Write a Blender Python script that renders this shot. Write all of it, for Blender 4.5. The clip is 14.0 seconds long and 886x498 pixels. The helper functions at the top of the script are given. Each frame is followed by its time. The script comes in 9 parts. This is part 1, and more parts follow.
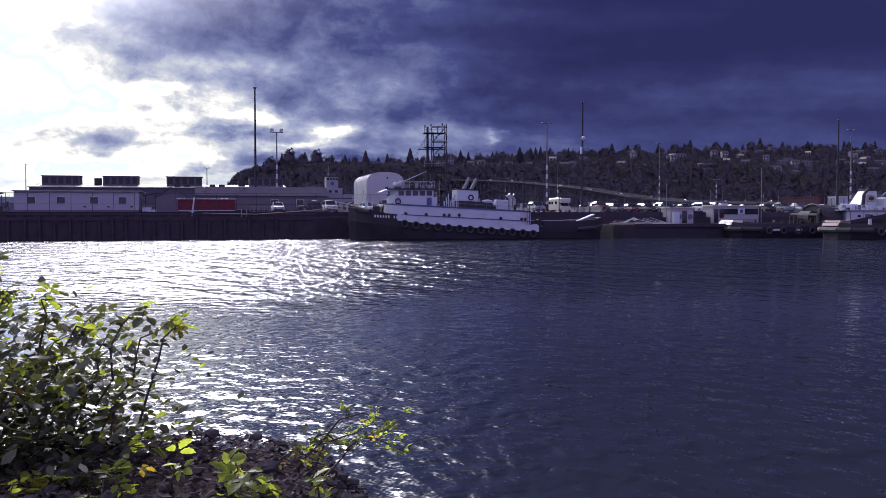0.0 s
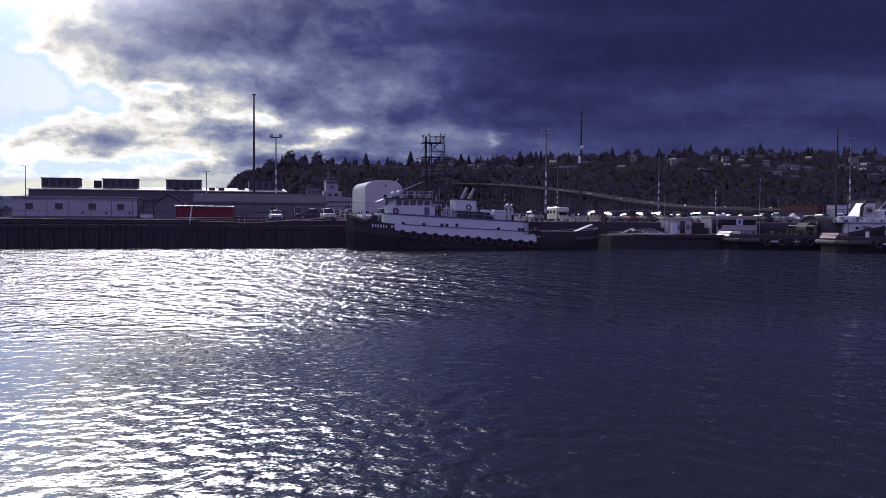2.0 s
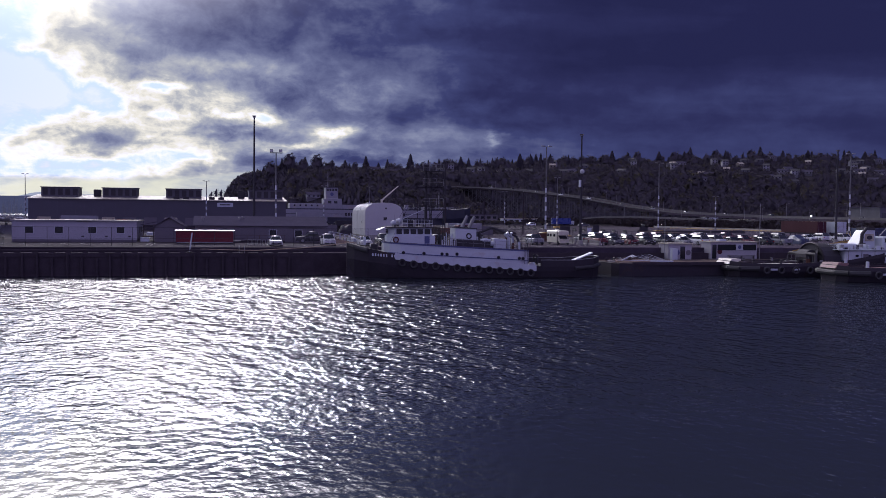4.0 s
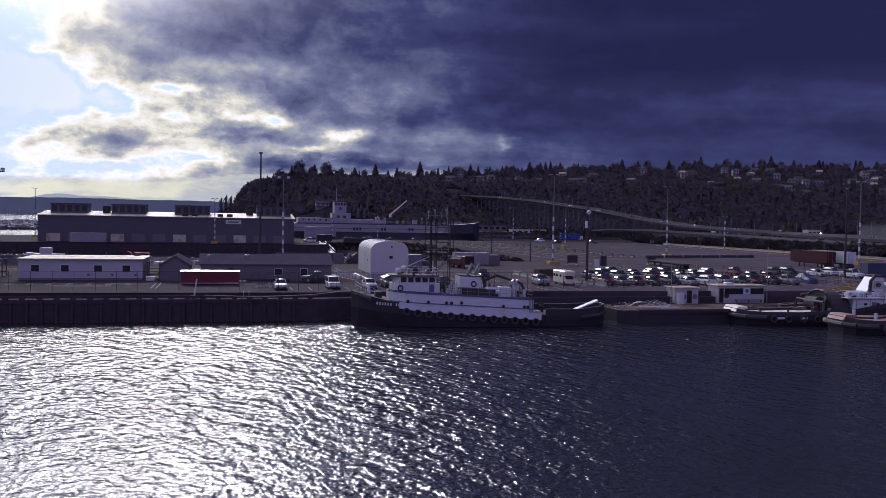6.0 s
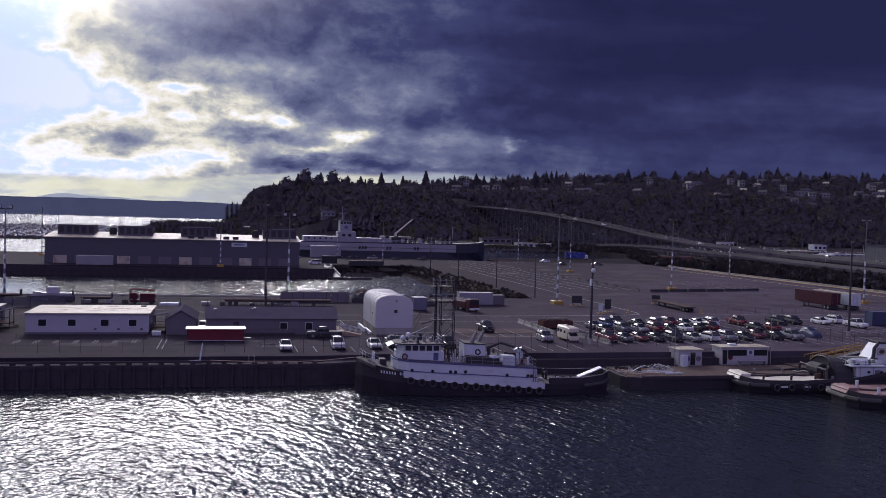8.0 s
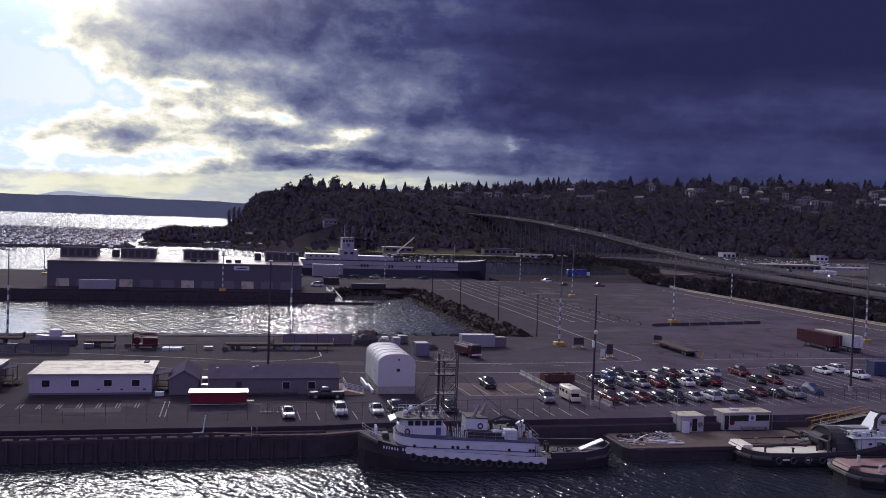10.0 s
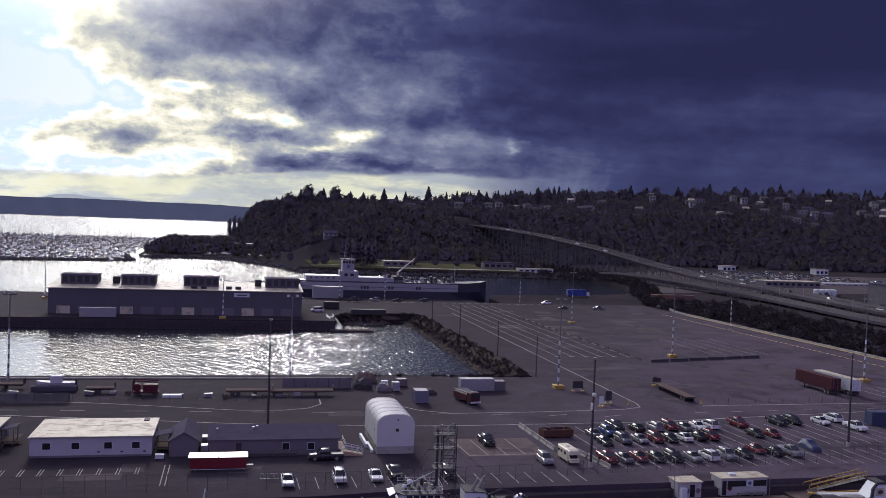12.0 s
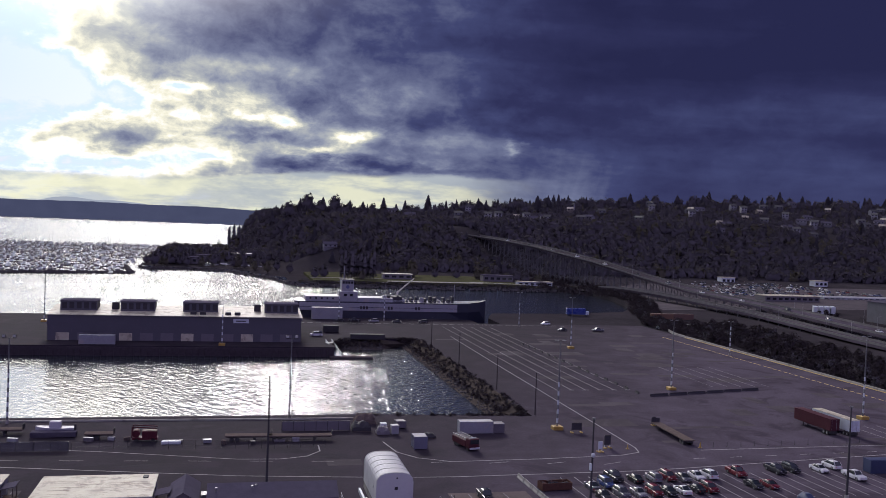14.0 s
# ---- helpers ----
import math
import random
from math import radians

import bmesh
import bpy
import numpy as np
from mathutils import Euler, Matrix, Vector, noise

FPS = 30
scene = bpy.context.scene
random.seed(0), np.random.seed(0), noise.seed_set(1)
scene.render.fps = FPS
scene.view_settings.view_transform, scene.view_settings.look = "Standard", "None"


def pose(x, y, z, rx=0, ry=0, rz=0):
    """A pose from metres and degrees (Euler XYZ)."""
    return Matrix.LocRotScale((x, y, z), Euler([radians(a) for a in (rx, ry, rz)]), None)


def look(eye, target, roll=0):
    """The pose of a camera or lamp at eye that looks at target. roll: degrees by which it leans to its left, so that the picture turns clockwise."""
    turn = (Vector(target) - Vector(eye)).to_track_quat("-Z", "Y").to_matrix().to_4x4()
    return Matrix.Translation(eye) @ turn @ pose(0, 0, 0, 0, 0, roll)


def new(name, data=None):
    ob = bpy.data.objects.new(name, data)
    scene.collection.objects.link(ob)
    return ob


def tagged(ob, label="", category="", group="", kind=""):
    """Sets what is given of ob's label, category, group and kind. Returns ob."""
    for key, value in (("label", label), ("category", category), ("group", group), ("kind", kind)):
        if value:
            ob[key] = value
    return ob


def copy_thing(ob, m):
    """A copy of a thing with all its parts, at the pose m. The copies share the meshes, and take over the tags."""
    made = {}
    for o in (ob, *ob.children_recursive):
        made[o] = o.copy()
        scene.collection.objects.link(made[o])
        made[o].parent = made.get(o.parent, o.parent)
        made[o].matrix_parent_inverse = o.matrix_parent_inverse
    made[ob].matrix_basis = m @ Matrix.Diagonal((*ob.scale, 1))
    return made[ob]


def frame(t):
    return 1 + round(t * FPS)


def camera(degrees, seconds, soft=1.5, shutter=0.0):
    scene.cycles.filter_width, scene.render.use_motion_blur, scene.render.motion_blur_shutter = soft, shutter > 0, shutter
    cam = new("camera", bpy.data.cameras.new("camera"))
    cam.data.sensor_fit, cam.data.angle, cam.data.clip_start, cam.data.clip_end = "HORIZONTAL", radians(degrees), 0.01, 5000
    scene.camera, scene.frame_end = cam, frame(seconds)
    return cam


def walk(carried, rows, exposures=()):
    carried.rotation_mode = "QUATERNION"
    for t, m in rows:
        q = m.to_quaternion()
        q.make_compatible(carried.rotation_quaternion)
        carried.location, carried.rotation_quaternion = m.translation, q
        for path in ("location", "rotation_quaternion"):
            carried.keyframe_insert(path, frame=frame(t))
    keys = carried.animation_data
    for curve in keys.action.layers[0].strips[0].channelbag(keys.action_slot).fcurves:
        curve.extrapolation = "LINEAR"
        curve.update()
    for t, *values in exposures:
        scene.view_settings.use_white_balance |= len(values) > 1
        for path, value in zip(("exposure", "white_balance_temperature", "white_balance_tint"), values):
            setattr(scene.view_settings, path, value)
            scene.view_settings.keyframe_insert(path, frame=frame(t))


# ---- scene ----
cam = camera(52.0, 14.0, 0.8)
PATH = [
    (0, (-0.182, -0.371, 3.39), (0.301, 1.568, 3.312), 0.0),
    (0.5, (-0.109, -0.398, 3.483), (0.371, 1.542, 3.408), 0.1),
    (1, (0.113, -0.393, 3.606), (0.593, 1.547, 3.532), 0.2),
    (1.5, (0.228, -0.512, 3.898), (0.705, 1.429, 3.824), 0.3),
    (2, (0.163, -0.358, 4.389), (0.646, 1.581, 4.316), 0.4),
    (2.5, (0.07, -0.3, 4.923), (0.557, 1.638, 4.851), 0.4),
    (5, (0.179, 0.195, 11.058), (0.656, 2.136, 10.985), 0.8),
    (5.5, (0.45, 0.434, 12.484), (0.921, 2.376, 12.415), 0.9),
    (6, (0.744, 0.302, 14.114), (1.208, 2.246, 14.048), 1.0),
    (6.5, (0.793, 0.174, 16.077), (1.249, 2.12, 16.011), 1.2),
    (7, (0.857, 0.015, 18.301), (1.31, 1.962, 18.237), 1.3),
    (7.5, (0.561, 0.053, 20.59), (1.016, 2.0, 20.527), 1.5),
    (8, (0.502, 0.044, 22.932), (0.955, 1.991, 22.87), 1.6),
    (10.5, (-0.333, 0.304, 35.58), (0.117, 2.251, 35.514), 2.1),
    (11, (-0.589, 0.244, 37.984), (-0.139, 2.192, 37.919), 2.2),
    (11.5, (-0.524, 0.146, 40.401), (-0.075, 2.094, 40.339), 2.2),
    (12, (-0.319, 0.007, 42.891), (0.13, 1.955, 42.83), 2.2),
    (12.5, (-0.334, 0.023, 45.263), (0.115, 1.971, 45.204), 2.2),
    (13, (-0.461, 0.006, 47.929), (-0.011, 1.954, 47.869), 2.3),
    (13.5, (-0.388, -0.073, 50.307), (0.059, 1.876, 50.247), 2.3),
    (14, (-0.593, 0.229, 52.485), (-0.143, 2.177, 52.427), 2.3),
]
walk(cam, [(t, look(eye, target, roll)) for t, eye, target, roll in PATH],
     [(t, stops, warm, tint) for t, stops, warm, tint in ((0, 0.5, 5700, 24), (1, 0.28, 5720, 24), (2.5, 0.1, 5740, 24), (5, 0.05, 5830, 24), (8, 0.0, 5970, 22), (10.5, 0.2, 6100, 18), (14, 0.2, 6180, 15))])


# ---- sky, sun ----
SUN_AZ, SUN_EL = radians(0.5), radians(27.0)
sun_way = Vector((math.sin(SUN_AZ) * math.cos(SUN_EL), math.cos(SUN_AZ) * math.cos(SUN_EL), math.sin(SUN_EL)))
sun = new("sun", bpy.data.lights.new("sun", "SUN"))
sun.data.energy, sun.data.angle, sun.data.color = 1.2, radians(3.0), (1.0, 0.92, 0.86)
sun.matrix_world = look(sun_way * 500, (0, 0, 0))


class Nodes:
    """A small builder of node trees: each call makes a node and returns its first output."""

    def __init__(self, tree):
        self.tree = tree
        tree.nodes.clear()

    def node(self, kind, out=0, **given):
        n = self.tree.nodes.new(kind)
        for key, value in given.items():
            if key.startswith("i_"):
                key = key[2:]
                slot = n.inputs[int(key)] if key.isdigit() else n.inputs[key.replace("_", " ")]
                if isinstance(value, bpy.types.NodeSocket):
                    self.tree.links.new(value, slot)
                else:
                    slot.default_value = value
            else:
                setattr(n, key, value)
        return n.outputs[out] if len(n.outputs) else None

    def math(self, op, a, b=0.0, c=0.0, clamp=False):
        return self.node("ShaderNodeMath", operation=op, use_clamp=clamp, i_0=a, i_1=b, i_2=c)

    def ramp(self, fac, stops, smooth=False):
        n = self.tree.nodes.new("ShaderNodeValToRGB")
        n.color_ramp.interpolation = "EASE" if smooth else "LINEAR"
        while len(n.color_ramp.elements) < len(stops):
            n.color_ramp.elements.new(0.5)
        for e, (p, c) in zip(n.color_ramp.elements, stops):
            e.position, e.color = p, (*c, 1)
        self.tree.links.new(fac, n.inputs[0])
        return n.outputs[0]

    def mix(self, fac, a, b, blend="MIX"):
        n = self.tree.nodes.new("ShaderNodeMix")
        n.data_type, n.blend_type, n.clamp_factor = "RGBA", blend, True
        for slot, value in ((n.inputs[0], fac), (n.inputs[6], a), (n.inputs[7], b)):
            if isinstance(value, bpy.types.NodeSocket):
                self.tree.links.new(value, slot)
            else:
                slot.default_value = value if not isinstance(value, tuple) else (*value, 1)
        return n.outputs[2]

    def noise(self, vector, scale, detail=4.0, rough=0.55, distort=0.0, out=0):
        return self.node("ShaderNodeTexNoise", out=out, i_Vector=vector, i_Scale=scale, i_Detail=detail, i_Roughness=rough, i_Distortion=distort)

    def span(self, v, a, b, c=0.0, d=1.0, smooth=True):
        return self.node("ShaderNodeMapRange", interpolation_type="SMOOTHSTEP" if smooth else "LINEAR", clamp=True, i_0=v, i_1=a, i_2=b, i_3=c, i_4=d)


# openings and banks of cloud: azimuth, height, half width, half height in degrees, and how much thinner or thicker the cover is there
OPENINGS = [(-10.7, 7.5, 3.2, 1.7, -0.30), (-13.2, 8.0, 2.7, 2.1, -0.12), (-6.7, 6.8, 2.0, 0.7, -0.17), (-3.5, 7.5, 1.3, 0.36, -0.20), (-12.0, 4.9, 3.0, 0.45, -0.09), (-11.5, 11.5, 4.5, 2.2, -0.17),
            (-0.8, 8.9, 6.5, 0.5, -0.09), (2.6, 5.9, 1.2, 0.5, -0.24), (0.1, 6.3, 1.0, 0.34, -0.18), (6.8, 5.0, 1.4, 0.6, -0.27), (4.9, 4.1, 1.8, 0.36, -0.22), (-3.0, 5.9, 1.1, 0.4, -0.15),
            (-5.5, 3.0, 3.0, 0.55, -0.11), (-1.5, 3.4, 1.4, 0.4, -0.17), (17.0, 4.8, 0.6, 0.26, -0.17), (15.0, 4.6, 3.2, 1.3, -0.1)]
BANKS = [(-11.5, 6.9, 1.1, 0.45, 0.14), (-9.7, 9.2, 1.6, 0.41, 0.13), (-7.5, 4.1, 3.7, 0.9, 0.12), (0.7, 5.0, 1.7, 0.48, 0.17), (4.9, 3.2, 4.0, 0.38, 0.20), (11.2, 3.4, 3.7, 0.35, 0.14),
         (9.7, 5.9, 4.0, 0.9, 0.06), (18.2, 5.7, 1.7, 0.55, 0.09), (2.9, 10.4, 5.0, 0.7, 0.04), (15.3, 7.3, 5.4, 0.76, 0.05), (9.4, 4.5, 2.4, 0.35, 0.08), (-4.1, 9.2, 2.7, 0.41, 0.05), (2.0, 12.4, 7.0, 2.7, 0.19)]


def make_sky():
    """Broken cloud: an open bright side towards the sun, a heavy rain cloud on the other."""
    world = bpy.data.worlds.new("sky")
    scene.world = world
    world.use_nodes = True
    n = Nodes(world.node_tree)
    way = n.node("ShaderNodeTexCoord")
    xyz = n.tree.nodes.new("ShaderNodeSeparateXYZ")
    n.tree.links.new(way, xyz.inputs[0])
    x, y, z = xyz.outputs
    deg = 57.2958
    az = n.math("MULTIPLY", n.math("ARCTAN2", x, y), deg)
    el = n.math("MULTIPLY", n.math("ARCSINE", z), deg)
    # cloud cells flatten towards the horizon
    flat = n.node("ShaderNodeCombineXYZ", i_0=n.math("MULTIPLY", az, 0.11), i_1=n.math("MULTIPLY", n.math("LOGARITHM", n.math("ADD", n.math("MAXIMUM", el, 0.0), 2.5), math.e), 1.75), i_2=5.3)
    big = n.noise(flat, 0.7, 3.0, 0.5, 0.3)
    mid = n.noise(flat, 1.9, 6.0, 0.56, 0.15)
    curl = n.node("ShaderNodeCombineXYZ", i_0=n.math("MULTIPLY", az, 0.2), i_1=n.math("MULTIPLY", el, 0.3), i_2=1.7)
    fine = n.noise(curl, 2.6, 7.0, 0.6, 0.3)
    split = n.tree.nodes.new("ShaderNodeSeparateColor")
    n.tree.links.new(n.noise(flat, 2.4, 5.0, 0.58, 0.0, out=1), split.inputs[0])
    azw = n.math("MULTIPLY_ADD", n.math("SUBTRACT", split.outputs[0], 0.5), 5.5, az)
    elw = n.math("MULTIPLY_ADD", n.math("SUBTRACT", split.outputs[1], 0.5), 2.3, el)
    # thickness of the cloud: 0 open air, 1 the rain cloud
    thick = n.span(n.math("MULTIPLY_ADD", n.math("SUBTRACT", big, 0.5), 5.0, az), -24.0, 29.0, 0.32, 0.845)
    thick = n.math("MULTIPLY_ADD", n.math("MULTIPLY", n.span(el, 9.0, 5.0), n.span(az, 19.0, 10.0)), -0.09, thick)
    for a, e, wide, high, more in OPENINGS + BANKS:
        u = n.math("MULTIPLY_ADD", azw, 1.0 / wide, -a / wide)
        v = n.math("MULTIPLY_ADD", elw, 1.0 / high, -e / high)
        far = n.math("MULTIPLY_ADD", u, u, n.math("MULTIPLY", v, v))
        thick = n.math("MULTIPLY_ADD", n.math("POWER", 0.3679, far), more, thick)
    # the rain cloud's shelf rises to the right, with a paler veil of rain under it
    line = n.math("SUBTRACT", n.math("MULTIPLY_ADD", n.math("SUBTRACT", mid, 0.5), 1.6, el), n.math("MULTIPLY_ADD", n.math("SUBTRACT", n.math("MINIMUM", az, 40.0), 16.0), 0.185, 5.6))
    right = n.span(n.math("MULTIPLY_ADD", n.math("SUBTRACT", mid, 0.5), 12.0, az), 11.0, 26.0)
    thick = n.math("MULTIPLY_ADD", n.math("MULTIPLY", n.span(line, -0.9, 0.5), right), 0.055, thick)
    thick = n.math("MULTIPLY_ADD", n.math("MULTIPLY", n.span(n.math("MULTIPLY_ADD", n.math("SUBTRACT", big, 0.5), 16.0, az), 2.0, 36.0), n.span(el, 5.5, 10.5)), 0.11, thick)
    shaft = n.math("MULTIPLY", n.math("SUBTRACT", n.math("MULTIPLY_ADD", el, -0.25, az), 20.5), 0.3)
    shaft = n.math("MULTIPLY", n.math("POWER", 0.3679, n.math("MULTIPLY", shaft, shaft)), n.span(el, 6.0, 3.0))
    streak = n.noise(n.node("ShaderNodeCombineXYZ", i_0=n.math("MULTIPLY_ADD", el, -0.25, az), i_1=n.math("MULTIPLY", el, 0.06)), 0.9, 3.0, 0.5)
    thick = n.math("MULTIPLY_ADD", n.math("MULTIPLY", shaft, n.math("MULTIPLY_ADD", streak, 1.2, 0.3)), -0.1, thick)
    rough = n.math("MULTIPLY", n.span(az, -2.0, 26.0, 0.6, 0.17), n.span(el, 7.0, 10.0, 1.0, 0.7))
    # long slanting rolls under the rain cloud
    roll = n.noise(n.node("ShaderNodeCombineXYZ", i_0=n.math("MULTIPLY", az, 0.045), i_1=n.math("MULTIPLY_ADD", az, 0.016, n.math("MULTIPLY", el, 0.3)), i_2=8.1), 1.6, 4.0, 0.5, 0.25)
    thick = n.math("MULTIPLY_ADD", n.math("MULTIPLY", n.math("SUBTRACT", roll, 0.5), n.span(az, 0.0, 12.0)), 0.3, thick)
    puff = n.math("ADD", n.math("SUBTRACT", mid, 0.5), n.math("MULTIPLY", n.math("SUBTRACT", fine, 0.5), 0.75))
    thick = n.math("MULTIPLY_ADD", puff, rough, thick)
    body = n.ramp(thick, [(0.13, (0.4, 0.6, 0.95)), (0.24, (0.66, 0.8, 0.95)), (0.32, (1.0, 1.0, 0.98)), (0.39, (0.83, 0.8, 0.6)), (0.46, (0.46, 0.475, 0.43)), (0.55, (0.26, 0.285, 0.345)), (0.64, (0.14, 0.158, 0.245)), (0.77, (0.047, 0.055, 0.134)), (0.88, (0.027, 0.0295, 0.084)), (1.0, (0.018, 0.0195, 0.06))])
    # clear strip under the cloud base, towards the open water
    base = n.math("MULTIPLY_ADD", n.span(az, -6.0, 6.0), 0.75, 2.05)
    gap = n.math("SUBTRACT", n.math("MULTIPLY_ADD", n.math("SUBTRACT", mid, 0.5), 0.9, el), base)
    low = n.math("MULTIPLY", n.span(gap, 0.12, -0.2), n.span(az, 19.5, 12.0))
    glow = n.mix(n.span(mid, 0.4, 0.62), (0.4, 0.44, 0.44), (0.78, 0.78, 0.54))
    body = n.mix(n.math("MULTIPLY", low, 0.85), body, glow)
    rain = n.math("MULTIPLY", n.span(el, 0.0, 5.0, 0.5, 0.0), n.span(az, 21.0, 30.0))
    body = n.mix(rain, body, (0.04, 0.043, 0.1))
    air = n.node("ShaderNodeTexSky", sky_type="NISHITA", sun_disc=False, sun_elevation=SUN_EL, sun_rotation=SUN_AZ, air_density=1.2, dust_density=1.5)
    air = n.mix(1.0, air, (0.075, 0.075, 0.075), "MULTIPLY")
    body = n.mix(n.math("MULTIPLY", n.span(thick, 0.25, 0.1), 0.3), body, air)
    # glare round the hidden sun
    across = n.math("MULTIPLY", n.math("ADD", az, 5.5), 1.0 / 8.3)
    rise = n.math("SUBTRACT", el, 26.5)
    along = n.math("ADD", n.math("MULTIPLY", n.math("MAXIMUM", rise, 0.0), 1.0 / 12.0), n.math("MULTIPLY", n.math("MINIMUM", rise, 0.0), 1.0 / 5.5))
    far_off = n.math("MULTIPLY_ADD", across, across, n.math("MULTIPLY", along, along))
    glare = n.math("EXPONENT", n.math("MULTIPLY", far_off, -1.0))
    body = n.mix(glare, body, (28.0, 26.9, 24.6))
    across = n.math("MULTIPLY", n.math("ADD", az, 9.8), 1.0 / 8.3)
    rise = n.math("MULTIPLY", n.math("SUBTRACT", el, 20.5), 1.0 / 4.8)
    haze = n.math("POWER", 0.3679, n.math("MULTIPLY_ADD", across, across, n.math("MULTIPLY", rise, rise)))
    body = n.mix(haze, body, (5.6, 5.45, 4.7), "ADD")
    # behind and overhead the cover is a lighter, even grey
    back = n.math("MULTIPLY", n.span(y, 0.25, -0.6), 1.0)
    cover = n.ramp(big, [(0.3, (0.28, 0.243, 0.47)), (0.7, (0.56, 0.495, 0.82))])
    body = n.mix(back, body, cover)
    ground = n.span(el, -1.0, 0.0)
    body = n.mix(ground, (0.05, 0.055, 0.08), body)
    n.node("ShaderNodeOutputWorld", i_Surface=n.node("ShaderNodeBackground", i_Color=body, i_Strength=1.0))


make_sky()
scene.view_settings.exposure = 0.0


# ---- materials ----
def surface(name, colour, rough=0.6, metal=0.0, vary=0.25, size=2.0, fine=0.15, bump=0.0, stain=None, per=0.0, through_light=0.0, spec=0.5, drift=None):
    """A surface with large and small variation. size: metres of the large patches; fine: of the grain. stain: (colour,
    share). drift: a tone that changes slantwise over x and y.
    """
    m = bpy.data.materials.new(name)
    m.use_nodes = True
    n = Nodes(m.node_tree)
    place = n.node("ShaderNodeNewGeometry")
    big = n.noise(place, 1.0 / size, 5.0, 0.6, 0.3)
    grain = n.noise(place, 1.0 / fine, 3.0, 0.6)
    tone = n.math("MULTIPLY_ADD", n.math("SUBTRACT", big, 0.5), 2.0 * vary, 1.0)
    tone = n.math("MULTIPLY", tone, n.math("MULTIPLY_ADD", n.math("SUBTRACT", grain, 0.5), 1.2 * vary, 1.0))
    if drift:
        # tone rises with x and falls with y, its edge broken by noise
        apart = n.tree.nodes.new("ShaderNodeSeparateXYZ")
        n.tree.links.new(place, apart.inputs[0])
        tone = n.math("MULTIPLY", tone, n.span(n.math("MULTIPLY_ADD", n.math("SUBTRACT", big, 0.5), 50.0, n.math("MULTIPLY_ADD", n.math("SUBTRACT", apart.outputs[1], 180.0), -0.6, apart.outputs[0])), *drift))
    if per:
        rnd = n.node("ShaderNodeObjectInfo", 5)
        tone = n.math("MULTIPLY", tone, n.math("MULTIPLY_ADD", rnd, per, 1.0 - per / 2))
    col = n.mix(1.0, tuple(colour), n.node("ShaderNodeCombineColor", i_0=tone, i_1=tone, i_2=tone), "MULTIPLY")
    if stain:
        spots = n.span(n.noise(place, 0.7 / size, 6.0, 0.65, 0.8), 0.62 - stain[1] * 0.3, 0.72 - stain[1] * 0.2)
        col = n.mix(n.math("MULTIPLY", spots, 0.8), col, tuple(stain[0]))
    given = dict(i_Base_Color=col, i_Roughness=n.math("MULTIPLY_ADD", n.math("SUBTRACT", big, 0.5), 0.25, rough), i_Metallic=metal, i_Specular_IOR_Level=spec)
    if bump:
        given["i_Normal"] = n.node("ShaderNodeBump", i_Strength=0.6, i_Distance=bump, i_Height=grain)
    shader = n.node("ShaderNodeBsdfPrincipled", **given)
    if through_light:
        shader = n.node("ShaderNodeMixShader", i_0=through_light, i_1=shader, i_2=n.node("ShaderNodeBsdfTranslucent", i_Color=n.mix(1.0, col, (1.0, 1.0, 0.95), "MULTIPLY")))
    n.node("ShaderNodeOutputMaterial", i_Surface=shader)
    return m


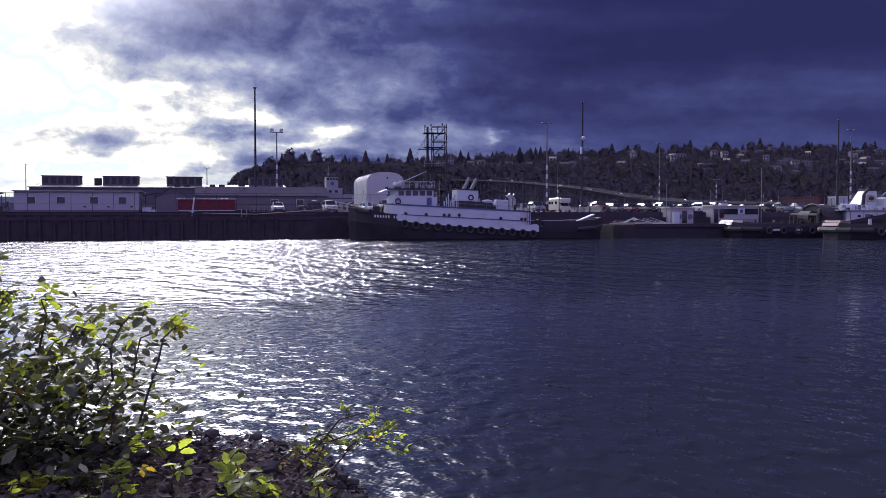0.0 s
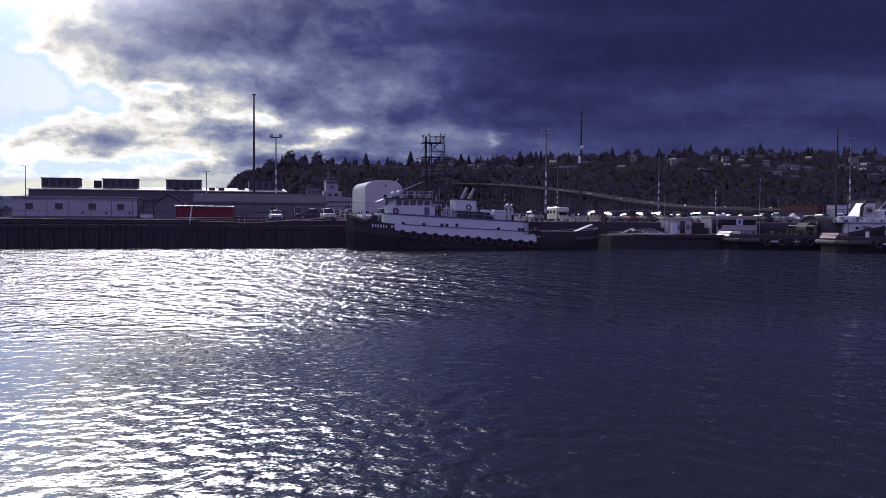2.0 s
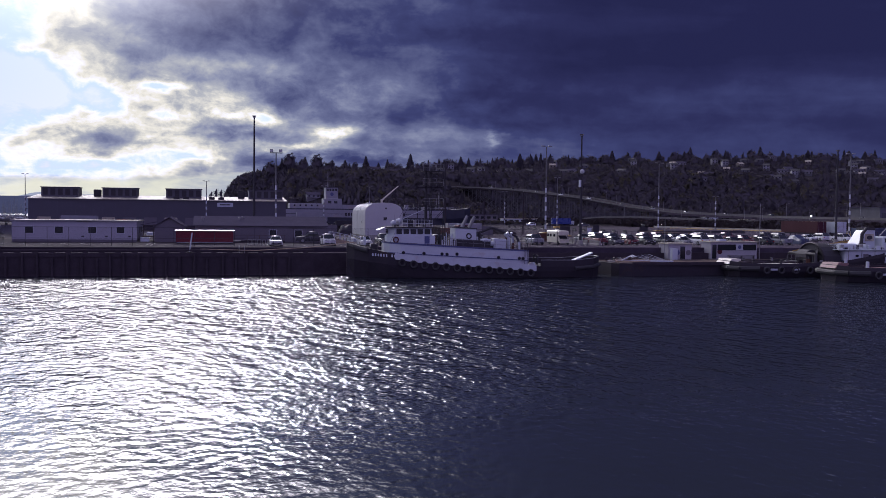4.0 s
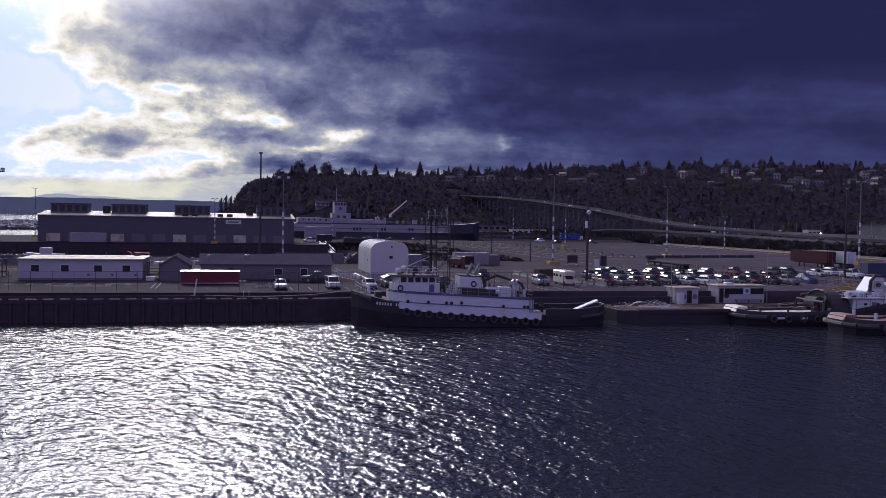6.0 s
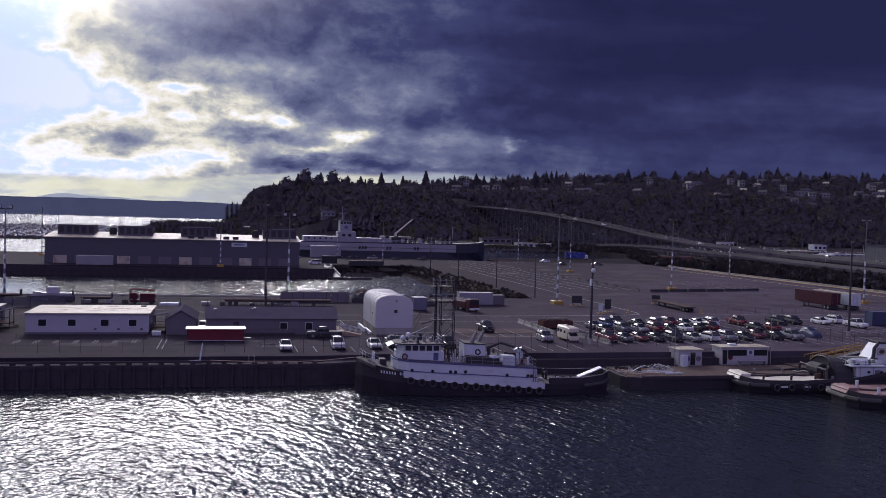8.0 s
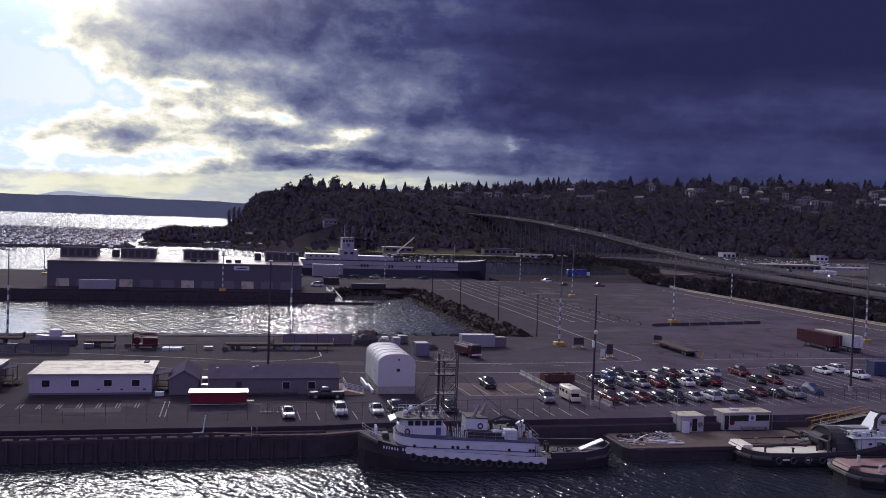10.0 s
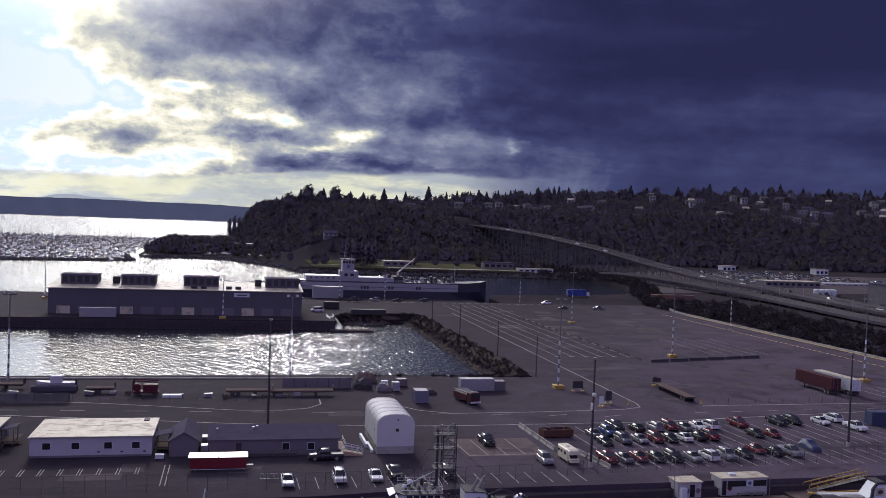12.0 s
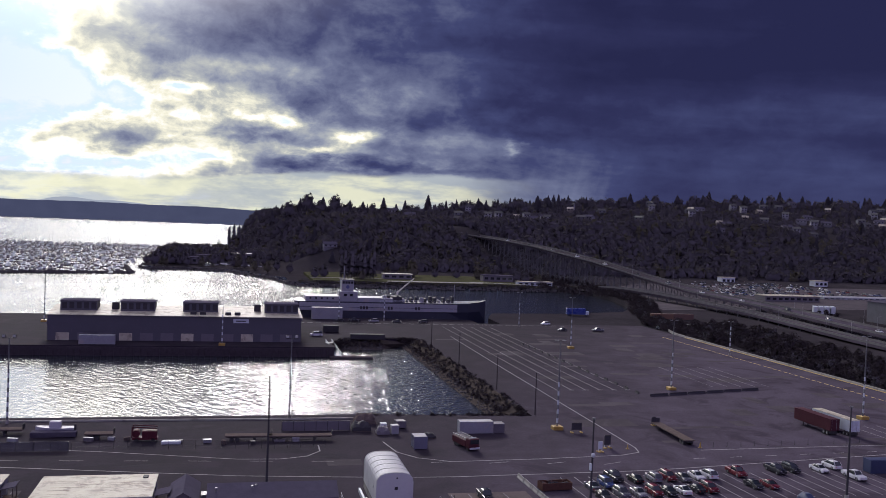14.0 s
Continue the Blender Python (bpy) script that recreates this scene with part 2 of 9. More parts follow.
def water_surface():
    m = bpy.data.materials.new("harbour_water")
    m.use_nodes = True
    n = Nodes(m.node_tree)
    place = n.node("ShaderNodeNewGeometry")
    gust = n.span(n.noise(place, 0.022, 3.0, 0.5), 0.38, 0.55, 0.75, 1.1)
    # a calm lane off the near shore, a little rougher out on the sound
    apart = n.tree.nodes.new("ShaderNodeSeparateXYZ")
    n.tree.links.new(place, apart.inputs[0])
    gust = n.math("MULTIPLY", gust, n.math("MULTIPLY_ADD", n.span(apart.outputs[1], 380.0, 450.0), n.span(apart.outputs[0], 30.0, 110.0, 0.3, -0.5), 1.0))
    lane = n.math("MULTIPLY", n.math("SUBTRACT", apart.outputs[1], 28.0), 0.1)
    lane = n.math("EXPONENT", n.math("MULTIPLY", n.math("MULTIPLY", lane, lane), -1.0))
    gust = n.math("MULTIPLY", gust, n.math("MULTIPLY_ADD", lane, -0.6, 1.0))

    # freshest breeze along the quay
    gust = n.math("MULTIPLY", gust, n.span(apart.outputs[1], 15.0, 75.0, 0.78, 1.3))
    # less wind under the west end of the quay
    lee = n.math("MULTIPLY", n.span(apart.outputs[0], -8.0, -42.0), n.span(apart.outputs[1], 50.0, 85.0))
    gust = n.math("MULTIPLY", gust, n.math("MULTIPLY_ADD", lee, -0.3, 1.0))
    # sheltered water in the slip between the piers
    inside = n.math("MULTIPLY", n.span(apart.outputs[1], 150.0, 200.0), n.span(apart.outputs[1], 375.0, 350.0))
    gust = n.math("MULTIPLY_ADD", n.math("SUBTRACT", n.span(apart.outputs[0], -20.0, 45.0, 0.56, 0.55), gust), inside, gust)

    # short chop off the near shore and out on the sound; longer crests along the quay and in the slip
    open_sea = n.span(apart.outputs[1], 380.0, 440.0)
    near = n.math("MAXIMUM", n.math("MULTIPLY", n.span(apart.outputs[1], 40.0, 90.0, 1.0, 0.6), n.span(apart.outputs[1], 140.0, 200.0, 1.0, 0.95)), open_sea)
    middle = n.math("MULTIPLY", n.span(apart.outputs[1], 30.0, 75.0, 0.1, 1.0), n.span(apart.outputs[1], 140.0, 200.0, 1.0, 0.5))

    def height(dx, dy):
        p = n.node("ShaderNodeVectorMath", operation="ADD", i_0=place, i_1=(dx, dy, 0.0))
        # crests run slantwise towards the near shore
        slant = n.node("ShaderNodeMapping", i_Vector=p, i_Rotation=(0, 0, radians(66)))
        turned = n.node("ShaderNodeVectorMath", operation="MULTIPLY", i_0=slant, i_1=(0.45, 1.0, 1.0))
        stubby = n.node("ShaderNodeVectorMath", operation="MULTIPLY", i_0=slant, i_1=(0.68, 1.0, 1.0))
        swell = n.noise(turned, 0.42, 1.0, 0.5, 0.0)
        short = n.node("ShaderNodeVectorMath", operation="MULTIPLY", i_0=p, i_1=(1.0, 0.75, 1.0))
        chop = n.noise(short, 1.9, 1.5, 0.5, 0.0)
        ripple = n.noise(short, 5.6, 2.0, 0.6, 0.0)
        crest = n.noise(stubby, 1.15, 1.0, 0.5, 0.0)
        long = n.noise(stubby, 0.72, 1.5, 0.5, 0.0)
        small = n.math("MULTIPLY", n.math("MULTIPLY_ADD", ripple, 0.036, n.math("MULTIPLY", chop, 0.14)), near)
        tall = n.math("MULTIPLY_ADD", n.math("MULTIPLY", long, inside), n.span(apart.outputs[0], -20.0, 45.0, 0.13, 0.56), n.math("MULTIPLY", n.math("MULTIPLY", crest, middle), 0.2))
        return n.math("ADD", n.math("ADD", small, tall), n.math("MULTIPLY", n.math("MULTIPLY", swell, 0.25), n.span(apart.outputs[1], 10.0, 60.0, 0.55, 1.0)))

    # the slope of the waves, taken over a few centimetres
    e = 0.04
    here = height(0.0, 0.0)
    k = n.math("MULTIPLY", gust, -WAVES / e)
    sx = n.math("MULTIPLY", n.math("MULTIPLY", n.math("SUBTRACT", height(e, 0.0), here), 0.8), k)
    sy = n.math("MULTIPLY", n.math("SUBTRACT", height(0.0, e), here), k)
    # wind waves lean: the lee side that faces the near shore is the steeper one
    sy = n.math("MULTIPLY_ADD", n.math("MAXIMUM", sy, 0.0), 0.45, n.math("MULTIPLY", n.math("MINIMUM", sy, 0.0), 1.15))
    normal = n.node("ShaderNodeVectorMath", operation="NORMALIZE", i_0=n.node("ShaderNodeCombineXYZ", i_0=sx, i_1=sy, i_2=1.0))
    shader = n.node("ShaderNodeBsdfPrincipled", i_Base_Color=(0.018, 0.021, 0.028, 1), i_Roughness=0.03, i_IOR=1.33, i_Normal=normal)
    n.node("ShaderNodeOutputMaterial", i_Surface=shader)
    return m


def mesh_wire(name, colour, open_share):
    """Chain-link fabric: mostly air."""
    m = bpy.data.materials.new(name)
    m.use_nodes = True
    n = Nodes(m.node_tree)
    shader = n.node("ShaderNodeBsdfPrincipled", i_Base_Color=(*colour, 1), i_Roughness=0.5, i_Metallic=0.6)
    n.node("ShaderNodeOutputMaterial", i_Surface=n.node("ShaderNodeMixShader", i_0=open_share, i_1=shader, i_2=n.node("ShaderNodeBsdfTransparent")))
    return m


WAVES = 1.55
WATER = water_surface()
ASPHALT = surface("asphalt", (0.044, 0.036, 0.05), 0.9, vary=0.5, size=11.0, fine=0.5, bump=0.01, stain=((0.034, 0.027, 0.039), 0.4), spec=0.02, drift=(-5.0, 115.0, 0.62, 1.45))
ASPHALT_OLD = surface("worn_asphalt", (0.065, 0.055, 0.065), 0.9, vary=0.4, size=9.0, fine=0.6, bump=0.01, stain=((0.045, 0.039, 0.046), 0.5), spec=0.02)
CONCRETE = surface("concrete", (0.26, 0.25, 0.24), 0.85, vary=0.3, size=3.0, fine=0.2, stain=((0.13, 0.12, 0.115), 0.4), spec=0.0)
CREOSOTE = surface("creosoted_timber", (0.048, 0.04, 0.048), 0.85, vary=0.4, size=1.2, fine=0.12, bump=0.02, spec=0.0)
TIMBER = surface("weathered_timber", (0.1, 0.08, 0.075), 0.85, vary=0.35, size=1.0, fine=0.08, bump=0.01, spec=0.0)
PLANK = surface("bare_plank", (0.3, 0.23, 0.17), 0.75, vary=0.3, size=0.8, fine=0.06, spec=0.1)
ROCK = surface("riprap_rock", (0.07, 0.065, 0.068), 0.9, vary=0.5, size=1.0, fine=0.15, bump=0.04, spec=0.0)
SOIL = surface("bank_soil", (0.055, 0.046, 0.042), 0.95, vary=0.5, size=0.8, fine=0.06, bump=0.03, spec=0.0)
WHITE = surface("white_paint", (0.41, 0.44, 0.49), 0.5, vary=0.14, size=2.5, fine=0.3, stain=((0.36, 0.34, 0.35), 0.2), spec=0.3)
ROOF_PALE = surface("pale_roof_sheet", (0.37, 0.34, 0.27), 0.6, vary=0.35, size=2.2, fine=0.25, stain=((0.19, 0.165, 0.14), 0.45), spec=0.1)
OFFICE_WALL = surface("office_wall_paint", (0.32, 0.315, 0.36), 0.55, vary=0.12, size=2.5, fine=0.3, stain=((0.3, 0.29, 0.3), 0.2), spec=0.2)
SHIP_PALE = surface("grey_white_ship_paint", (0.2, 0.2, 0.235), 0.55, vary=0.2, size=4.0, fine=0.4, stain=((0.25, 0.22, 0.22), 0.25))
CANVAS = surface("tent_fabric", (0.5, 0.5, 0.52), 0.6, vary=0.1, size=2.0, fine=0.3, through_light=0.25, spec=0.2)
GREY_WALL = surface("grey_siding", (0.1, 0.09, 0.11), 0.6, vary=0.2, size=2.0, fine=0.25)
GREY_ROOF = surface("grey_roof_sheet", (0.074, 0.067, 0.092), 0.7, vary=0.25, size=2.0, fine=0.3, spec=0.0)
DARK_WALL = surface("dark_cladding", (0.054, 0.051, 0.07), 0.55, vary=0.2, size=5.0, fine=0.4)
STEEL = surface("galvanised_steel", (0.2, 0.2, 0.21), 0.55, 0.4, vary=0.2, size=1.0, fine=0.1)
DARK_STEEL = surface("dark_painted_steel", (0.042, 0.04, 0.047), 0.7, vary=0.3, size=1.0, fine=0.1, spec=0.12)
BLACK_HULL = surface("black_hull_paint", (0.032, 0.028, 0.036), 0.6, vary=0.3, size=2.0, fine=0.2, stain=((0.045, 0.033, 0.032), 0.15), spec=0.12)
RUBBER = surface("black_rubber", (0.028, 0.027, 0.031), 0.8, vary=0.3, size=0.5, fine=0.05)
RED = surface("faded_red_paint", (0.062, 0.012, 0.021), 0.65, vary=0.3, size=1.5, fine=0.2, spec=0.15)
MAROON = surface("dark_maroon_paint", (0.052, 0.012, 0.02), 0.5, vary=0.25, size=1.5, fine=0.2, spec=0.2)
BLUE = surface("dark_blue_paint", (0.024, 0.033, 0.085), 0.5, vary=0.2, size=1.5, fine=0.2)
YELLOW = surface("yellow_paint", (0.28, 0.18, 0.035), 0.55, vary=0.25, size=0.7, fine=0.1)
LINE_WHITE = surface("road_line_white", (0.27, 0.26, 0.27), 0.85, vary=0.45, size=1.2, fine=0.15, spec=0.0)
LINE_YELLOW = surface("road_line_yellow", (0.5, 0.36, 0.1), 0.8, vary=0.4, size=1.2, fine=0.15)
GLASS_DARK = surface("dark_window_glass", (0.015, 0.017, 0.022), 0.08, vary=0.1)
TRIM_BLUE = surface("blue_trim_paint", (0.05, 0.06, 0.16), 0.5, vary=0.15)
LENS_GLASS = surface("lamp_lens", (0.34, 0.35, 0.36), 0.15, vary=0.05)
WOODS = surface("wood_foliage", (0.08, 0.073, 0.088), 0.9, vary=0.3, size=22.0, fine=3.0, spec=0.0, through_light=0.12)
WOODS_WARM = surface("autumn_foliage", (0.085, 0.078, 0.062), 0.9, vary=0.35, size=14.0, fine=2.0, spec=0.0, through_light=0.15)
CONIFER = surface("conifer_foliage", (0.066, 0.062, 0.076), 0.9, vary=0.3, size=9.0, fine=2.0, spec=0.0, through_light=0.12)
BARK = surface("bark", (0.07, 0.055, 0.045), 0.9, vary=0.4, size=0.5, fine=0.06)
HILL_GROUND = surface("hillside_scrub", (0.034, 0.03, 0.035), 0.95, vary=0.5, size=30.0, fine=2.0, spec=0.0)
SCRUB = surface("brown_scrub", (0.047, 0.039, 0.045), 0.9, vary=0.35, size=6.0, fine=1.0, spec=0.0, through_light=0.1)
GRASS = surface("park_grass", (0.06, 0.06, 0.035), 0.95, vary=0.4, size=12.0, fine=0.8, spec=0.0)


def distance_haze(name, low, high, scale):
    """Land so far off that the air's own light is most of what is seen: the haze is painted in as a glowing colour."""
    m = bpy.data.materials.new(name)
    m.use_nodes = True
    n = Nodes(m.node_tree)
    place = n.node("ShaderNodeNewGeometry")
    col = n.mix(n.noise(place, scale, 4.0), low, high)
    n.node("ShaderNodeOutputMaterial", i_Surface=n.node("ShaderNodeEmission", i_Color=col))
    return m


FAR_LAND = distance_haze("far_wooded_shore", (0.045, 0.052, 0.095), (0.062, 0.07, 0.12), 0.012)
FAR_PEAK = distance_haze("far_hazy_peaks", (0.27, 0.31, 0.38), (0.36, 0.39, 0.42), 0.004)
MESH_WIRE = mesh_wire("chain_link", (0.12, 0.12, 0.13), 0.9)


# ---- mesh tools ----
class Form:
    """Collects faces of one part; several materials by index."""

    def __init__(self, *materials):
        self.verts, self.faces, self.slots, self.materials, self.slot, self.smooth = [], [], [], list(materials), 0, False

    def add(self, verts, faces):
        o = len(self.verts)
        self.verts += [tuple(v) for v in verts]
        self.faces += [tuple(i + o for i in f) for f in faces]
        self.slots += [self.slot] * len(faces)
        return self

    def use(self, slot):
        self.slot = slot
        return self

    def box(self, x0, x1, y0, y1, z0, z1, cut=0.0):
        if cut <= 0:
            v = [(x, y, z) for z in (z0, z1) for x, y in ((x0, y0), (x1, y0), (x1, y1), (x0, y1))]
            return self.add(v, [(3, 2, 1, 0), (4, 5, 6, 7), (0, 1, 5, 4), (1, 2, 6, 5), (2, 3, 7, 6), (3, 0, 4, 7)])
        c = cut
        ring = [(x0 + c, y0), (x1 - c, y0), (x1, y0 + c), (x1, y1 - c), (x1 - c, y1), (x0 + c, y1), (x0, y1 - c), (x0, y0 + c)]
        v = [(*p, z0) for p in ring] + [(*p, z1 - c) for p in ring] + [(x0 + c, y0 + c, z1), (x1 - c, y0 + c, z1), (x1 - c, y1 - c, z1), (x0 + c, y1 - c, z1)]
        f = [tuple(range(7, -1, -1))] + [(i, (i + 1) % 8, 8 + (i + 1) % 8, 8 + i) for i in range(8)]
        f += [(8, 9, 17, 16), (9, 10, 17), (10, 11, 18, 17), (11, 12, 18), (12, 13, 19, 18), (13, 14, 19), (14, 15, 16, 19), (15, 8, 16), (16, 17, 18, 19)]
        return self.add(v, f)

    def rod(self, a, b, r0, r1=None, sides=6, caps=True):
        r1 = r0 if r1 is None else r1
        a, b = Vector(a), Vector(b)
        w = (b - a).normalized()
        u = w.orthogonal().normalized()
        k = w.cross(u)
        v = []
        for p, r in ((a, r0), (b, r1)):
            v += [p + (u * math.cos(2 * math.pi * i / sides) + k * math.sin(2 * math.pi * i / sides)) * r for i in range(sides)]
        f = [(i, (i + 1) % sides, sides + (i + 1) % sides, sides + i) for i in range(sides)]
        if caps:
            f += [tuple(range(sides - 1, -1, -1)), tuple(range(sides, 2 * sides))]
        return self.add(v, f)

    def path(self, points, r, sides=5):
        for a, b in zip(points, points[1:]):
            self.rod(a, b, r, r, sides)
        return self

    def prism(self, outline, z0, z1):
        n = len(outline)
        v = [(x, y, z0) for x, y in outline] + [(x, y, z1) for x, y in outline]
        return self.add(v, [tuple(range(n - 1, -1, -1)), tuple(range(n, 2 * n))] + [(i, (i + 1) % n, n + (i + 1) % n, n + i) for i in range(n)])

    def extrude_y(self, outline, y0, y1):
        """An outline in x and z, drawn anticlockwise seen from the front, carried from y0 to y1."""
        n = len(outline)
        v = [(x, y0, z) for x, z in outline] + [(x, y1, z) for x, z in outline]
        return self.add(v, [tuple(range(n)), tuple(range(2 * n - 1, n - 1, -1))] + [((i + 1) % n, i, n + i, n + (i + 1) % n) for i in range(n)])

    def extrude_x(self, outline, x0, x1):
        """An outline in y and z, carried from x0 to x1."""
        n = len(outline)
        v = [(x0, y, z) for y, z in outline] + [(x1, y, z) for y, z in outline]
        return self.add(v, [tuple(range(n - 1, -1, -1)), tuple(range(n, 2 * n))] + [(i, (i + 1) % n, n + (i + 1) % n, n + i) for i in range(n)])

    def blob(self, centre, rx, ry, rz, rough=0.25, rnd=random):
        """A lumpy clump of 20 faces."""
        g = (1 + 5 ** 0.5) / 2
        base = [(-1, g, 0), (1, g, 0), (-1, -g, 0), (1, -g, 0), (0, -1, g), (0, 1, g), (0, -1, -g), (0, 1, -g), (g, 0, -1), (g, 0, 1), (-g, 0, -1), (-g, 0, 1)]
        v = []
        for p in base:
            k = (1 + rnd.uniform(-rough, rough)) / 1.9
            v.append((centre[0] + p[0] * rx * k, centre[1] + p[1] * ry * k, centre[2] + p[2] * rz * k))
        f = [(0, 11, 5), (0, 5, 1), (0, 1, 7), (0, 7, 10), (0, 10, 11), (1, 5, 9), (5, 11, 4), (11, 10, 2), (10, 7, 6), (7, 1, 8),
             (3, 9, 4), (3, 4, 2), (3, 2, 6), (3, 6, 8), (3, 8, 9), (4, 9, 5), (2, 4, 11), (6, 2, 10), (8, 6, 7), (9, 8, 1)]
        return self.add(v, f)

    def ball(self, centre, r, rings=6, sides=10):
        v = [(centre[0], centre[1], centre[2] - r)]
        for i in range(1, rings):
            a = math.pi * i / rings
            v += [(centre[0] + r * math.sin(a) * math.cos(2 * math.pi * j / sides), centre[1] + r * math.sin(a) * math.sin(2 * math.pi * j / sides), centre[2] - r * math.cos(a)) for j in range(sides)]
        v.append((centre[0], centre[1], centre[2] + r))
        f = [(0, 1 + (j + 1) % sides, 1 + j) for j in range(sides)]
        for i in range(rings - 2):
            o = 1 + i * sides
            f += [(o + j, o + (j + 1) % sides, o + sides + (j + 1) % sides, o + sides + j) for j in range(sides)]
        o, top = 1 + (rings - 2) * sides, len(v) - 1
        return self.add(v, f + [(o + j, o + (j + 1) % sides, top) for j in range(sides)])

    def loft(self, rows, closed=False, caps=True):
        """Skin through rows of equally many points."""
        n, v = len(rows[0]), [p for r in rows for p in r]
        f = []
        for i in range(len(rows) - 1):
            for j in range(n if closed else n - 1):
                k = (j + 1) % n
                f.append((i * n + j, i * n + k, (i + 1) * n + k, (i + 1) * n + j))
        if caps:
            f += [tuple(range(n - 1, -1, -1)), tuple(range((len(rows) - 1) * n, len(rows) * n))]
        return self.add(v, f)

    def data(self, name):
        me = bpy.data.meshes.new(name)
        me.from_pydata(self.verts, [], self.faces)
        for m in self.materials:
            me.materials.append(m)
        me.polygons.foreach_set("material_index", self.slots)
        if self.smooth:
            me.polygons.foreach_set("use_smooth", [True] * len(self.faces))
        me.update()
        return me


def part(name, form, parent=None, label="", at=None):
    ob = new(name, form.data(name) if isinstance(form, Form) else form)
    if parent:
        ob.parent = parent
    if at:
        ob.matrix_basis = at
    if label:
        tagged(ob, label)
    return ob


def thing(name, label, category, at=None, group="", kind=""):
    """An empty at a thing's base, for its parts."""
    ob = new(name)
    ob.empty_display_size = 0.3
    if at is not None:
        ob.matrix_basis = at if isinstance(at, Matrix) else pose(*at)
    return tagged(ob, label, category, group, kind)


def solid(name, form, label, category, group="", kind="", at=None):
    return tagged(part(name, form, at=at), label, category, group, kind)


GROUND = 3.6
rnd = random.Random(7)


# ---- foliage ----
def crown_template(kind, seed):
    """Leaf sprays of one crown, one high and one in radius: corners and their soft normals."""
    q = np.random.default_rng(seed)
    if kind == "conifer":
        n = 132
        tier = np.repeat(np.arange(11), 12)
        k = (tier + q.uniform(0, 0.75, n)) / 11.5
        a = q.random(n) * 6.283
        r = (1.02 - tier / 11.5) ** 0.85 * q.uniform(0.6, 1.2, n) * (0.85 + 0.3 * q.random(11)[tier])
        out = np.stack([np.cos(a), np.sin(a), np.zeros(n)], 1)
        side = np.stack([-np.sin(a), np.cos(a), np.zeros(n)], 1)
        base = np.stack([np.zeros(n), np.zeros(n), 0.06 + 0.9 * k], 1)
        tip = base + out * r[:, None] - np.array([0, 0, 1]) * (0.05 + 0.06 * r[:, None])
        w = (0.1 + 0.24 * r)[:, None]
        mid = base + out * r[:, None] * 0.45
        v = np.stack([tip, mid + side * w + [0, 0, 0.01], base + [0, 0, 0.09], tip, base + [0, 0, 0.09], mid - side * w + [0, 0, 0.01]], 1).reshape(-1, 3, 3)
        c = v.mean(1)
        nrm = np.stack([c[:, 0], c[:, 1], 0.35 + 0 * c[:, 0]], 1)
        return v, np.repeat(nrm[:, None], 3, 1)
    lobes, each = {"round": (10, 13), "bush": (11, 14), "column": (14, 12)}[kind]
    v, nrm = [], []
    # closed heart of the crown, behind the sprays
    heart = Form()
    wide, high = {"round": (0.62, 0.36), "bush": (0.28, 0.18), "column": (0.52, 0.45)}[kind]
    heart.blob((0, 0, 0.47), wide, wide, high, 0.22, random.Random(seed))
    for f in heart.faces:
        corners = np.array([heart.verts[i] for i in f])
        v.append(corners)
        nrm.append([(c - [0, 0, 0.4]) * [0.5, 0.5, 0.5] + [0, 0, 0.45] for c in corners])
    for i in range(lobes):
        a = q.random() * 6.283
        if kind != "column":
            z, d, s = q.uniform(0.2, 0.78), q.uniform(0.1, 0.66), q.uniform(0.3, 0.5)
            d *= 1.15 - 0.6 * z
            hgt = 0.62
        else:
            z, d, s, hgt = 0.08 + 0.84 * i / lobes, q.uniform(0.1, 0.45), q.uniform(0.4, 0.65), 0.14
        mid = np.array([math.cos(a) * d, math.sin(a) * d, z])
        for _ in range(each):
            w = q.normal(size=3)
            w /= np.linalg.norm(w)
            if w[2] < -0.5:
                w[2] *= -0.5
            p = mid + w * [s, s, s * hgt] * q.uniform(0.75, 1.1)
            t = q.normal(size=(3, 3))
            t -= 0.6 * (t @ w)[:, None] * w
            t *= s * (q.uniform(0.18, 0.34) if kind == "bush" else q.uniform(0.26, 0.42))
            v.append(p + t * [1, 1, hgt])
            soft = w * 0.3 + (p - [0, 0, 0.45]) * 0.3 + [0, 0, 0.5]
            nrm.append([soft] * 3)
    return np.array(v), np.array(nrm)


CROWNS = {"round": [crown_template("round", i) for i in range(7)], "bush": [crown_template("bush", 60 + i) for i in range(6)], "conifer": [crown_template("conifer", 20 + i) for i in range(4)], "column": [crown_template("column", 40 + i) for i in range(4)]}


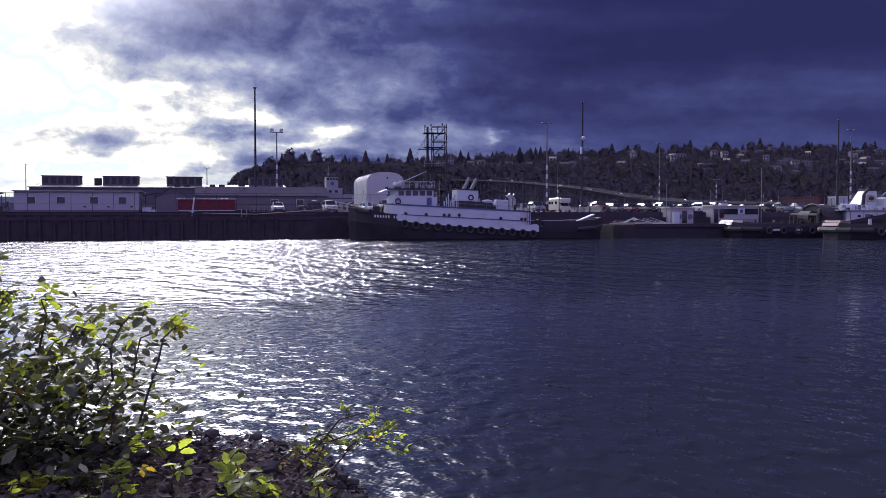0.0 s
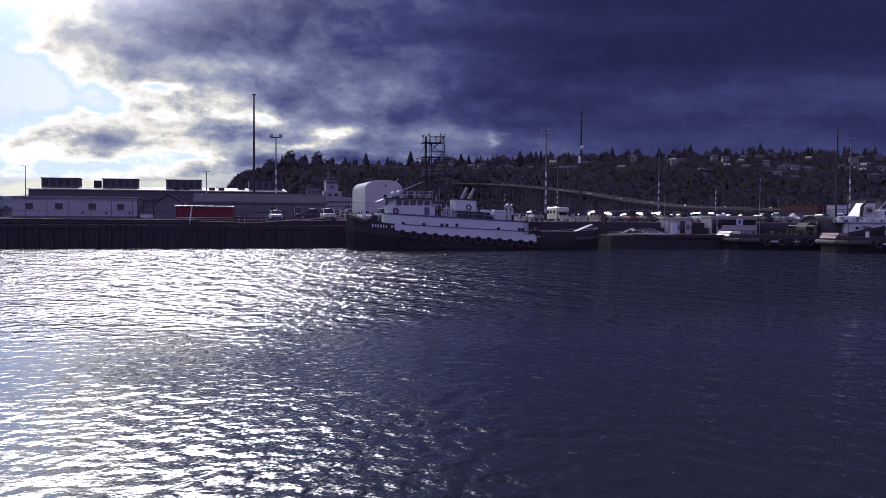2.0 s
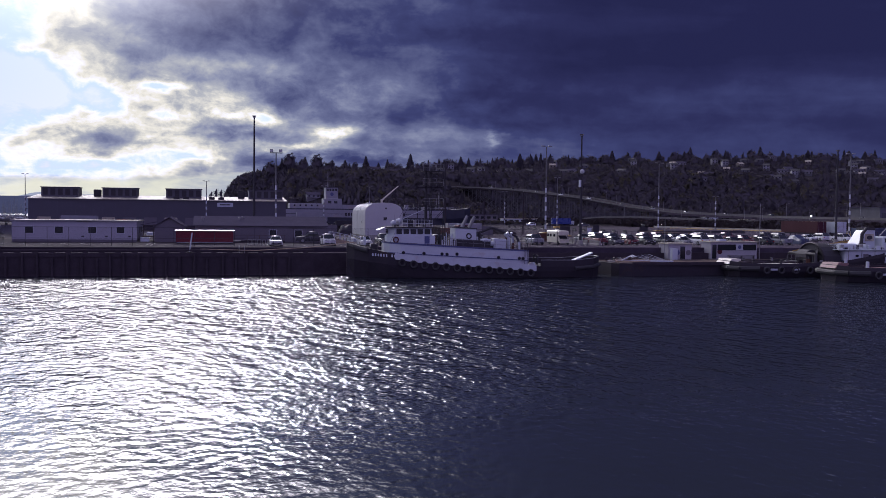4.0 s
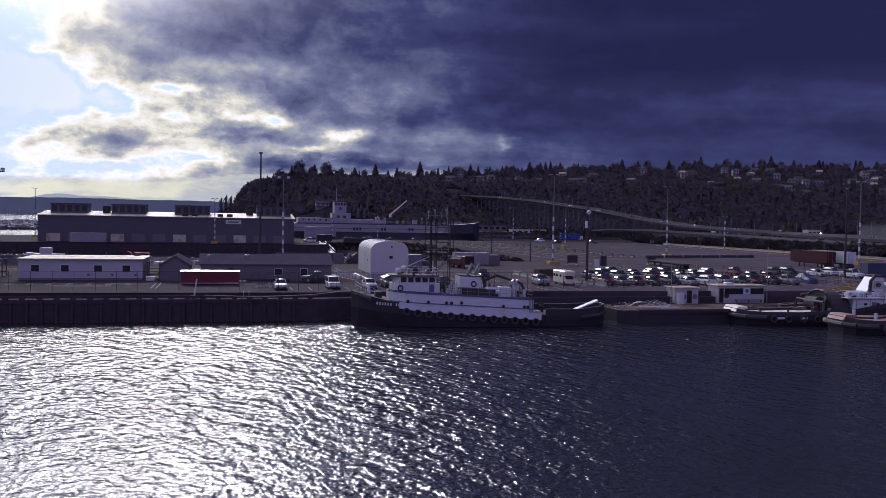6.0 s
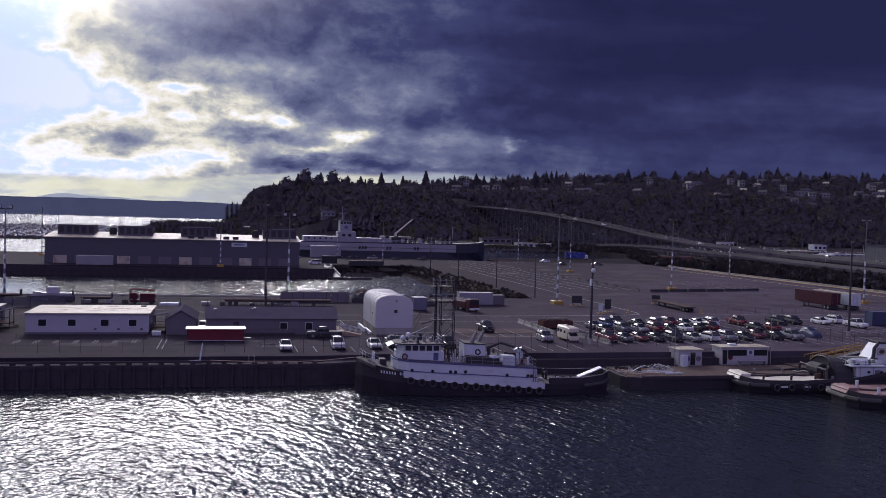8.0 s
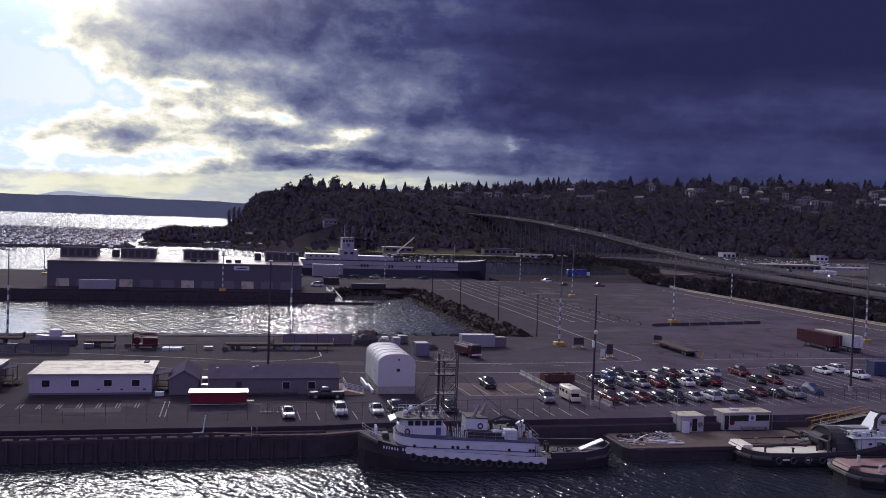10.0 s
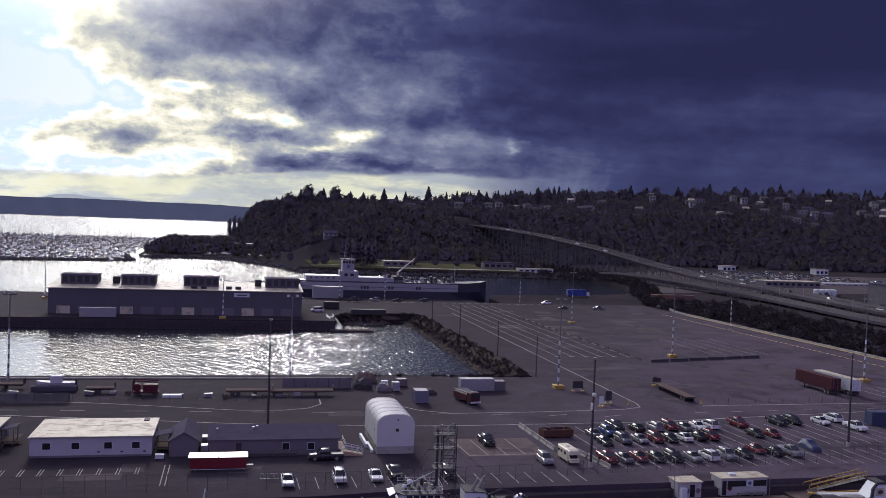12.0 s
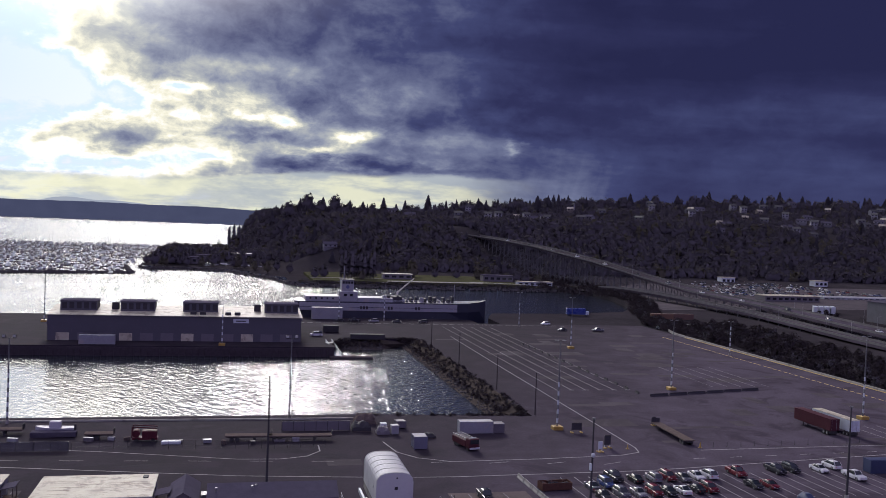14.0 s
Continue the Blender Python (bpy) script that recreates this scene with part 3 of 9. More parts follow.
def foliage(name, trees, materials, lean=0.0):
    """One mesh of crowns: rows of (kind, x, y, z, height, radius, material index). lean: how far the normals turn from
    the sun towards -y, so that the crowns shade evenly dark.
    """
    q = random.Random(len(trees))
    vs, ns, ms = [], [], []
    for kind, x, y, z, h, r, slot in trees:
        v, nrm = CROWNS[kind][q.randrange(len(CROWNS[kind]))]
        a = q.uniform(0, 6.283)
        turn = np.array([[math.cos(a), math.sin(a), 0], [-math.sin(a), math.cos(a), 0], [0, 0, 1]])
        vs.append((v @ turn) * [r, r, h] + [x, y, z])
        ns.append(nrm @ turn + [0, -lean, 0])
        ms.append(np.full(len(v), slot, dtype=np.int32))
    v, nrm, slots = np.concatenate(vs).reshape(-1, 3), np.concatenate(ns).reshape(-1, 3), np.concatenate(ms)
    nrm /= np.linalg.norm(nrm, axis=1)[:, None]
    me = bpy.data.meshes.new(name)
    me.vertices.add(len(v))
    me.vertices.foreach_set("co", v.astype(np.float32).ravel())
    me.loops.add(len(v))
    me.loops.foreach_set("vertex_index", np.arange(len(v), dtype=np.int32))
    me.polygons.add(len(slots))
    me.polygons.foreach_set("loop_start", np.arange(0, len(v), 3, dtype=np.int32))
    for m in materials:
        me.materials.append(m)
    me.polygons.foreach_set("material_index", slots)
    me.polygons.foreach_set("use_smooth", np.ones(len(slots), dtype=bool))
    me.update()
    me.validate()
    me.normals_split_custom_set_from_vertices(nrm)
    return me


# ---- water and land ----
solid("water", Form(WATER).add([(-4900, -600, 0), (4900, -600, 0), (4900, 6500, 0), (-4900, 6500, 0)], [(0, 1, 2, 3)]), "wind-ruffled dark harbour water with sun glitter", "water", kind="structure")


def shelf(name, outline, top, low, material, label, category="ground"):
    return solid(name, Form(material).prism(outline, low, top), label, category, kind="structure")


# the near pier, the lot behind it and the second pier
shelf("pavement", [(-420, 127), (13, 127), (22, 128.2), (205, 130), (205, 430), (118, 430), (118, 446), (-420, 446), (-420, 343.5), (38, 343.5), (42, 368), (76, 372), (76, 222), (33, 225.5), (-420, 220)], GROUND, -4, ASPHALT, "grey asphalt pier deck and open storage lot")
shelf("quay_wall", [(-420, 124.0), (13, 124.0), (22, 126.5), (205, 129.4), (205, 131), (21.7, 128), (12.8, 125.5), (-420, 125.5)], 2.8, -4, CREOSOTE, "dark creosoted timber quay wall")
shelf("apron", [(-420, 124.3), (12.9, 124.3), (21.9, 126.8), (22.1, 128.6), (13, 127.3), (-420, 127.3)], 2.95, 2.0, ASPHALT_OLD, "worn low apron along the quay edge", "pavement")
shelf("ground_east", [(205.2, 120), (2300, 120), (2300, 905), (286, 905), (279, 690), (272, 625), (262, 577), (247, 534), (228, 505), (186, 489), (140, 483), (131, 458), (130, 430.2), (205.2, 430.2)], 3.3, -4, HILL_GROUND, "dark scrubby flats beyond the lot")
shelf("road_east", [(262, 520), (700, 600), (900, 820), (420, 840), (300, 700)], 3.5, 3.0, ASPHALT_OLD, "worn asphalt yard under the hill")

SHORE = [(-84, 870), (-72, 845), (-41, 859), (-6, 841), (31, 760), (45, 690), (236, 690), (279, 684), (284, 640), (3000, 640)]


def shore_y(x):
    for (x0, y0), (x1, y1) in zip(SHORE, SHORE[1:]):
        if x0 <= x <= x1:
            return y0 + (y1 - y0) * (x - x0) / (x1 - x0)
    return 9999


def step(v, a, b):
    k = min(1.0, max(0.0, (v - a) / (b - a)))
    return k * k * (3 - 2 * k)


def hill_foot(x):
    return 1060 - 230 * step(x, 5, 110)


def ridge_y(x):
    return 1110 + 130 * step(x, 180, 420)


def hill_height(x, y):
    """Bluff above the shore, then streets that climb to a ridge, higher to the right."""
    d, ridge = y - hill_foot(x), ridge_y(x)
    side = step(x, -14, 34)
    top = 57 + 26 * step(x, 180, 520) + 15 * step(x, 450, 950)
    low = 2.6 + 3.0 * step(d, -80, 0)
    face = 40 * step(d, 0, 190)
    slope = (top - 43) * min(1.0, max(0.0, (d - 140) / max(60.0, ridge - hill_foot(x) - 140)))
    knoll = 15 * math.exp(-((x - 90) / 34) ** 2 - ((y - 884) / 30) ** 2)
    back = -0.05 * max(0.0, y - ridge - 20)
    return low + (face + slope + back) * (0.02 + 0.98 * side) + knoll + 4.0 * noise.noise((x * 0.012, y * 0.012, 0)) * step(d, 0, 170)


def make_hill():
    xs = [-84 + 14 * i for i in range(165)]
    ys = [630 + 14 * i for i in range(62)]
    n = len(xs)
    f = Form(HILL_GROUND)
    v = [(x, max(y, min(shore_y(x), y + 14)), hill_height(x, y)) for y in ys for x in xs]
    f.add(v, [(j * n + i, j * n + i + 1, (j + 1) * n + i + 1, (j + 1) * n + i) for j in range(len(ys) - 1) for i in range(n - 1) if ys[j] + 14 > shore_y(xs[i]) and ys[j] + 14 > shore_y(xs[i + 1]) and not (xs[i] < 0 and ys[j] > 1250)])
    f.smooth = True
    solid("ground", f, "dark wooded bluff and hillside", "hill", kind="structure")


make_hill()
edge = Form(ROCK)
for i in range(900):
    x = rnd.uniform(-84, 279)
    s, k = rnd.uniform(0.7, 1.7), rnd.random()
    edge.blob((x, shore_y(x) - 2 + 4 * k, 0.2 + 2.2 * k), s, s, s * 0.8, 0.4, rnd)
solid("shore_rocks", edge, "dark rock revetment along the far shore", "rocks", kind="stuff")
solid("park_lawn", Form(GRASS).prism([(60, 700), (228, 700), (232, 800), (150, 835), (60, 800)], 2, 4.6), "sunlit green park lawn above the far shore", "lawn", kind="structure")
solid("park_path", Form(CONCRETE).prism([(118, 703), (196, 706), (200, 716), (120, 714)], 4.0, 4.62).prism([(188, 716), (232, 704), (234, 708), (192, 722)], 4.0, 4.62).prism([(60, 728), (130, 740), (130, 743), (60, 732)], 4.0, 4.62), "pale paved plaza and paths in the shore park", "path", kind="structure")


def ridge_line(name, y, low, heights, x0, x1, pitch, material, label):
    n = int((x1 - x0) / pitch) + 1
    xs = [x0 + pitch * i for i in range(n)]
    f = Form(material)
    f.loft([[(x, y - 40, -3) for x in xs], [(x, y, heights(x)) for x in xs], [(x, y + 60, -3) for x in xs]], caps=False)
    solid(name, f, label, "far shore", kind="structure")


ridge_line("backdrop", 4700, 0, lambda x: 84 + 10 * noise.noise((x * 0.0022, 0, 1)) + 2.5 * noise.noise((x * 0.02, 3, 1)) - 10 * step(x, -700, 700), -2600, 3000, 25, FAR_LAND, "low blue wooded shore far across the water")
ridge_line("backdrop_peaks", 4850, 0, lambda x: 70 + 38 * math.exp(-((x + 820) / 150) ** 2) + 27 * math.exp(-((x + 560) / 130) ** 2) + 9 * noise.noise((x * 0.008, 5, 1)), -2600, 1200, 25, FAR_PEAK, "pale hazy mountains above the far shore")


# ---- quay edge, rails, bank ----
def quay_edge():
    rail = thing("bull_rail", "dark timber bull rail on blocks along the quay edge", "bull rail")
    for i in range(22):
        x = -120 + 6.05 * i
        part("beam", Form(CREOSOTE).box(x, x + 6.0, 124.4, 124.75, 3.15, 3.42, 0.03), rail)
        for k in range(3):
            part("block", Form(CREOSOTE).box(x + 0.5 + 2 * k, x + 1.2 + 2 * k, 124.43, 124.72, 2.93, 3.15), rail)
    piles = thing("pile_row", "row of dark round timber piles against the quay", "piles")
    for i in range(75):
        x = -120 + 1.75 * i + rnd.uniform(-0.2, 0.2)
        y = 123.8 if x < 13 else 126.2
        part("pile", Form(CREOSOTE).rod((x, y, -3), (x + rnd.uniform(-0.1, 0.1), y, 2.5 + rnd.uniform(-0.4, 0.7)), 0.2, 0.18, 8), piles)
    deck = Form(CONCRETE, CREOSOTE)
    deck.use(1).box(-420, 12.5, 123.9, 124.3, 2.45, 2.93)
    solid("quay_cap", deck, "weathered timber cap beam of the quay", "quay cap", kind="structure")
    far = Form(CREOSOTE)
    far.box(-420, 38, 342.9, 343.5, -3, 3.2)
    for i in range(150):
        x = -300 + 2.25 * i
        far.rod((x, 342.7, -3), (x, 342.7, 2.6), 0.2, 0.2, 6)
    solid("quay_wall_far", far, "dark piled wall of the second pier", "quay wall", kind="structure")
    kerb = Form(CONCRETE)
    kerb.box(-420, 33, 219.9, 220.5, 3.2, 3.95)
    solid("slip_kerb", kerb, "low pale concrete kerb along the slip", "kerb", kind="structure")


quay_edge()


def slip_bank():
    bank = Form(SOIL)
    rows = []
    line = [(33, 224.5, 1), (45, 224, 1), (60, 223, 1), (75, 223, 1), (76, 235, 0), (76, 270, 0), (76, 300, 0), (76, 340, 0), (76, 371, 0), (60, 371, 2), (43, 367, 2), (38, 350, 2)]
    out = {1: (0, 5.5), 0: (-7.5, 0), 2: (0, -8)}
    rows = [[(x, y, 3.62) for x, y, k in line], [(x + out[k][0] * 0.5, y + out[k][1] * 0.5, 1.6) for x, y, k in line], [(x + out[k][0] * 1.2, y + out[k][1] * 1.2, -1.0) for x, y, k in line]]
    bank.loft(rows[::-1], caps=False)
    solid("bank", bank, "earth and rock bank of the slip", "bank", kind="structure")
    rocks, scrub = Form(ROCK), []
    for i in range(1500):
        j = rnd.uniform(0, len(line) - 1.001)
        a, b, t = line[int(j)], line[int(j) + 1], j % 1
        x, y = a[0] + (b[0] - a[0]) * t, a[1] + (b[1] - a[1]) * t
        o = out[a[2]]
        k, s = rnd.uniform(0.5, 1.1), rnd.uniform(0.25, 0.55)
        rocks.blob((x + o[0] * k, y + o[1] * k, 3.5 - 3.9 * k + 0.1), s, s, s * 0.8, 0.35, rnd)
        k, s = rnd.uniform(-0.12, 0.72), rnd.uniform(0.3, 0.8)
        if a[2] != 1 or x > 58 or rnd.random() < 0.4:
            scrub.append(("bush", x + o[0] * k, y + o[1] * k, 3.3 - max(0, k) * 3.4, s * 1.7, s * 1.2, 0 if rnd.random() < 0.85 else 1))
            scrub.append(("bush", x + o[0] * k + rnd.uniform(-1, 1), y + o[1] * k + rnd.uniform(-1, 1), 3.2 - max(0, k) * 3.4, s, s * 0.9, 0))
    solid("bank_rocks", rocks, "dark riprap boulders at the water line of the slip", "rocks", kind="stuff")
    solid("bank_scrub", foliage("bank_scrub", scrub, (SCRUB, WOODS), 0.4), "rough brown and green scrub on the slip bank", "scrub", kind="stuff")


slip_bank()


# ---- road paint ----
def lines():
    f = Form(LINE_WHITE)
    z = GROUND + 0.02

    def stripe(points, w=0.18):
        for (x0, y0), (x1, y1) in zip(points, points[1:]):
            d = math.hypot(x1 - x0, y1 - y0)
            nx, ny = -(y1 - y0) / d * w / 2, (x1 - x0) / d * w / 2
            f.add([(x0 - nx, y0 - ny, z), (x1 - nx, y1 - ny, z), (x1 + nx, y1 + ny, z), (x0 + nx, y0 + ny, z)], [(0, 1, 2, 3)])

    stripe([(-140, 199), (-41, 182), (1.5, 172.8), (31, 169.2), (42, 168.7), (84, 169.8), (146, 177.9), (200, 183)], 0.3)
    stripe([(-140, 218), (-25, 192.3), (1.6, 184.7), (10, 184.2), (15.5, 186), (18.5, 190), (18.6, 195)], 0.3)
    stripe([(33, 197), (34.5, 188), (38, 183), (44.5, 179.6), (64, 180.3), (83, 181.9), (88, 184), (89, 188), (90.7, 311), (92, 380)], 0.3)
    stripe([(103.5, 184.9), (153, 186.3), (200, 189)], 0.3)
    for i in range(14):
        stripe([(-80 + 12 * i, 190 - 1.0 * i - (0 if i < 8 else (i - 8) * 0.4)), (-75.5 + 12 * i, 189.6 - 1.0 * i)], 0.2)
    for i in range(12):
        stripe([(98 + 9 * i, 178 + 0.5 * i), (101 + 9 * i, 178.2 + 0.5 * i)], 0.2)
    # stalls of the staff lot
    for i in range(24):
        x = 63.6 + 2.95 * i
        stripe([(x, 149.6), (x - 0.5, 166.5)], 0.16)
        stripe([(x, 136.5), (x - 0.1, 146.0)], 0.16)
    for i in range(4):
        stripe([(39.5 + 3.3 * i, 146.8), (39.0 + 3.3 * i, 157.5)], 0.16)
    stripe([(39.5, 146.8), (52, 147)], 0.16)
    # stalls by the quay
    for i in range(17):
        x = 10.0 + 2.75 * i
        stripe([(x, 130.5), (x - 0.1, 136.2)], 0.14)
    for i in range(14):
        x = -49 + 2.72 * i
        for o in (0, 0.42):
            stripe([(x + o, 140.4), (x + o, 144.0)], 0.12)
    for x in (-38.5, -36.0):
        stripe([(x, 138), (x, 166)], 0.15)
    for i in range(9):
        stripe([(-38.5, 139 + 3 * i), (-36, 139 + 3 * i)], 0.15)
    for x in (-9.6, -8.9):
        stripe([(x, 134), (x, 145)], 0.15)
    # lanes of the big lot
    for i in range(6):
        stripe([(95.5 + 4.6 * i, 257), (96.5 + 4.6 * i, 415)], 0.22)
        stripe([(94.6 + 4.6 * i, 256.8), (96.4 + 4.6 * i, 256.8)], 0.5)
    for i in range(40):
        stripe([(2 + 4 * i, 424), (4.6 + 4 * i, 424)], 0.6)
    for i in range(5):
        stripe([(150 + 5 * i, 262), (150 + 5 * i, 300)], 0.15)
    for i in range(4):
        stripe([(158 + 4 * i, 188.5), (158 + 4 * i, 206)], 0.18)
    solid("road_markings", f, "worn white painted lanes and parking stalls", "road marking", kind="structure")
    y = Form(LINE_YELLOW, CONCRETE)
    for i in range(46):
        a = 384 - 3.3 * i
        y.box(194.2, 194.6, a, a + 2.2, GROUND, GROUND + 0.022)
    y.box(204.7, 205.0, 200, 384, GROUND, GROUND + 0.14)
    y.use(1).box(205.0, 205.8, 150, 384, GROUND - 0.5, GROUND + 0.75)
    bend = [(205.4, 384), (206.2, 396), (209.5, 409), (216, 421), (227, 431), (246, 441), (262, 444)]
    rows = []
    for k, (bx, by) in enumerate(bend):
        a, b = bend[max(0, k - 1)], bend[min(len(bend) - 1, k + 1)]
        d = math.hypot(b[0] - a[0], b[1] - a[1])
        ox, oy = (b[1] - a[1]) / d * 0.4, -(b[0] - a[0]) / d * 0.4
        rows.append([(bx - ox, by - oy, 2.8), (bx + ox, by + oy, 2.8), (bx + ox, by + oy, GROUND + 0.75), (bx - ox, by - oy, GROUND + 0.75)])
    y.loft(rows, closed=True)
    solid("lot_kerb", y, "long pale concrete kerb with a yellow edge at the lot boundary", "kerb", kind="structure")


lines()


def patches():
    """Paler repair patches and tar seams in the asphalt."""
    q = random.Random(4)
    f, g = Form(ASPHALT_OLD, ASPHALT_PALE), Form(TAR)
    z, up = GROUND, iter(range(1, 500))
    f.use(1).box(38.6, 53.4, 146.2, 158.4, z - 0.02, z + 0.003 + 0.0001 * next(up)).use(0)
    for i in range(38):
        x, y = q.uniform(-60, 195), q.uniform(134, 205)
        if 76 > x and y > 196:
            continue
        w, d = q.uniform(2, 9), q.uniform(1.2, 5)
        f.box(x, x + w, y, y + d, z - 0.02, z + 0.003 + 0.0001 * next(up))
    for i in range(46):
        x, y = q.uniform(82, 190), q.uniform(205, 400)
        f.box(x, x + q.uniform(3, 16), y, y + q.uniform(2, 9), z - 0.02, z + 0.003 + 0.0001 * next(up))
    for i in range(60):
        x, y = q.uniform(-60, 195), q.uniform(132, 206)
        if q.random() < 0.4:
            x, y = q.uniform(84, 195), q.uniform(206, 410)
        elif x < 76 and y > 190:
            continue
        px = x
        for k in range(6):
            nx, ny = px + q.uniform(1.5, 4), y + q.uniform(-0.7, 0.7)
            g.add([(px, y - 0.06, z + 0.016), (nx, ny - 0.06, z + 0.016), (nx, ny + 0.06, z + 0.016), (px, y + 0.06, z + 0.016)], [(0, 1, 2, 3)])
            px, y = nx, ny
    solid("asphalt_patch", f, "paler repair patches in the asphalt", "pavement", kind="structure")
    solid("tar_seam", g, "dark sealed cracks wandering over the asphalt", "pavement", kind="structure")


ASPHALT_PALE = surface("bare_pale_asphalt", (0.11, 0.09, 0.09), 0.9, vary=0.4, size=4.0, fine=0.4, stain=((0.07, 0.06, 0.062), 0.4), spec=0.0)
TAR = surface("crack_sealer", (0.022, 0.02, 0.024), 0.7, vary=0.3, size=0.5, fine=0.1, spec=0.05)
patches()


# ---- buildings on the near pier ----
def window(parent, x, y, z, w, h, face=-1, frame_mat=None):
    """A window in a wall that faces along y (face -1: towards -y)."""
    win = part("window", Form(frame_mat or WHITE).box(x - w / 2 - 0.08, x + w / 2 + 0.08, y + face * 0.05, y, z - 0.08, z + h + 0.08), parent)
    part("pane", Form(GLASS_DARK).box(x - w / 2, x + w / 2, y + face * 0.075, y + face * 0.051, z, z + h), win)
    return win


def side_window(parent, x, y, z, w, h, face=1):
    win = part("window", Form(WHITE).box(*sorted((x, x + face * 0.05)), y - w / 2 - 0.08, y + w / 2 + 0.08, z - 0.08, z + h + 0.08), parent)
    part("pane", Form(GLASS_DARK).box(*sorted((x + face * 0.051, x + face * 0.075)), y - w / 2, y + w / 2, z, z + h), win)


ROOF_STAIN = surface("roof_weather_stain", (0.17, 0.14, 0.115), 0.8, vary=0.4, size=0.7, fine=0.15, spec=0.0)


def site_office(x0, x1, y0, y1, label, fronts, sides=()):
    ob = thing("site_office", label, "office", (x0, y0, GROUND), group="site offices")
    w, d = x1 - x0, y1 - y0
    f = Form(OFFICE_WALL)
    f.box(0, w, 0, d, 0.35, 3.25)
    for i in range(int(w / 1.22)):
        f.box(0.6 + 1.22 * i, 0.64 + 1.22 * i, -0.025, 0, 0.38, 3.2)
    part("wall", f, ob)
    part("skirting", Form(GREY_WALL).box(0.05, w - 0.05, 0.05, d - 0.05, 0, 0.35), ob, "grey plywood skirting")
    r = Form(ROOF_PALE)
    r.box(-0.2, w + 0.2, -0.2, d + 0.2, 3.25, 3.38, 0.03)
    roof = part("roof", r, ob, "pale stained membrane roof")
    q = random.Random(int(w * 10))
    for i in range(34):
        y, x = q.uniform(0.2, d - 0.4), q.uniform(0, w - 2)
        l = q.uniform(1.0, 5.0)
        part("roof_streak", Form(ROOF_STAIN).box(x, min(w, x + l), y, y + q.uniform(0.06, 0.22), 3.38, 3.386), roof, "brown weather streak")
    part("gutter", Form(STEEL).box(-0.22, w + 0.22, -0.3, -0.2, 3.2, 3.36), ob)
    for k in fronts:
        window(ob, w * k, 0, 1.35, 1.15, 1.0)
    for k, face in sides:
        side_window(ob, w if face > 0 else 0, d * k, 1.35, 1.0, 1.0, face)
    for k in (0.55, 0.74, 0.93):
        part("vent", Form(DARK_STEEL).box(w * k, w * k + 0.4, -0.06, 0, 0.75, 0.95), ob)
    return ob


o1 = site_office(-30.3, -12.1, 150.6, 163.2, "long white modular site office with a pale stained flat roof", (0.135, 0.37, 0.637, 0.867), ((0.3, 1), (0.7, 1)))
part("roof_hatch", Form(DARK_STEEL).box(16.0, 16.9, 10.2, 11.8, 3.4, 3.55, 0.04), o1)
site_office(-56.0, -36.4, 147.5, 165.0, "white modular site office beside its twin on the pier", (0.3, 0.7), ((0.15, 1), (0.35, 1), (0.6, 1)))


def porch(x, y, label):
    ob = thing("porch", label, "porch", (x, y, GROUND))
    part("deck", Form(TIMBER).box(0, 2.0, 0, 3.2, 0.7, 0.85), ob)
    part("roof", Form(GREY_ROOF).extrude_y([(-0.2, 2.6), (2.3, 3.1), (2.3, 3.2), (-0.2, 2.7)], -0.2, 3.4), ob)
    for px in (0.1, 1.9):
        for py in (0.1, 3.1):
            part("post", Form(TIMBER).box(px - 0.06, px + 0.06, py - 0.06, py + 0.06, 0, 2.75), ob)
    for i in range(3):
        part("tread", Form(TIMBER).box(2.0 + 0.3 * i, 2.3 + 0.3 * i, 0.6, 2.6, 0.5 - 0.2 * i, 0.58 - 0.2 * i), ob)
    part("rail", Form(TIMBER).box(0, 2.0, -0.04, 0.04, 1.7, 1.78), ob)


porch(-36.2, 158.5, "small roofed timber porch at the end of an office")
porch(-11.6, 153.0, "small roofed timber porch with steps beside the white office")


def gabled(name, x0, x1, y0, y1, wall, ridge, along, label, category, wall_mat=GREY_WALL, roof_mat=GREY_ROOF):
    ob = thing(name, label, category, (x0, y0, GROUND))
    w, d = x1 - x0, y1 - y0
    wf, rf = Form(wall_mat), Form(roof_mat)
    if along == "y":
        wf.extrude_y([(0, 0), (w, 0), (w, wall), (w / 2, ridge - 0.1), (0, wall)], 0, d)
        for a, b in ((-0.25, w / 2), (w + 0.25, w / 2)):
            lo = wall - 0.15
            rf.extrude_y([(a, lo), (b, ridge), (b, ridge + 0.1), (a, lo + 0.1)] if a < b else [(b, ridge), (a, lo), (a, lo + 0.1), (b, ridge + 0.1)], -0.3, d + 0.3)
    else:
        wf.extrude_x([(0, 0), (d, 0), (d, wall), (d / 2, ridge - 0.1), (0, wall)], 0, w)
        rf.extrude_x([(-0.3, wall - 0.15), (d / 2, ridge), (d / 2, ridge + 0.1), (-0.3, wall - 0.05)], -0.3, w + 0.3)
        rf.extrude_x([(d / 2, ridge), (d + 0.3, wall - 0.15), (d + 0.3, wall - 0.05), (d / 2, ridge + 0.1)], -0.3, w + 0.3)
    part("wall", wf, ob)
    part("roof", rf, ob, "weathered grey sheet roof")
    return ob


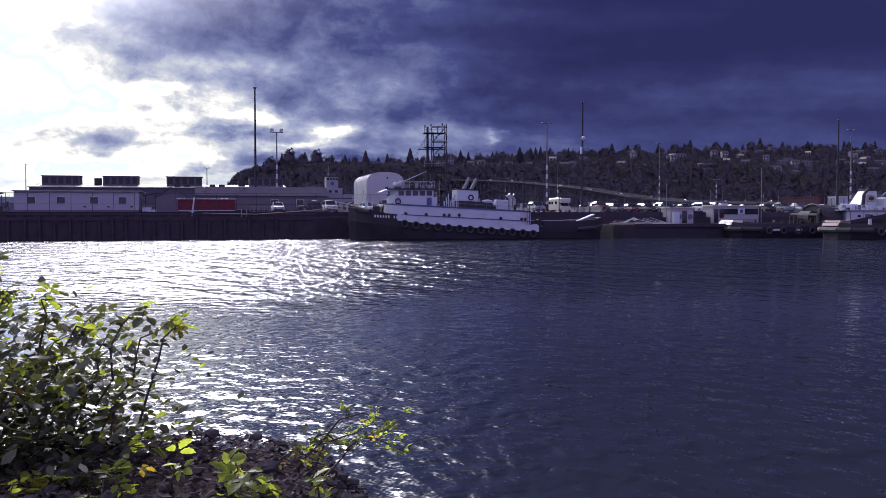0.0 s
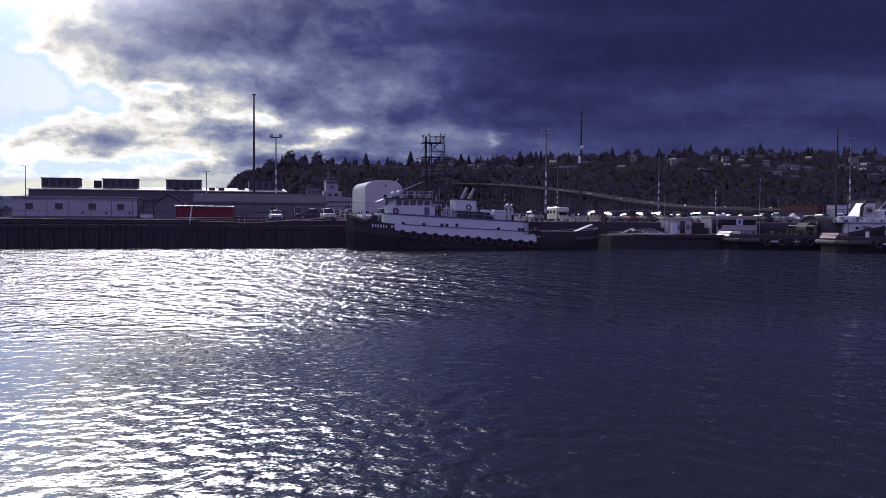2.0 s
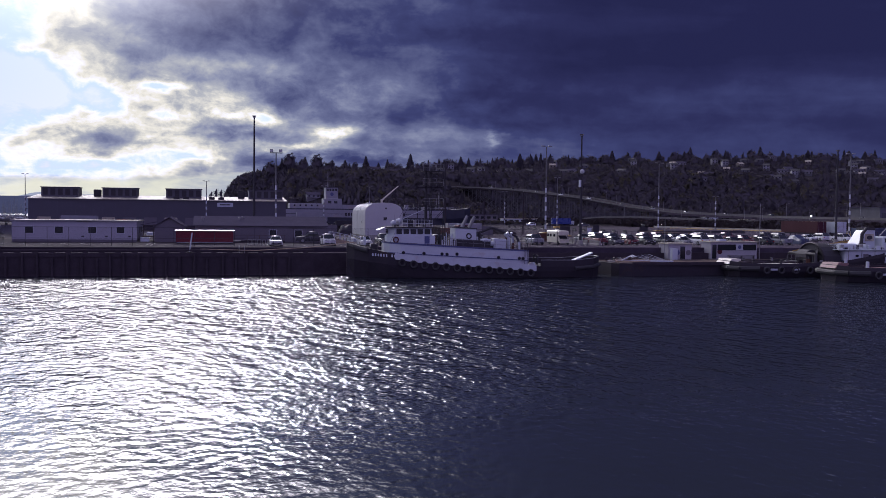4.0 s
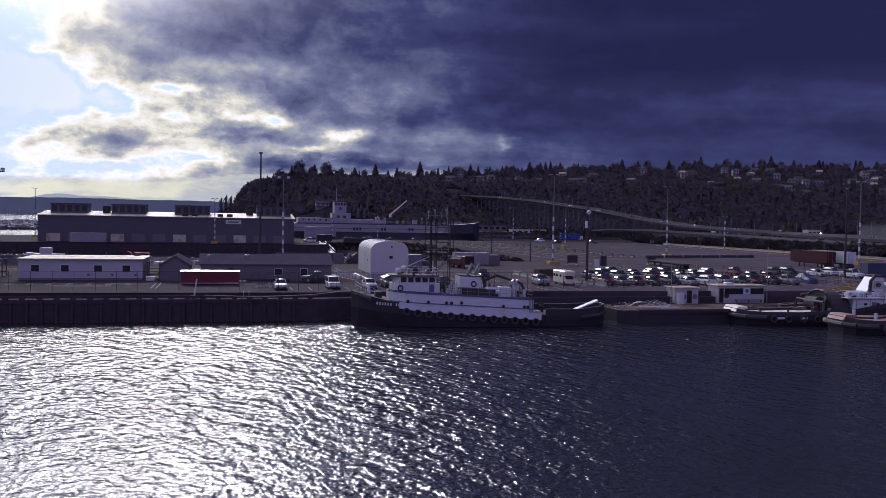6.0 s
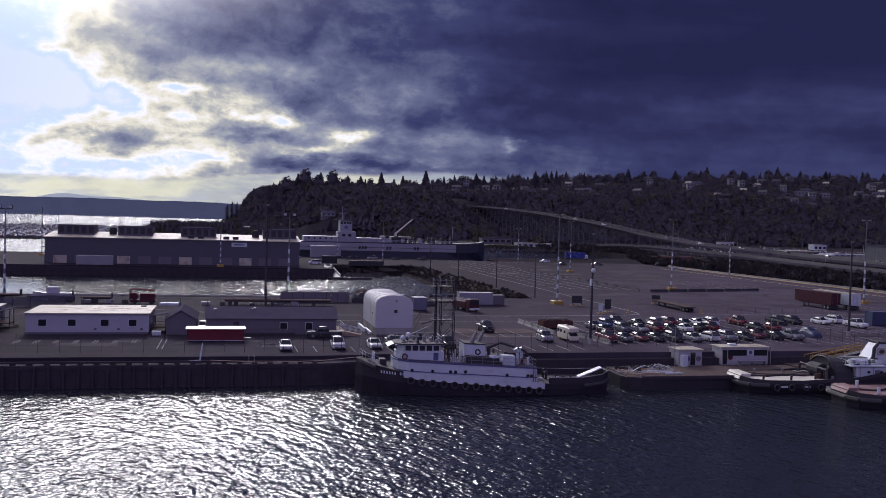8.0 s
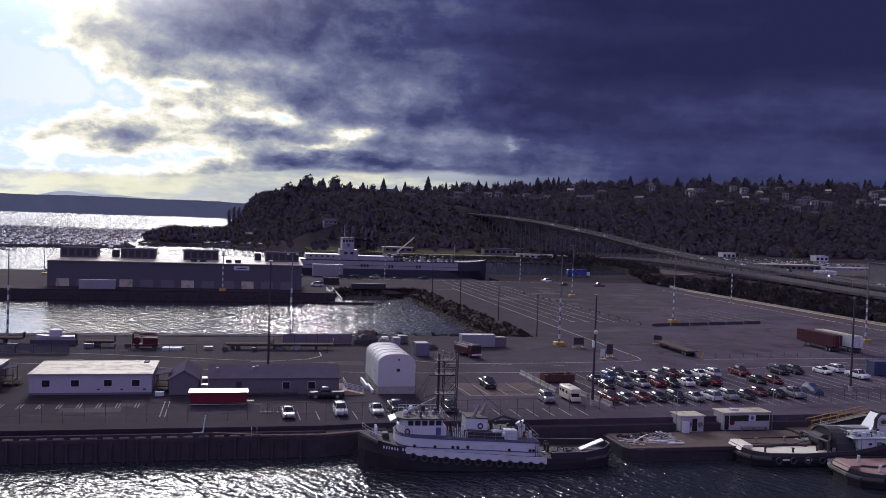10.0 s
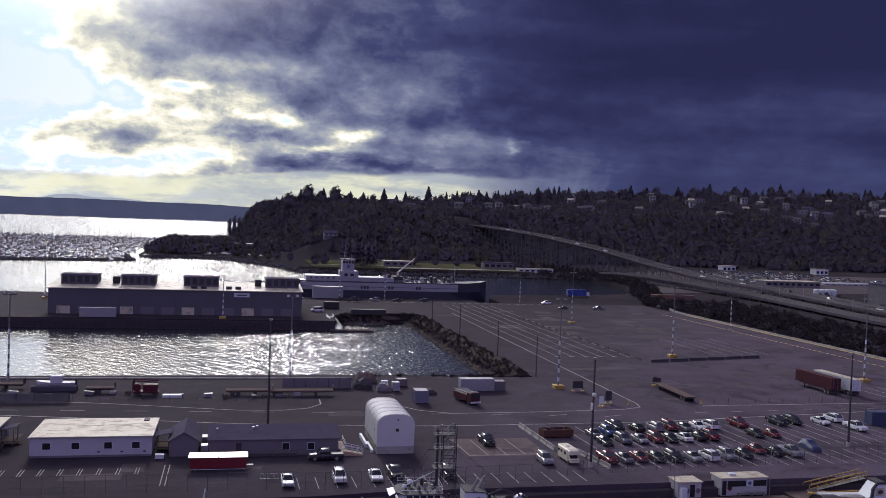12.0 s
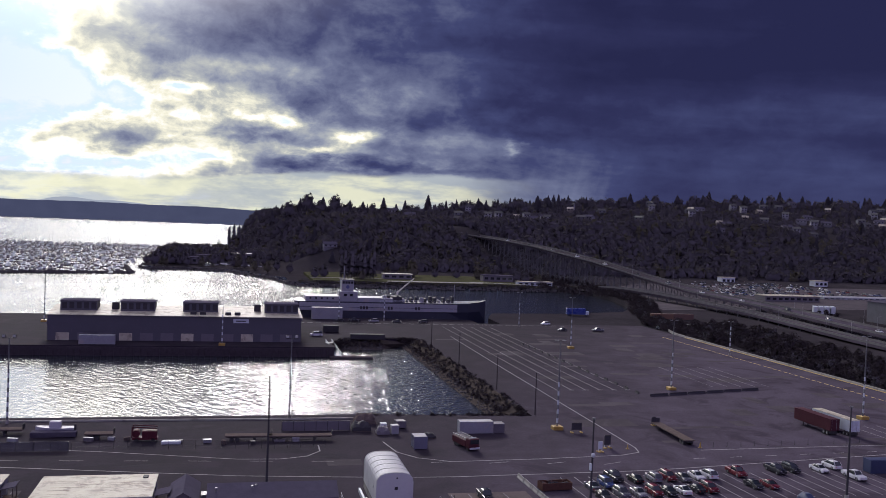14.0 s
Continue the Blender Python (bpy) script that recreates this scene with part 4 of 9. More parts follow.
gabled("storage_shed", -9.4, -4.9, 150.0, 160.5, 2.5, 3.9, "y", "grey gabled storage shed behind a red kiosk", "shed")
long_hut = gabled("long_hut", -3.2, 17.6, 149.6, 158.6, 2.75, 4.1, "x", "long low grey hut with a shallow sheet roof", "hut")
part("door", Form(DARK_STEEL).box(4.2, 5.1, -0.07, 0, 0.15, 2.15), long_hut, "dark steel door")
window(long_hut, 12.2, 0, 0.9, 1.1, 1.1)
window(long_hut, 16.3, 0, 0.9, 1.1, 1.1)
for x, y in ((1.2, 2.2), (7.0, 3.0), (7.6, 3.6)):
    part("roof_vent", Form(STEEL).rod((x, y, 2.9), (x, y, 3.95), 0.16, 0.16, 8).rod((x, y, 3.95), (x, y, 4.1), 0.26, 0.2, 8), long_hut)


def hut_ramp():
    ob = thing("access_ramp", "pale timber access ramp with handrails at the end of the hut", "ramp", (18.0, 148.2, GROUND))
    part("deck", Form(PLANK).extrude_y([(0, 0), (3.6, 0), (3.6, 0.15), (0.9, 0.75), (0, 0.75)], 0, 1.5), ob)
    for y in (0.05, 1.45):
        part("rail", Form(WHITE).path([(0, y, 1.75), (0.9, y, 1.75), (3.6, y, 1.15)], 0.045).path([(0, y, 1.3), (0.9, y, 1.3), (3.6, y, 0.7)], 0.035), ob)
        for x in (0.05, 0.9, 1.8, 2.7, 3.55):
            part("post", Form(WHITE).box(x - 0.04, x + 0.04, y - 0.04, y + 0.04, 0.1, 1.75 - max(0, x - 0.9) * 0.22), ob)
    part("landing", Form(PLANK).box(-0.4, 0.9, 1.5, 7.0, 0.65, 0.75), ob)
    part("landing_rail", Form(WHITE).path([(0.9, 1.5, 1.75), (0.9, 7.0, 1.75)], 0.045).path([(0.9, 1.5, 1.3), (0.9, 7.0, 1.3)], 0.035), ob)


hut_ramp()


def red_kiosk():
    ob = thing("red_kiosk", "faded red steel kiosk with a bright sheet-metal roof", "kiosk", (-5.8, 141.6, GROUND))
    body = part("body", Form(KIOSK_RED).box(0, 8.4, 0, 2.5, 0.25, 1.95), ob)
    rib = Form(KIOSK_RED).box(0.1, 0.22, -0.03, 0, 0.3, 1.9).data("rib")
    for i in range(28):
        part("rib", rib, body, at=pose(0.3 * i, 0, 0))
    part("roof", Form(STEEL_BRIGHT).extrude_x([(-0.25, 1.95), (2.6, 2.0), (2.6, 2.07), (-0.25, 2.02)], -0.2, 4.15), ob, "bright bare metal roof sheet")
    part("roof", Form(STEEL_BRIGHT).extrude_x([(-0.25, 1.95), (2.6, 2.0), (2.6, 2.07), (-0.25, 2.02)], 4.25, 8.6), ob, "bright bare metal roof sheet")
    for x in (0.2, 4.2, 8.2):
        part("leg", Form(DARK_STEEL).box(x - 0.08, x + 0.08, 0.1, 0.26, 0, 0.25), ob)
        part("leg", Form(DARK_STEEL).box(x - 0.08, x + 0.08, 2.2, 2.36, 0, 0.25), ob)
    part("hitch", Form(STEEL).box(8.4, 9.5, 0.9, 1.3, 0.35, 0.5), ob)
    f = Form(WHITE)
    f.path([(0.1, -0.5, 0.25), (8.3, -0.5, 0.25)], 0.04)
    part("kick_rail", f, ob)


KIOSK_RED = surface("kiosk_red_paint", (0.13, 0.016, 0.026), 0.6, vary=0.3, size=1.2, fine=0.2, spec=0.15)
STEEL_BRIGHT = surface("bright_metal_sheet", (0.5, 0.5, 0.53), 0.42, 0.85, vary=0.1, size=1.0, fine=0.2)
red_kiosk()


def shelter_tent():
    """Arched fabric shelter on a block base."""
    ob = thing("fabric_shelter", "tall white arched fabric shelter on a grey block base", "shelter", (24.0, 149.0, GROUND))
    w, d, base, wall, crown = 6.3, 14.5, 1.25, 4.8, 6.65
    part("base_wall", Form(CONCRETE).box(0.02, w - 0.02, 0.02, d - 0.02, 0, base), ob, "grey block base wall")

    def arch(inset=0.0, lift=0.0):
        pts = [(w - inset, base), (w - inset, wall)]
        for i in range(1, 12):
            a = math.pi * i / 12
            pts.append((w / 2 + (w / 2 - inset) * math.copysign(abs(math.cos(a)) ** 0.75, math.cos(a)), wall + lift + (crown - wall) * math.sin(a) ** 0.8))
        return pts + [(inset, wall), (inset, base)]

    f = Form(CANVAS)
    pts = arch()
    f.extrude_y(pts, 0.0, d)
    f.smooth = False
    part("cover", f, ob)
    for i in range(6):
        y = 0.15 + (d - 0.5) * i / 5
        outer = [(x + (x - w / 2) * 0.012, z + 0.05) for x, z in arch()]
        part("rib", Form(CANVAS).extrude_y(outer, y, y + 0.22), ob)
    part("vent", Form(DARK_STEEL).box(3.35, 3.6, -0.05, 0.0, 5.6, 5.85), ob)
    part("hatch", Form(DARK_STEEL).box(3.1, 3.65, -0.06, 0.0, 3.75, 4.25), ob, "small dark square hatch")
    part("hatch", Form(DARK_STEEL).box(-0.05, 0.0, 3.0, 3.5, 3.2, 3.6), ob)
    stay = thing("timber_ballast", "pale timber ballast beams beside the shelter", "ballast beams", (22.7, 150.0, GROUND))
    part("beam", Form(WHITE).box(0.5, 0.9, 0, 6, 0, 0.5, 0.03), stay)
    part("beam", Form(WHITE).box(0.0, 0.4, 3, 11, 0, 0.7, 0.03), stay)


shelter_tent()


# ---- fence, poles ----
def fence(points, height, label, posts_every=2.7):
    ob = thing("chain_link_fence", label, "fence", group="fences")
    for (x0, y0), (x1, y1) in zip(points, points[1:]):
        d = math.hypot(x1 - x0, y1 - y0)
        n = max(1, round(d / posts_every))
        for i in range(n + 1):
            x, y = x0 + (x1 - x0) * i / n, y0 + (y1 - y0) * i / n
            part("post", Form(DARK_STEEL).rod((x, y, GROUND), (x, y, GROUND + height), 0.035, 0.035, 5), ob)
        part("top_rail", Form(DARK_STEEL).rod((x0, y0, GROUND + height), (x1, y1, GROUND + height), 0.022, 0.022, 5), ob)
        part("mid_rail", Form(DARK_STEEL).rod((x0, y0, GROUND + height * 0.42), (x1, y1, GROUND + height * 0.42), 0.025, 0.025, 4), ob)
        part("wire_mesh", Form(MESH_WIRE).add([(x0, y0, GROUND + 0.05), (x1, y1, GROUND + 0.05), (x1, y1, GROUND + height), (x0, y0, GROUND + height)], [(0, 1, 2, 3)]), ob)


fence([(-90, 131.6), (8, 130.6), (13.5, 129.5), (24, 130.0), (48, 131.6)], 2.6, "tall galvanised chain-link fence along the quay")
fence([(52, 133.6), (118, 139.5)], 2.4, "galvanised chain-link fence between lot and moorings")
fence([(-90, 195.0), (20, 192.4)], 1.9, "chain-link fence round the boat storage strip")


def lamp_mast(x, y, top, label, head="single", banded=False, footing=None):
    ob = thing("light_pole", label, "light pole", (x, y, GROUND), group="light poles")
    h = top - GROUND
    part("base", Form(footing or CONCRETE).rod((0, 0, 0), (0, 0, 0.9), 0.42, 0.38, 10), ob)
    if footing:
        part("guard_block", Form(footing).box(-1.2, 1.2, -1.2, 1.2, 0, 0.85, 0.08), ob, "yellow painted concrete guard block")
    part("shaft", Form(DARK_STEEL if not banded else WHITE_MAST).rod((0, 0, 0.9), (0, 0, h), 0.24, 0.12, 8), ob)
    if banded:
        for i in range(5):
            z = 1.6 + 2.2 * i
            part("band", Form(WHITE).rod((0, 0, z), (0, 0, z + 1.1), 0.25 - 0.008 * i, 0.245 - 0.008 * i, 8), ob, "white painted band")
    if head == "single":
        part("lantern", Form(STEEL).rod((0, 0, h), (0, 0, h + 0.35), 0.2, 0.34, 8), ob)
    elif head == "twin":
        part("crossbar", Form(DARK_STEEL).box(-1.5, 1.5, -0.08, 0.08, h - 0.2, h), ob)
        for s in (-1.1, 1.1):
            lamp = part("floodlight", Form(DARK_STEEL).box(s - 0.38, s + 0.38, -0.35, 0.25, h + 0.1, h + 0.75, 0.06), ob)
            part("lens", Form(LENS_GLASS).box(s - 0.32, s + 0.32, -0.38, -0.352, h + 0.16, h + 0.68), lamp)
    else:
        for s in (-0.9, 0.9):
            part("arm", Form(DARK_STEEL).rod((0, 0, h), (s, 0, h + 0.15), 0.06, 0.05, 5), ob)
            part("lantern", Form(STEEL).box(s - 0.45, s + 0.45, -0.22, 0.22, h + 0.1, h + 0.3, 0.05), ob)
    return ob


WHITE_MAST = surface("dull_mast_paint", (0.09, 0.09, 0.1), 0.5, vary=0.2)
lamp_mast(6.35, 158.7, 24.6, "very tall dark steel light pole behind the grey hut")
pole_c = lamp_mast(57.65, 138.0, 21.3, "tall dark steel light pole beside the camper van")
part("globe", Form(WHITE).ball((0, -0.35, 12.0), 0.38), pole_c, "white antenna globe")
part("junction_box", Form(WHITE).box(-0.4, -0.15, -0.4, 0.1, 9.5, 10.6), pole_c)
lamp_mast(113.0, 147.5, 20.9, "tall dark steel light pole in the staff lot")
lamp_mast(14.0, 222.0, 23.0, "floodlight mast with white bands at the slip edge", "twin", True)
lamp_mast(-48.6, 218.6, 23.0, "floodlight mast with white bands at the slip edge", "twin", True)
for x, y, t in ((77.2, 206.7, 25.0), (133.0, 257.0, 25.0), (168.0, 214.0, 26.0), (134.0, 346.0, 24.0), (-78, 414, 24.0), (-3.5, 346.5, 20.0)):
    lamp_mast(x, y, t, "banded light mast with a yellow guard block in the lot", "arms", True, YELLOW)
for x, y, t in ((50, 436, 22), (72, 436, 22), (135, 418, 20), (196, 330, 17), (203, 236, 22)):
    lamp_mast(x, y, t, "slim banded light mast at the edge of the pier", "arms", True)


def timber_pole(x, y, h):
    ob = thing("timber_pole", "slim dark timber pole on the slip bank", "pole", (x, y, GROUND), group="bank poles")
    part("shaft", Form(CREOSOTE).rod((0, 0, -0.4), (0, 0, h), 0.17, 0.11, 7), ob)
    part("cap", Form(STEEL).rod((0, 0, h), (0, 0, h + 0.12), 0.15, 0.12, 7), ob)


for y, h in ((222.7, 11.0), (258, 10.5), (304.6, 11.0), (350, 11.0)):
    timber_pole(77.0, y, h)


# ---- second pier ----
def warehouse():
    x0, x1, y0, y1 = -66.2, 26.2, 356.5, 398.0
    ob = thing("warehouse", "long dark grey pier warehouse with a pale low-pitched roof", "warehouse", (x0, y0, GROUND))
    w, d, h = x1 - x0, y1 - y0, 9.4
    f = Form(DARK_WALL)
    f.box(0, w, 0, d, 0, h)
    for i in range(60):
        f.box(0.6 + w / 60 * i, 0.75 + w / 60 * i, -0.04, 0, 2.6, h - 0.1)
    part("wall", f, ob)
    r = Form(ROOF_PALE)
    r.extrude_x([(-0.5, h), (d / 2, h + 1.7), (d + 0.5, h), (d + 0.5, h + 0.25), (d / 2, h + 1.95), (-0.5, h + 0.25)], -0.5, w + 0.5)
    part("roof", r, ob, "pale ribbed metal roof")
    for i in range(46):
        part("roof_seam", Form(ROOF_PALE).add([(2 * i + 1, -0.5, h + 0.26), (2 * i + 1.12, -0.5, h + 0.26), (2 * i + 1.12, d / 2, h + 2.03), (2 * i + 1, d / 2, h + 2.03)], [(0, 1, 2, 3)]), ob)
    for a, b in ((3, 16), (24.5, 37), (47.5, 60.6), (78.6, 91.6)):
        mon = part("roof_monitor", Form(DARK_WALL).box(a, b, 8, 17, h + 0.9, h + 4.4), ob, "dark box-shaped roof monitor")
        part("cap", Form(GREY_ROOF).box(a - 0.3, b + 0.3, 7.7, 17.3, h + 4.4, h + 4.65), mon)
        for k in range(5):
            part("louvre", Form(DARK_STEEL).box(a + 0.6 + (b - a) / 5 * k, a + (b - a) / 5 * (k + 1) - 0.3, 7.95, 8.0, h + 1.6, h + 4.0), mon)
    for x in (21.0, 74.5):
        part("roof_fan", Form(DARK_STEEL).box(x, x + 2.6, 11, 13.5, h + 1.0, h + 3.9, 0.15), ob)
    for x in (50.5, 54.0, 63.5, 67.0):
        part("roof_unit", Form(DARK_STEEL).box(x, x + 2.2, 2.6, 5.2, h + 0.3, h + 1.5, 0.08), ob)
    for i in range(12):
        x = 3.0 + 7.4 * i
        part("door", Form(GREY_WALL if i % 3 else ROOF_PALE).box(x, x + 4.6, -0.09, 0, 0.05, 2.9), ob, "roller door")
    s = part("sign_board", Form(WHITE).box(66.6, 72.4, -0.14, -0.04, 7.2, 8.7), ob, "white sign board with an unreadable line")
    part("sign_bar", Form(DARK_STEEL).box(67.6, 71.4, -0.17, -0.141, 7.75, 8.15), s)
    part("awning", Form(GREY_ROOF).box(-1.6, 0, 4, 10, 5.6, 5.9), ob)


warehouse()


def container(x, y, length, label, material, yaw=0.0, height=2.6, width=2.44, z=GROUND, name="shipping_container"):
    ob = thing(name, label, "container", pose(x, y, z, 0, 0, yaw), group="containers")
    f = Form(material)
    f.box(0, length, 0, width, 0.12, height)
    n = int(length / 0.28)
    for i in range(n):
        a = 0.15 + (length - 0.3) / n * i
        f.box(a, a + 0.14, -0.035, 0, 0.25, height - 0.15)
        f.box(a, a + 0.14, width, width + 0.035, 0.25, height - 0.15)
    part("body", f, ob)
    for cx in (0, length):
        for cy in (0, width):
            part("corner_post", Form(material).box(cx - 0.05, cx + 0.05, cy - 0.06, cy + 0.06, 0, height + 0.02), ob)
    for s in (0.3, 1.3):
        part("door", Form(material).box(length, length + 0.05, s, s + 0.85, 0.2, height - 0.15), ob)
    return ob


container(-53.5, 345.6, 12.2, "pale grey site trailer parked on the second pier", SHIP_PALE, height=3.4)
container(37.3, 438.0, 14.6, "long white cabin on the second pier beside the ship", SHIP_PALE, height=5.8, width=3.0)
container(38.0, 388.0, 6.5, "dark steel container on the second pier", DARK_STEEL, height=3.0)
container(47.0, 366.0, 14.0, "low dark flat rack at the slip end", DARK_STEEL, height=2.2)
container(41.4, 189.6, 3.4, "small blue-grey steel container near the slip", surface("blue_grey_container_paint", (0.1, 0.1, 0.15), 0.6, vary=0.2, size=1.5), 90, 2.8, 2.8)
container(52.0, 203.0, 8.0, "pale grey steel container beside a dark truck", SHIP_PALE, 0, 2.9)
container(60.2, 203.2, 2.6, "short grey container at the end of a white one", GREY_WALL, 0, 2.3)
container(130.5, 163.2, 12.2, "dark blue shipping container in the staff lot", BLUE, -3, 2.9)
container(38.3, 209.0, 2.2, "grey lidded bin by the slip", GREY_WALL, 10, 1.8, 2.0)


def slip_stair():
    ob = thing("gangway", "pale steel gangway sloping to the slip water", "gangway")
    a, b = Vector((36.0, 357, 3.8)), Vector((38.2, 341.5, 0.6))
    for o in (0, 2.4):
        part("side_rail", Form(WHITE).rod(a + Vector((o, 0, 0.9)), b + Vector((o, 0, 0.9)), 0.16, 0.16, 5).rod(a + Vector((o, 0, 0)), b + Vector((o, 0, 0)), 0.14, 0.14, 5), ob)
    part("deck", Form(STEEL).add([a, a + Vector((2.4, 0, 0)), b + Vector((2.4, 0, 0)), b], [(0, 1, 2, 3)]), ob)
    part("float", Form(CREOSOTE).box(36, 52, 337.5, 341.5, -0.4, 0.7), ob)


slip_stair()


def jersey(x, y, yaw, label="grey concrete road barrier", material=CONCRETE, length=3.6):
    ob = thing("road_barrier", label, "barrier", pose(x, y, GROUND, 0, 0, yaw), group="road barriers")
    part("block", Form(material).extrude_x([(-0.3, 0), (0.3, 0), (0.3, 0.12), (0.12, 0.35), (0.09, 0.82), (-0.09, 0.82), (-0.12, 0.35), (-0.3, 0.12)], 0, length), ob)


for i in range(5):
    jersey(54.9 + 0.12 * i, 167.5 - 3.75 * i, -90, "pale concrete barrier at the edge of the staff lot", CONCRETE)
for i in range(4):
    jersey(58.3 + 0.6 * i, 151 - 3.7 * i, -85, "pale concrete barrier beside the camper van", CONCRETE)
for i in range(6):
    jersey(121 + 7.0 * i, 246.5 + 1.6 * i, 11, "long dark barrier across the open lot", DARK_STEEL, 6.4)
for i in range(15):
    jersey(119 - 0.15 * i, 250 + 7.5 * i, 92, "low dark barrier between lanes of the open lot", DARK_STEEL, 2.2)


def quay_ladder(x, y):
    ob = thing("quay_ladder", "pale steel ladder head on the quay edge", "ladder", (x, y, 2.95))
    for s in (-0.35, 0.35):
        part("stile", Form(STEEL).path([(s, 0.5, 0), (s, 0.5, 1.0), (s, -0.35, 1.0), (s, -0.45, -2.8)], 0.035, 5), ob)
    for i in range(9):
        part("rung", Form(STEEL).rod((-0.35, -0.42, -2.5 + 0.35 * i), (0.35, -0.42, -2.5 + 0.35 * i), 0.025, 0.025, 5), ob)


quay_ladder(3.4, 124.5)
ob = thing("davit_post", "white painted davit post on the quay apron", "post", (-3.4, 125.6, 2.95))
part("shaft", Form(WHITE).rod((0, 0, 0), (0.35, 0.2, 2.6), 0.1, 0.08, 8), ob)
part("arm", Form(WHITE).rod((0, 0, 0.35), (-1.3, -0.2, 0.3), 0.09, 0.09, 6), ob)
part("foot", Form(DARK_STEEL).box(-0.3, 0.3, -0.3, 0.3, 0, 0.12), ob)


# ---- vehicles ----
def paint(name, colour, rough=0.28):
    return surface(name, colour, rough, 0.1, vary=0.08, size=1.5, fine=0.3)


CAR_WHITE, CAR_SILVER, CAR_GREY = paint("white_car_paint", (0.5, 0.5, 0.54)), paint("silver_car_paint", (0.17, 0.17, 0.2)), paint("grey_car_paint", (0.08, 0.08, 0.1))
CAR_BLACK, CAR_RED, CAR_BLUE = paint("black_car_paint", (0.015, 0.015, 0.02)), paint("red_car_paint", (0.1, 0.01, 0.018)), paint("blue_car_paint", (0.03, 0.05, 0.15))
CAR_GLASS = surface("car_glass", (0.02, 0.025, 0.03), 0.05, vary=0.05)
LAMP_RED = surface("tail_lamp_red", (0.35, 0.01, 0.01), 0.2, vary=0.05)


def section(f, rows):
    """Skin across the car: rows of (x, z low, z high, half width low, half width high)."""
    f.loft([[(x, -wl, zl), (x, -wl, zl + (zh - zl) * 0.55), (x, -wh, zh - 0.05), (x, -wh + 0.1, zh), (x, wh - 0.1, zh), (x, wh, zh - 0.05), (x, wl, zl + (zh - zl) * 0.55), (x, wl, zl)] for x, zl, zh, wl, wh in rows], closed=True)


SHAPES = {
    # length, body rows, cabin rows, wheel places
    "sedan": (4.7, [(-2.35, 0.35, 0.72, 0.72, 0.66), (-2.15, 0.22, 0.82, 0.88, 0.8), (-1.0, 0.2, 0.93, 0.9, 0.84), (0.9, 0.2, 0.96, 0.9, 0.84), (2.0, 0.22, 1.0, 0.88, 0.82), (2.35, 0.38, 0.9, 0.76, 0.7)],
              [(-1.15, 0.9, 0.94, 0.8, 0.74), (-0.35, 0.9, 1.43, 0.8, 0.6), (0.75, 0.9, 1.45, 0.8, 0.6), (1.65, 0.93, 0.99, 0.78, 0.72)], (-1.4, 1.35), 0.32),
    "suv": (4.75, [(-2.37, 0.45, 0.9, 0.78, 0.72), (-2.15, 0.28, 1.02, 0.93, 0.85), (-1.05, 0.25, 1.1, 0.95, 0.88), (1.9, 0.25, 1.12, 0.95, 0.88), (2.37, 0.4, 1.08, 0.86, 0.8)],
            [(-1.2, 1.05, 1.1, 0.85, 0.8), (-0.55, 1.05, 1.72, 0.85, 0.66), (1.8, 1.05, 1.74, 0.85, 0.66), (2.28, 1.05, 1.12, 0.82, 0.76)], (-1.42, 1.4), 0.37),
    "pickup": (5.6, [(-2.8, 0.5, 0.95, 0.82, 0.76), (-2.55, 0.35, 1.08, 0.95, 0.88), (-1.3, 0.32, 1.15, 0.97, 0.9), (0.7, 0.32, 1.15, 0.97, 0.9), (0.75, 0.4, 1.12, 0.97, 0.92), (2.8, 0.42, 1.12, 0.95, 0.92)],
               [(-1.4, 1.1, 1.15, 0.86, 0.8), (-0.8, 1.1, 1.82, 0.86, 0.68), (0.55, 1.1, 1.83, 0.86, 0.68), (0.8, 1.1, 1.15, 0.86, 0.8)], (-1.8, 1.7), 0.4),
    "van": (5.1, [(-2.55, 0.4, 0.95, 0.85, 0.78), (-2.3, 0.28, 1.1, 0.97, 0.9), (-1.5, 0.25, 1.2, 0.98, 0.92), (2.5, 0.25, 1.2, 0.98, 0.92)],
            [(-1.75, 1.1, 1.18, 0.9, 0.84), (-1.05, 1.1, 2.0, 0.9, 0.76), (2.3, 1.1, 2.05, 0.9, 0.8), (2.48, 1.1, 1.3, 0.88, 0.84)], (-1.6, 1.6), 0.37),
}


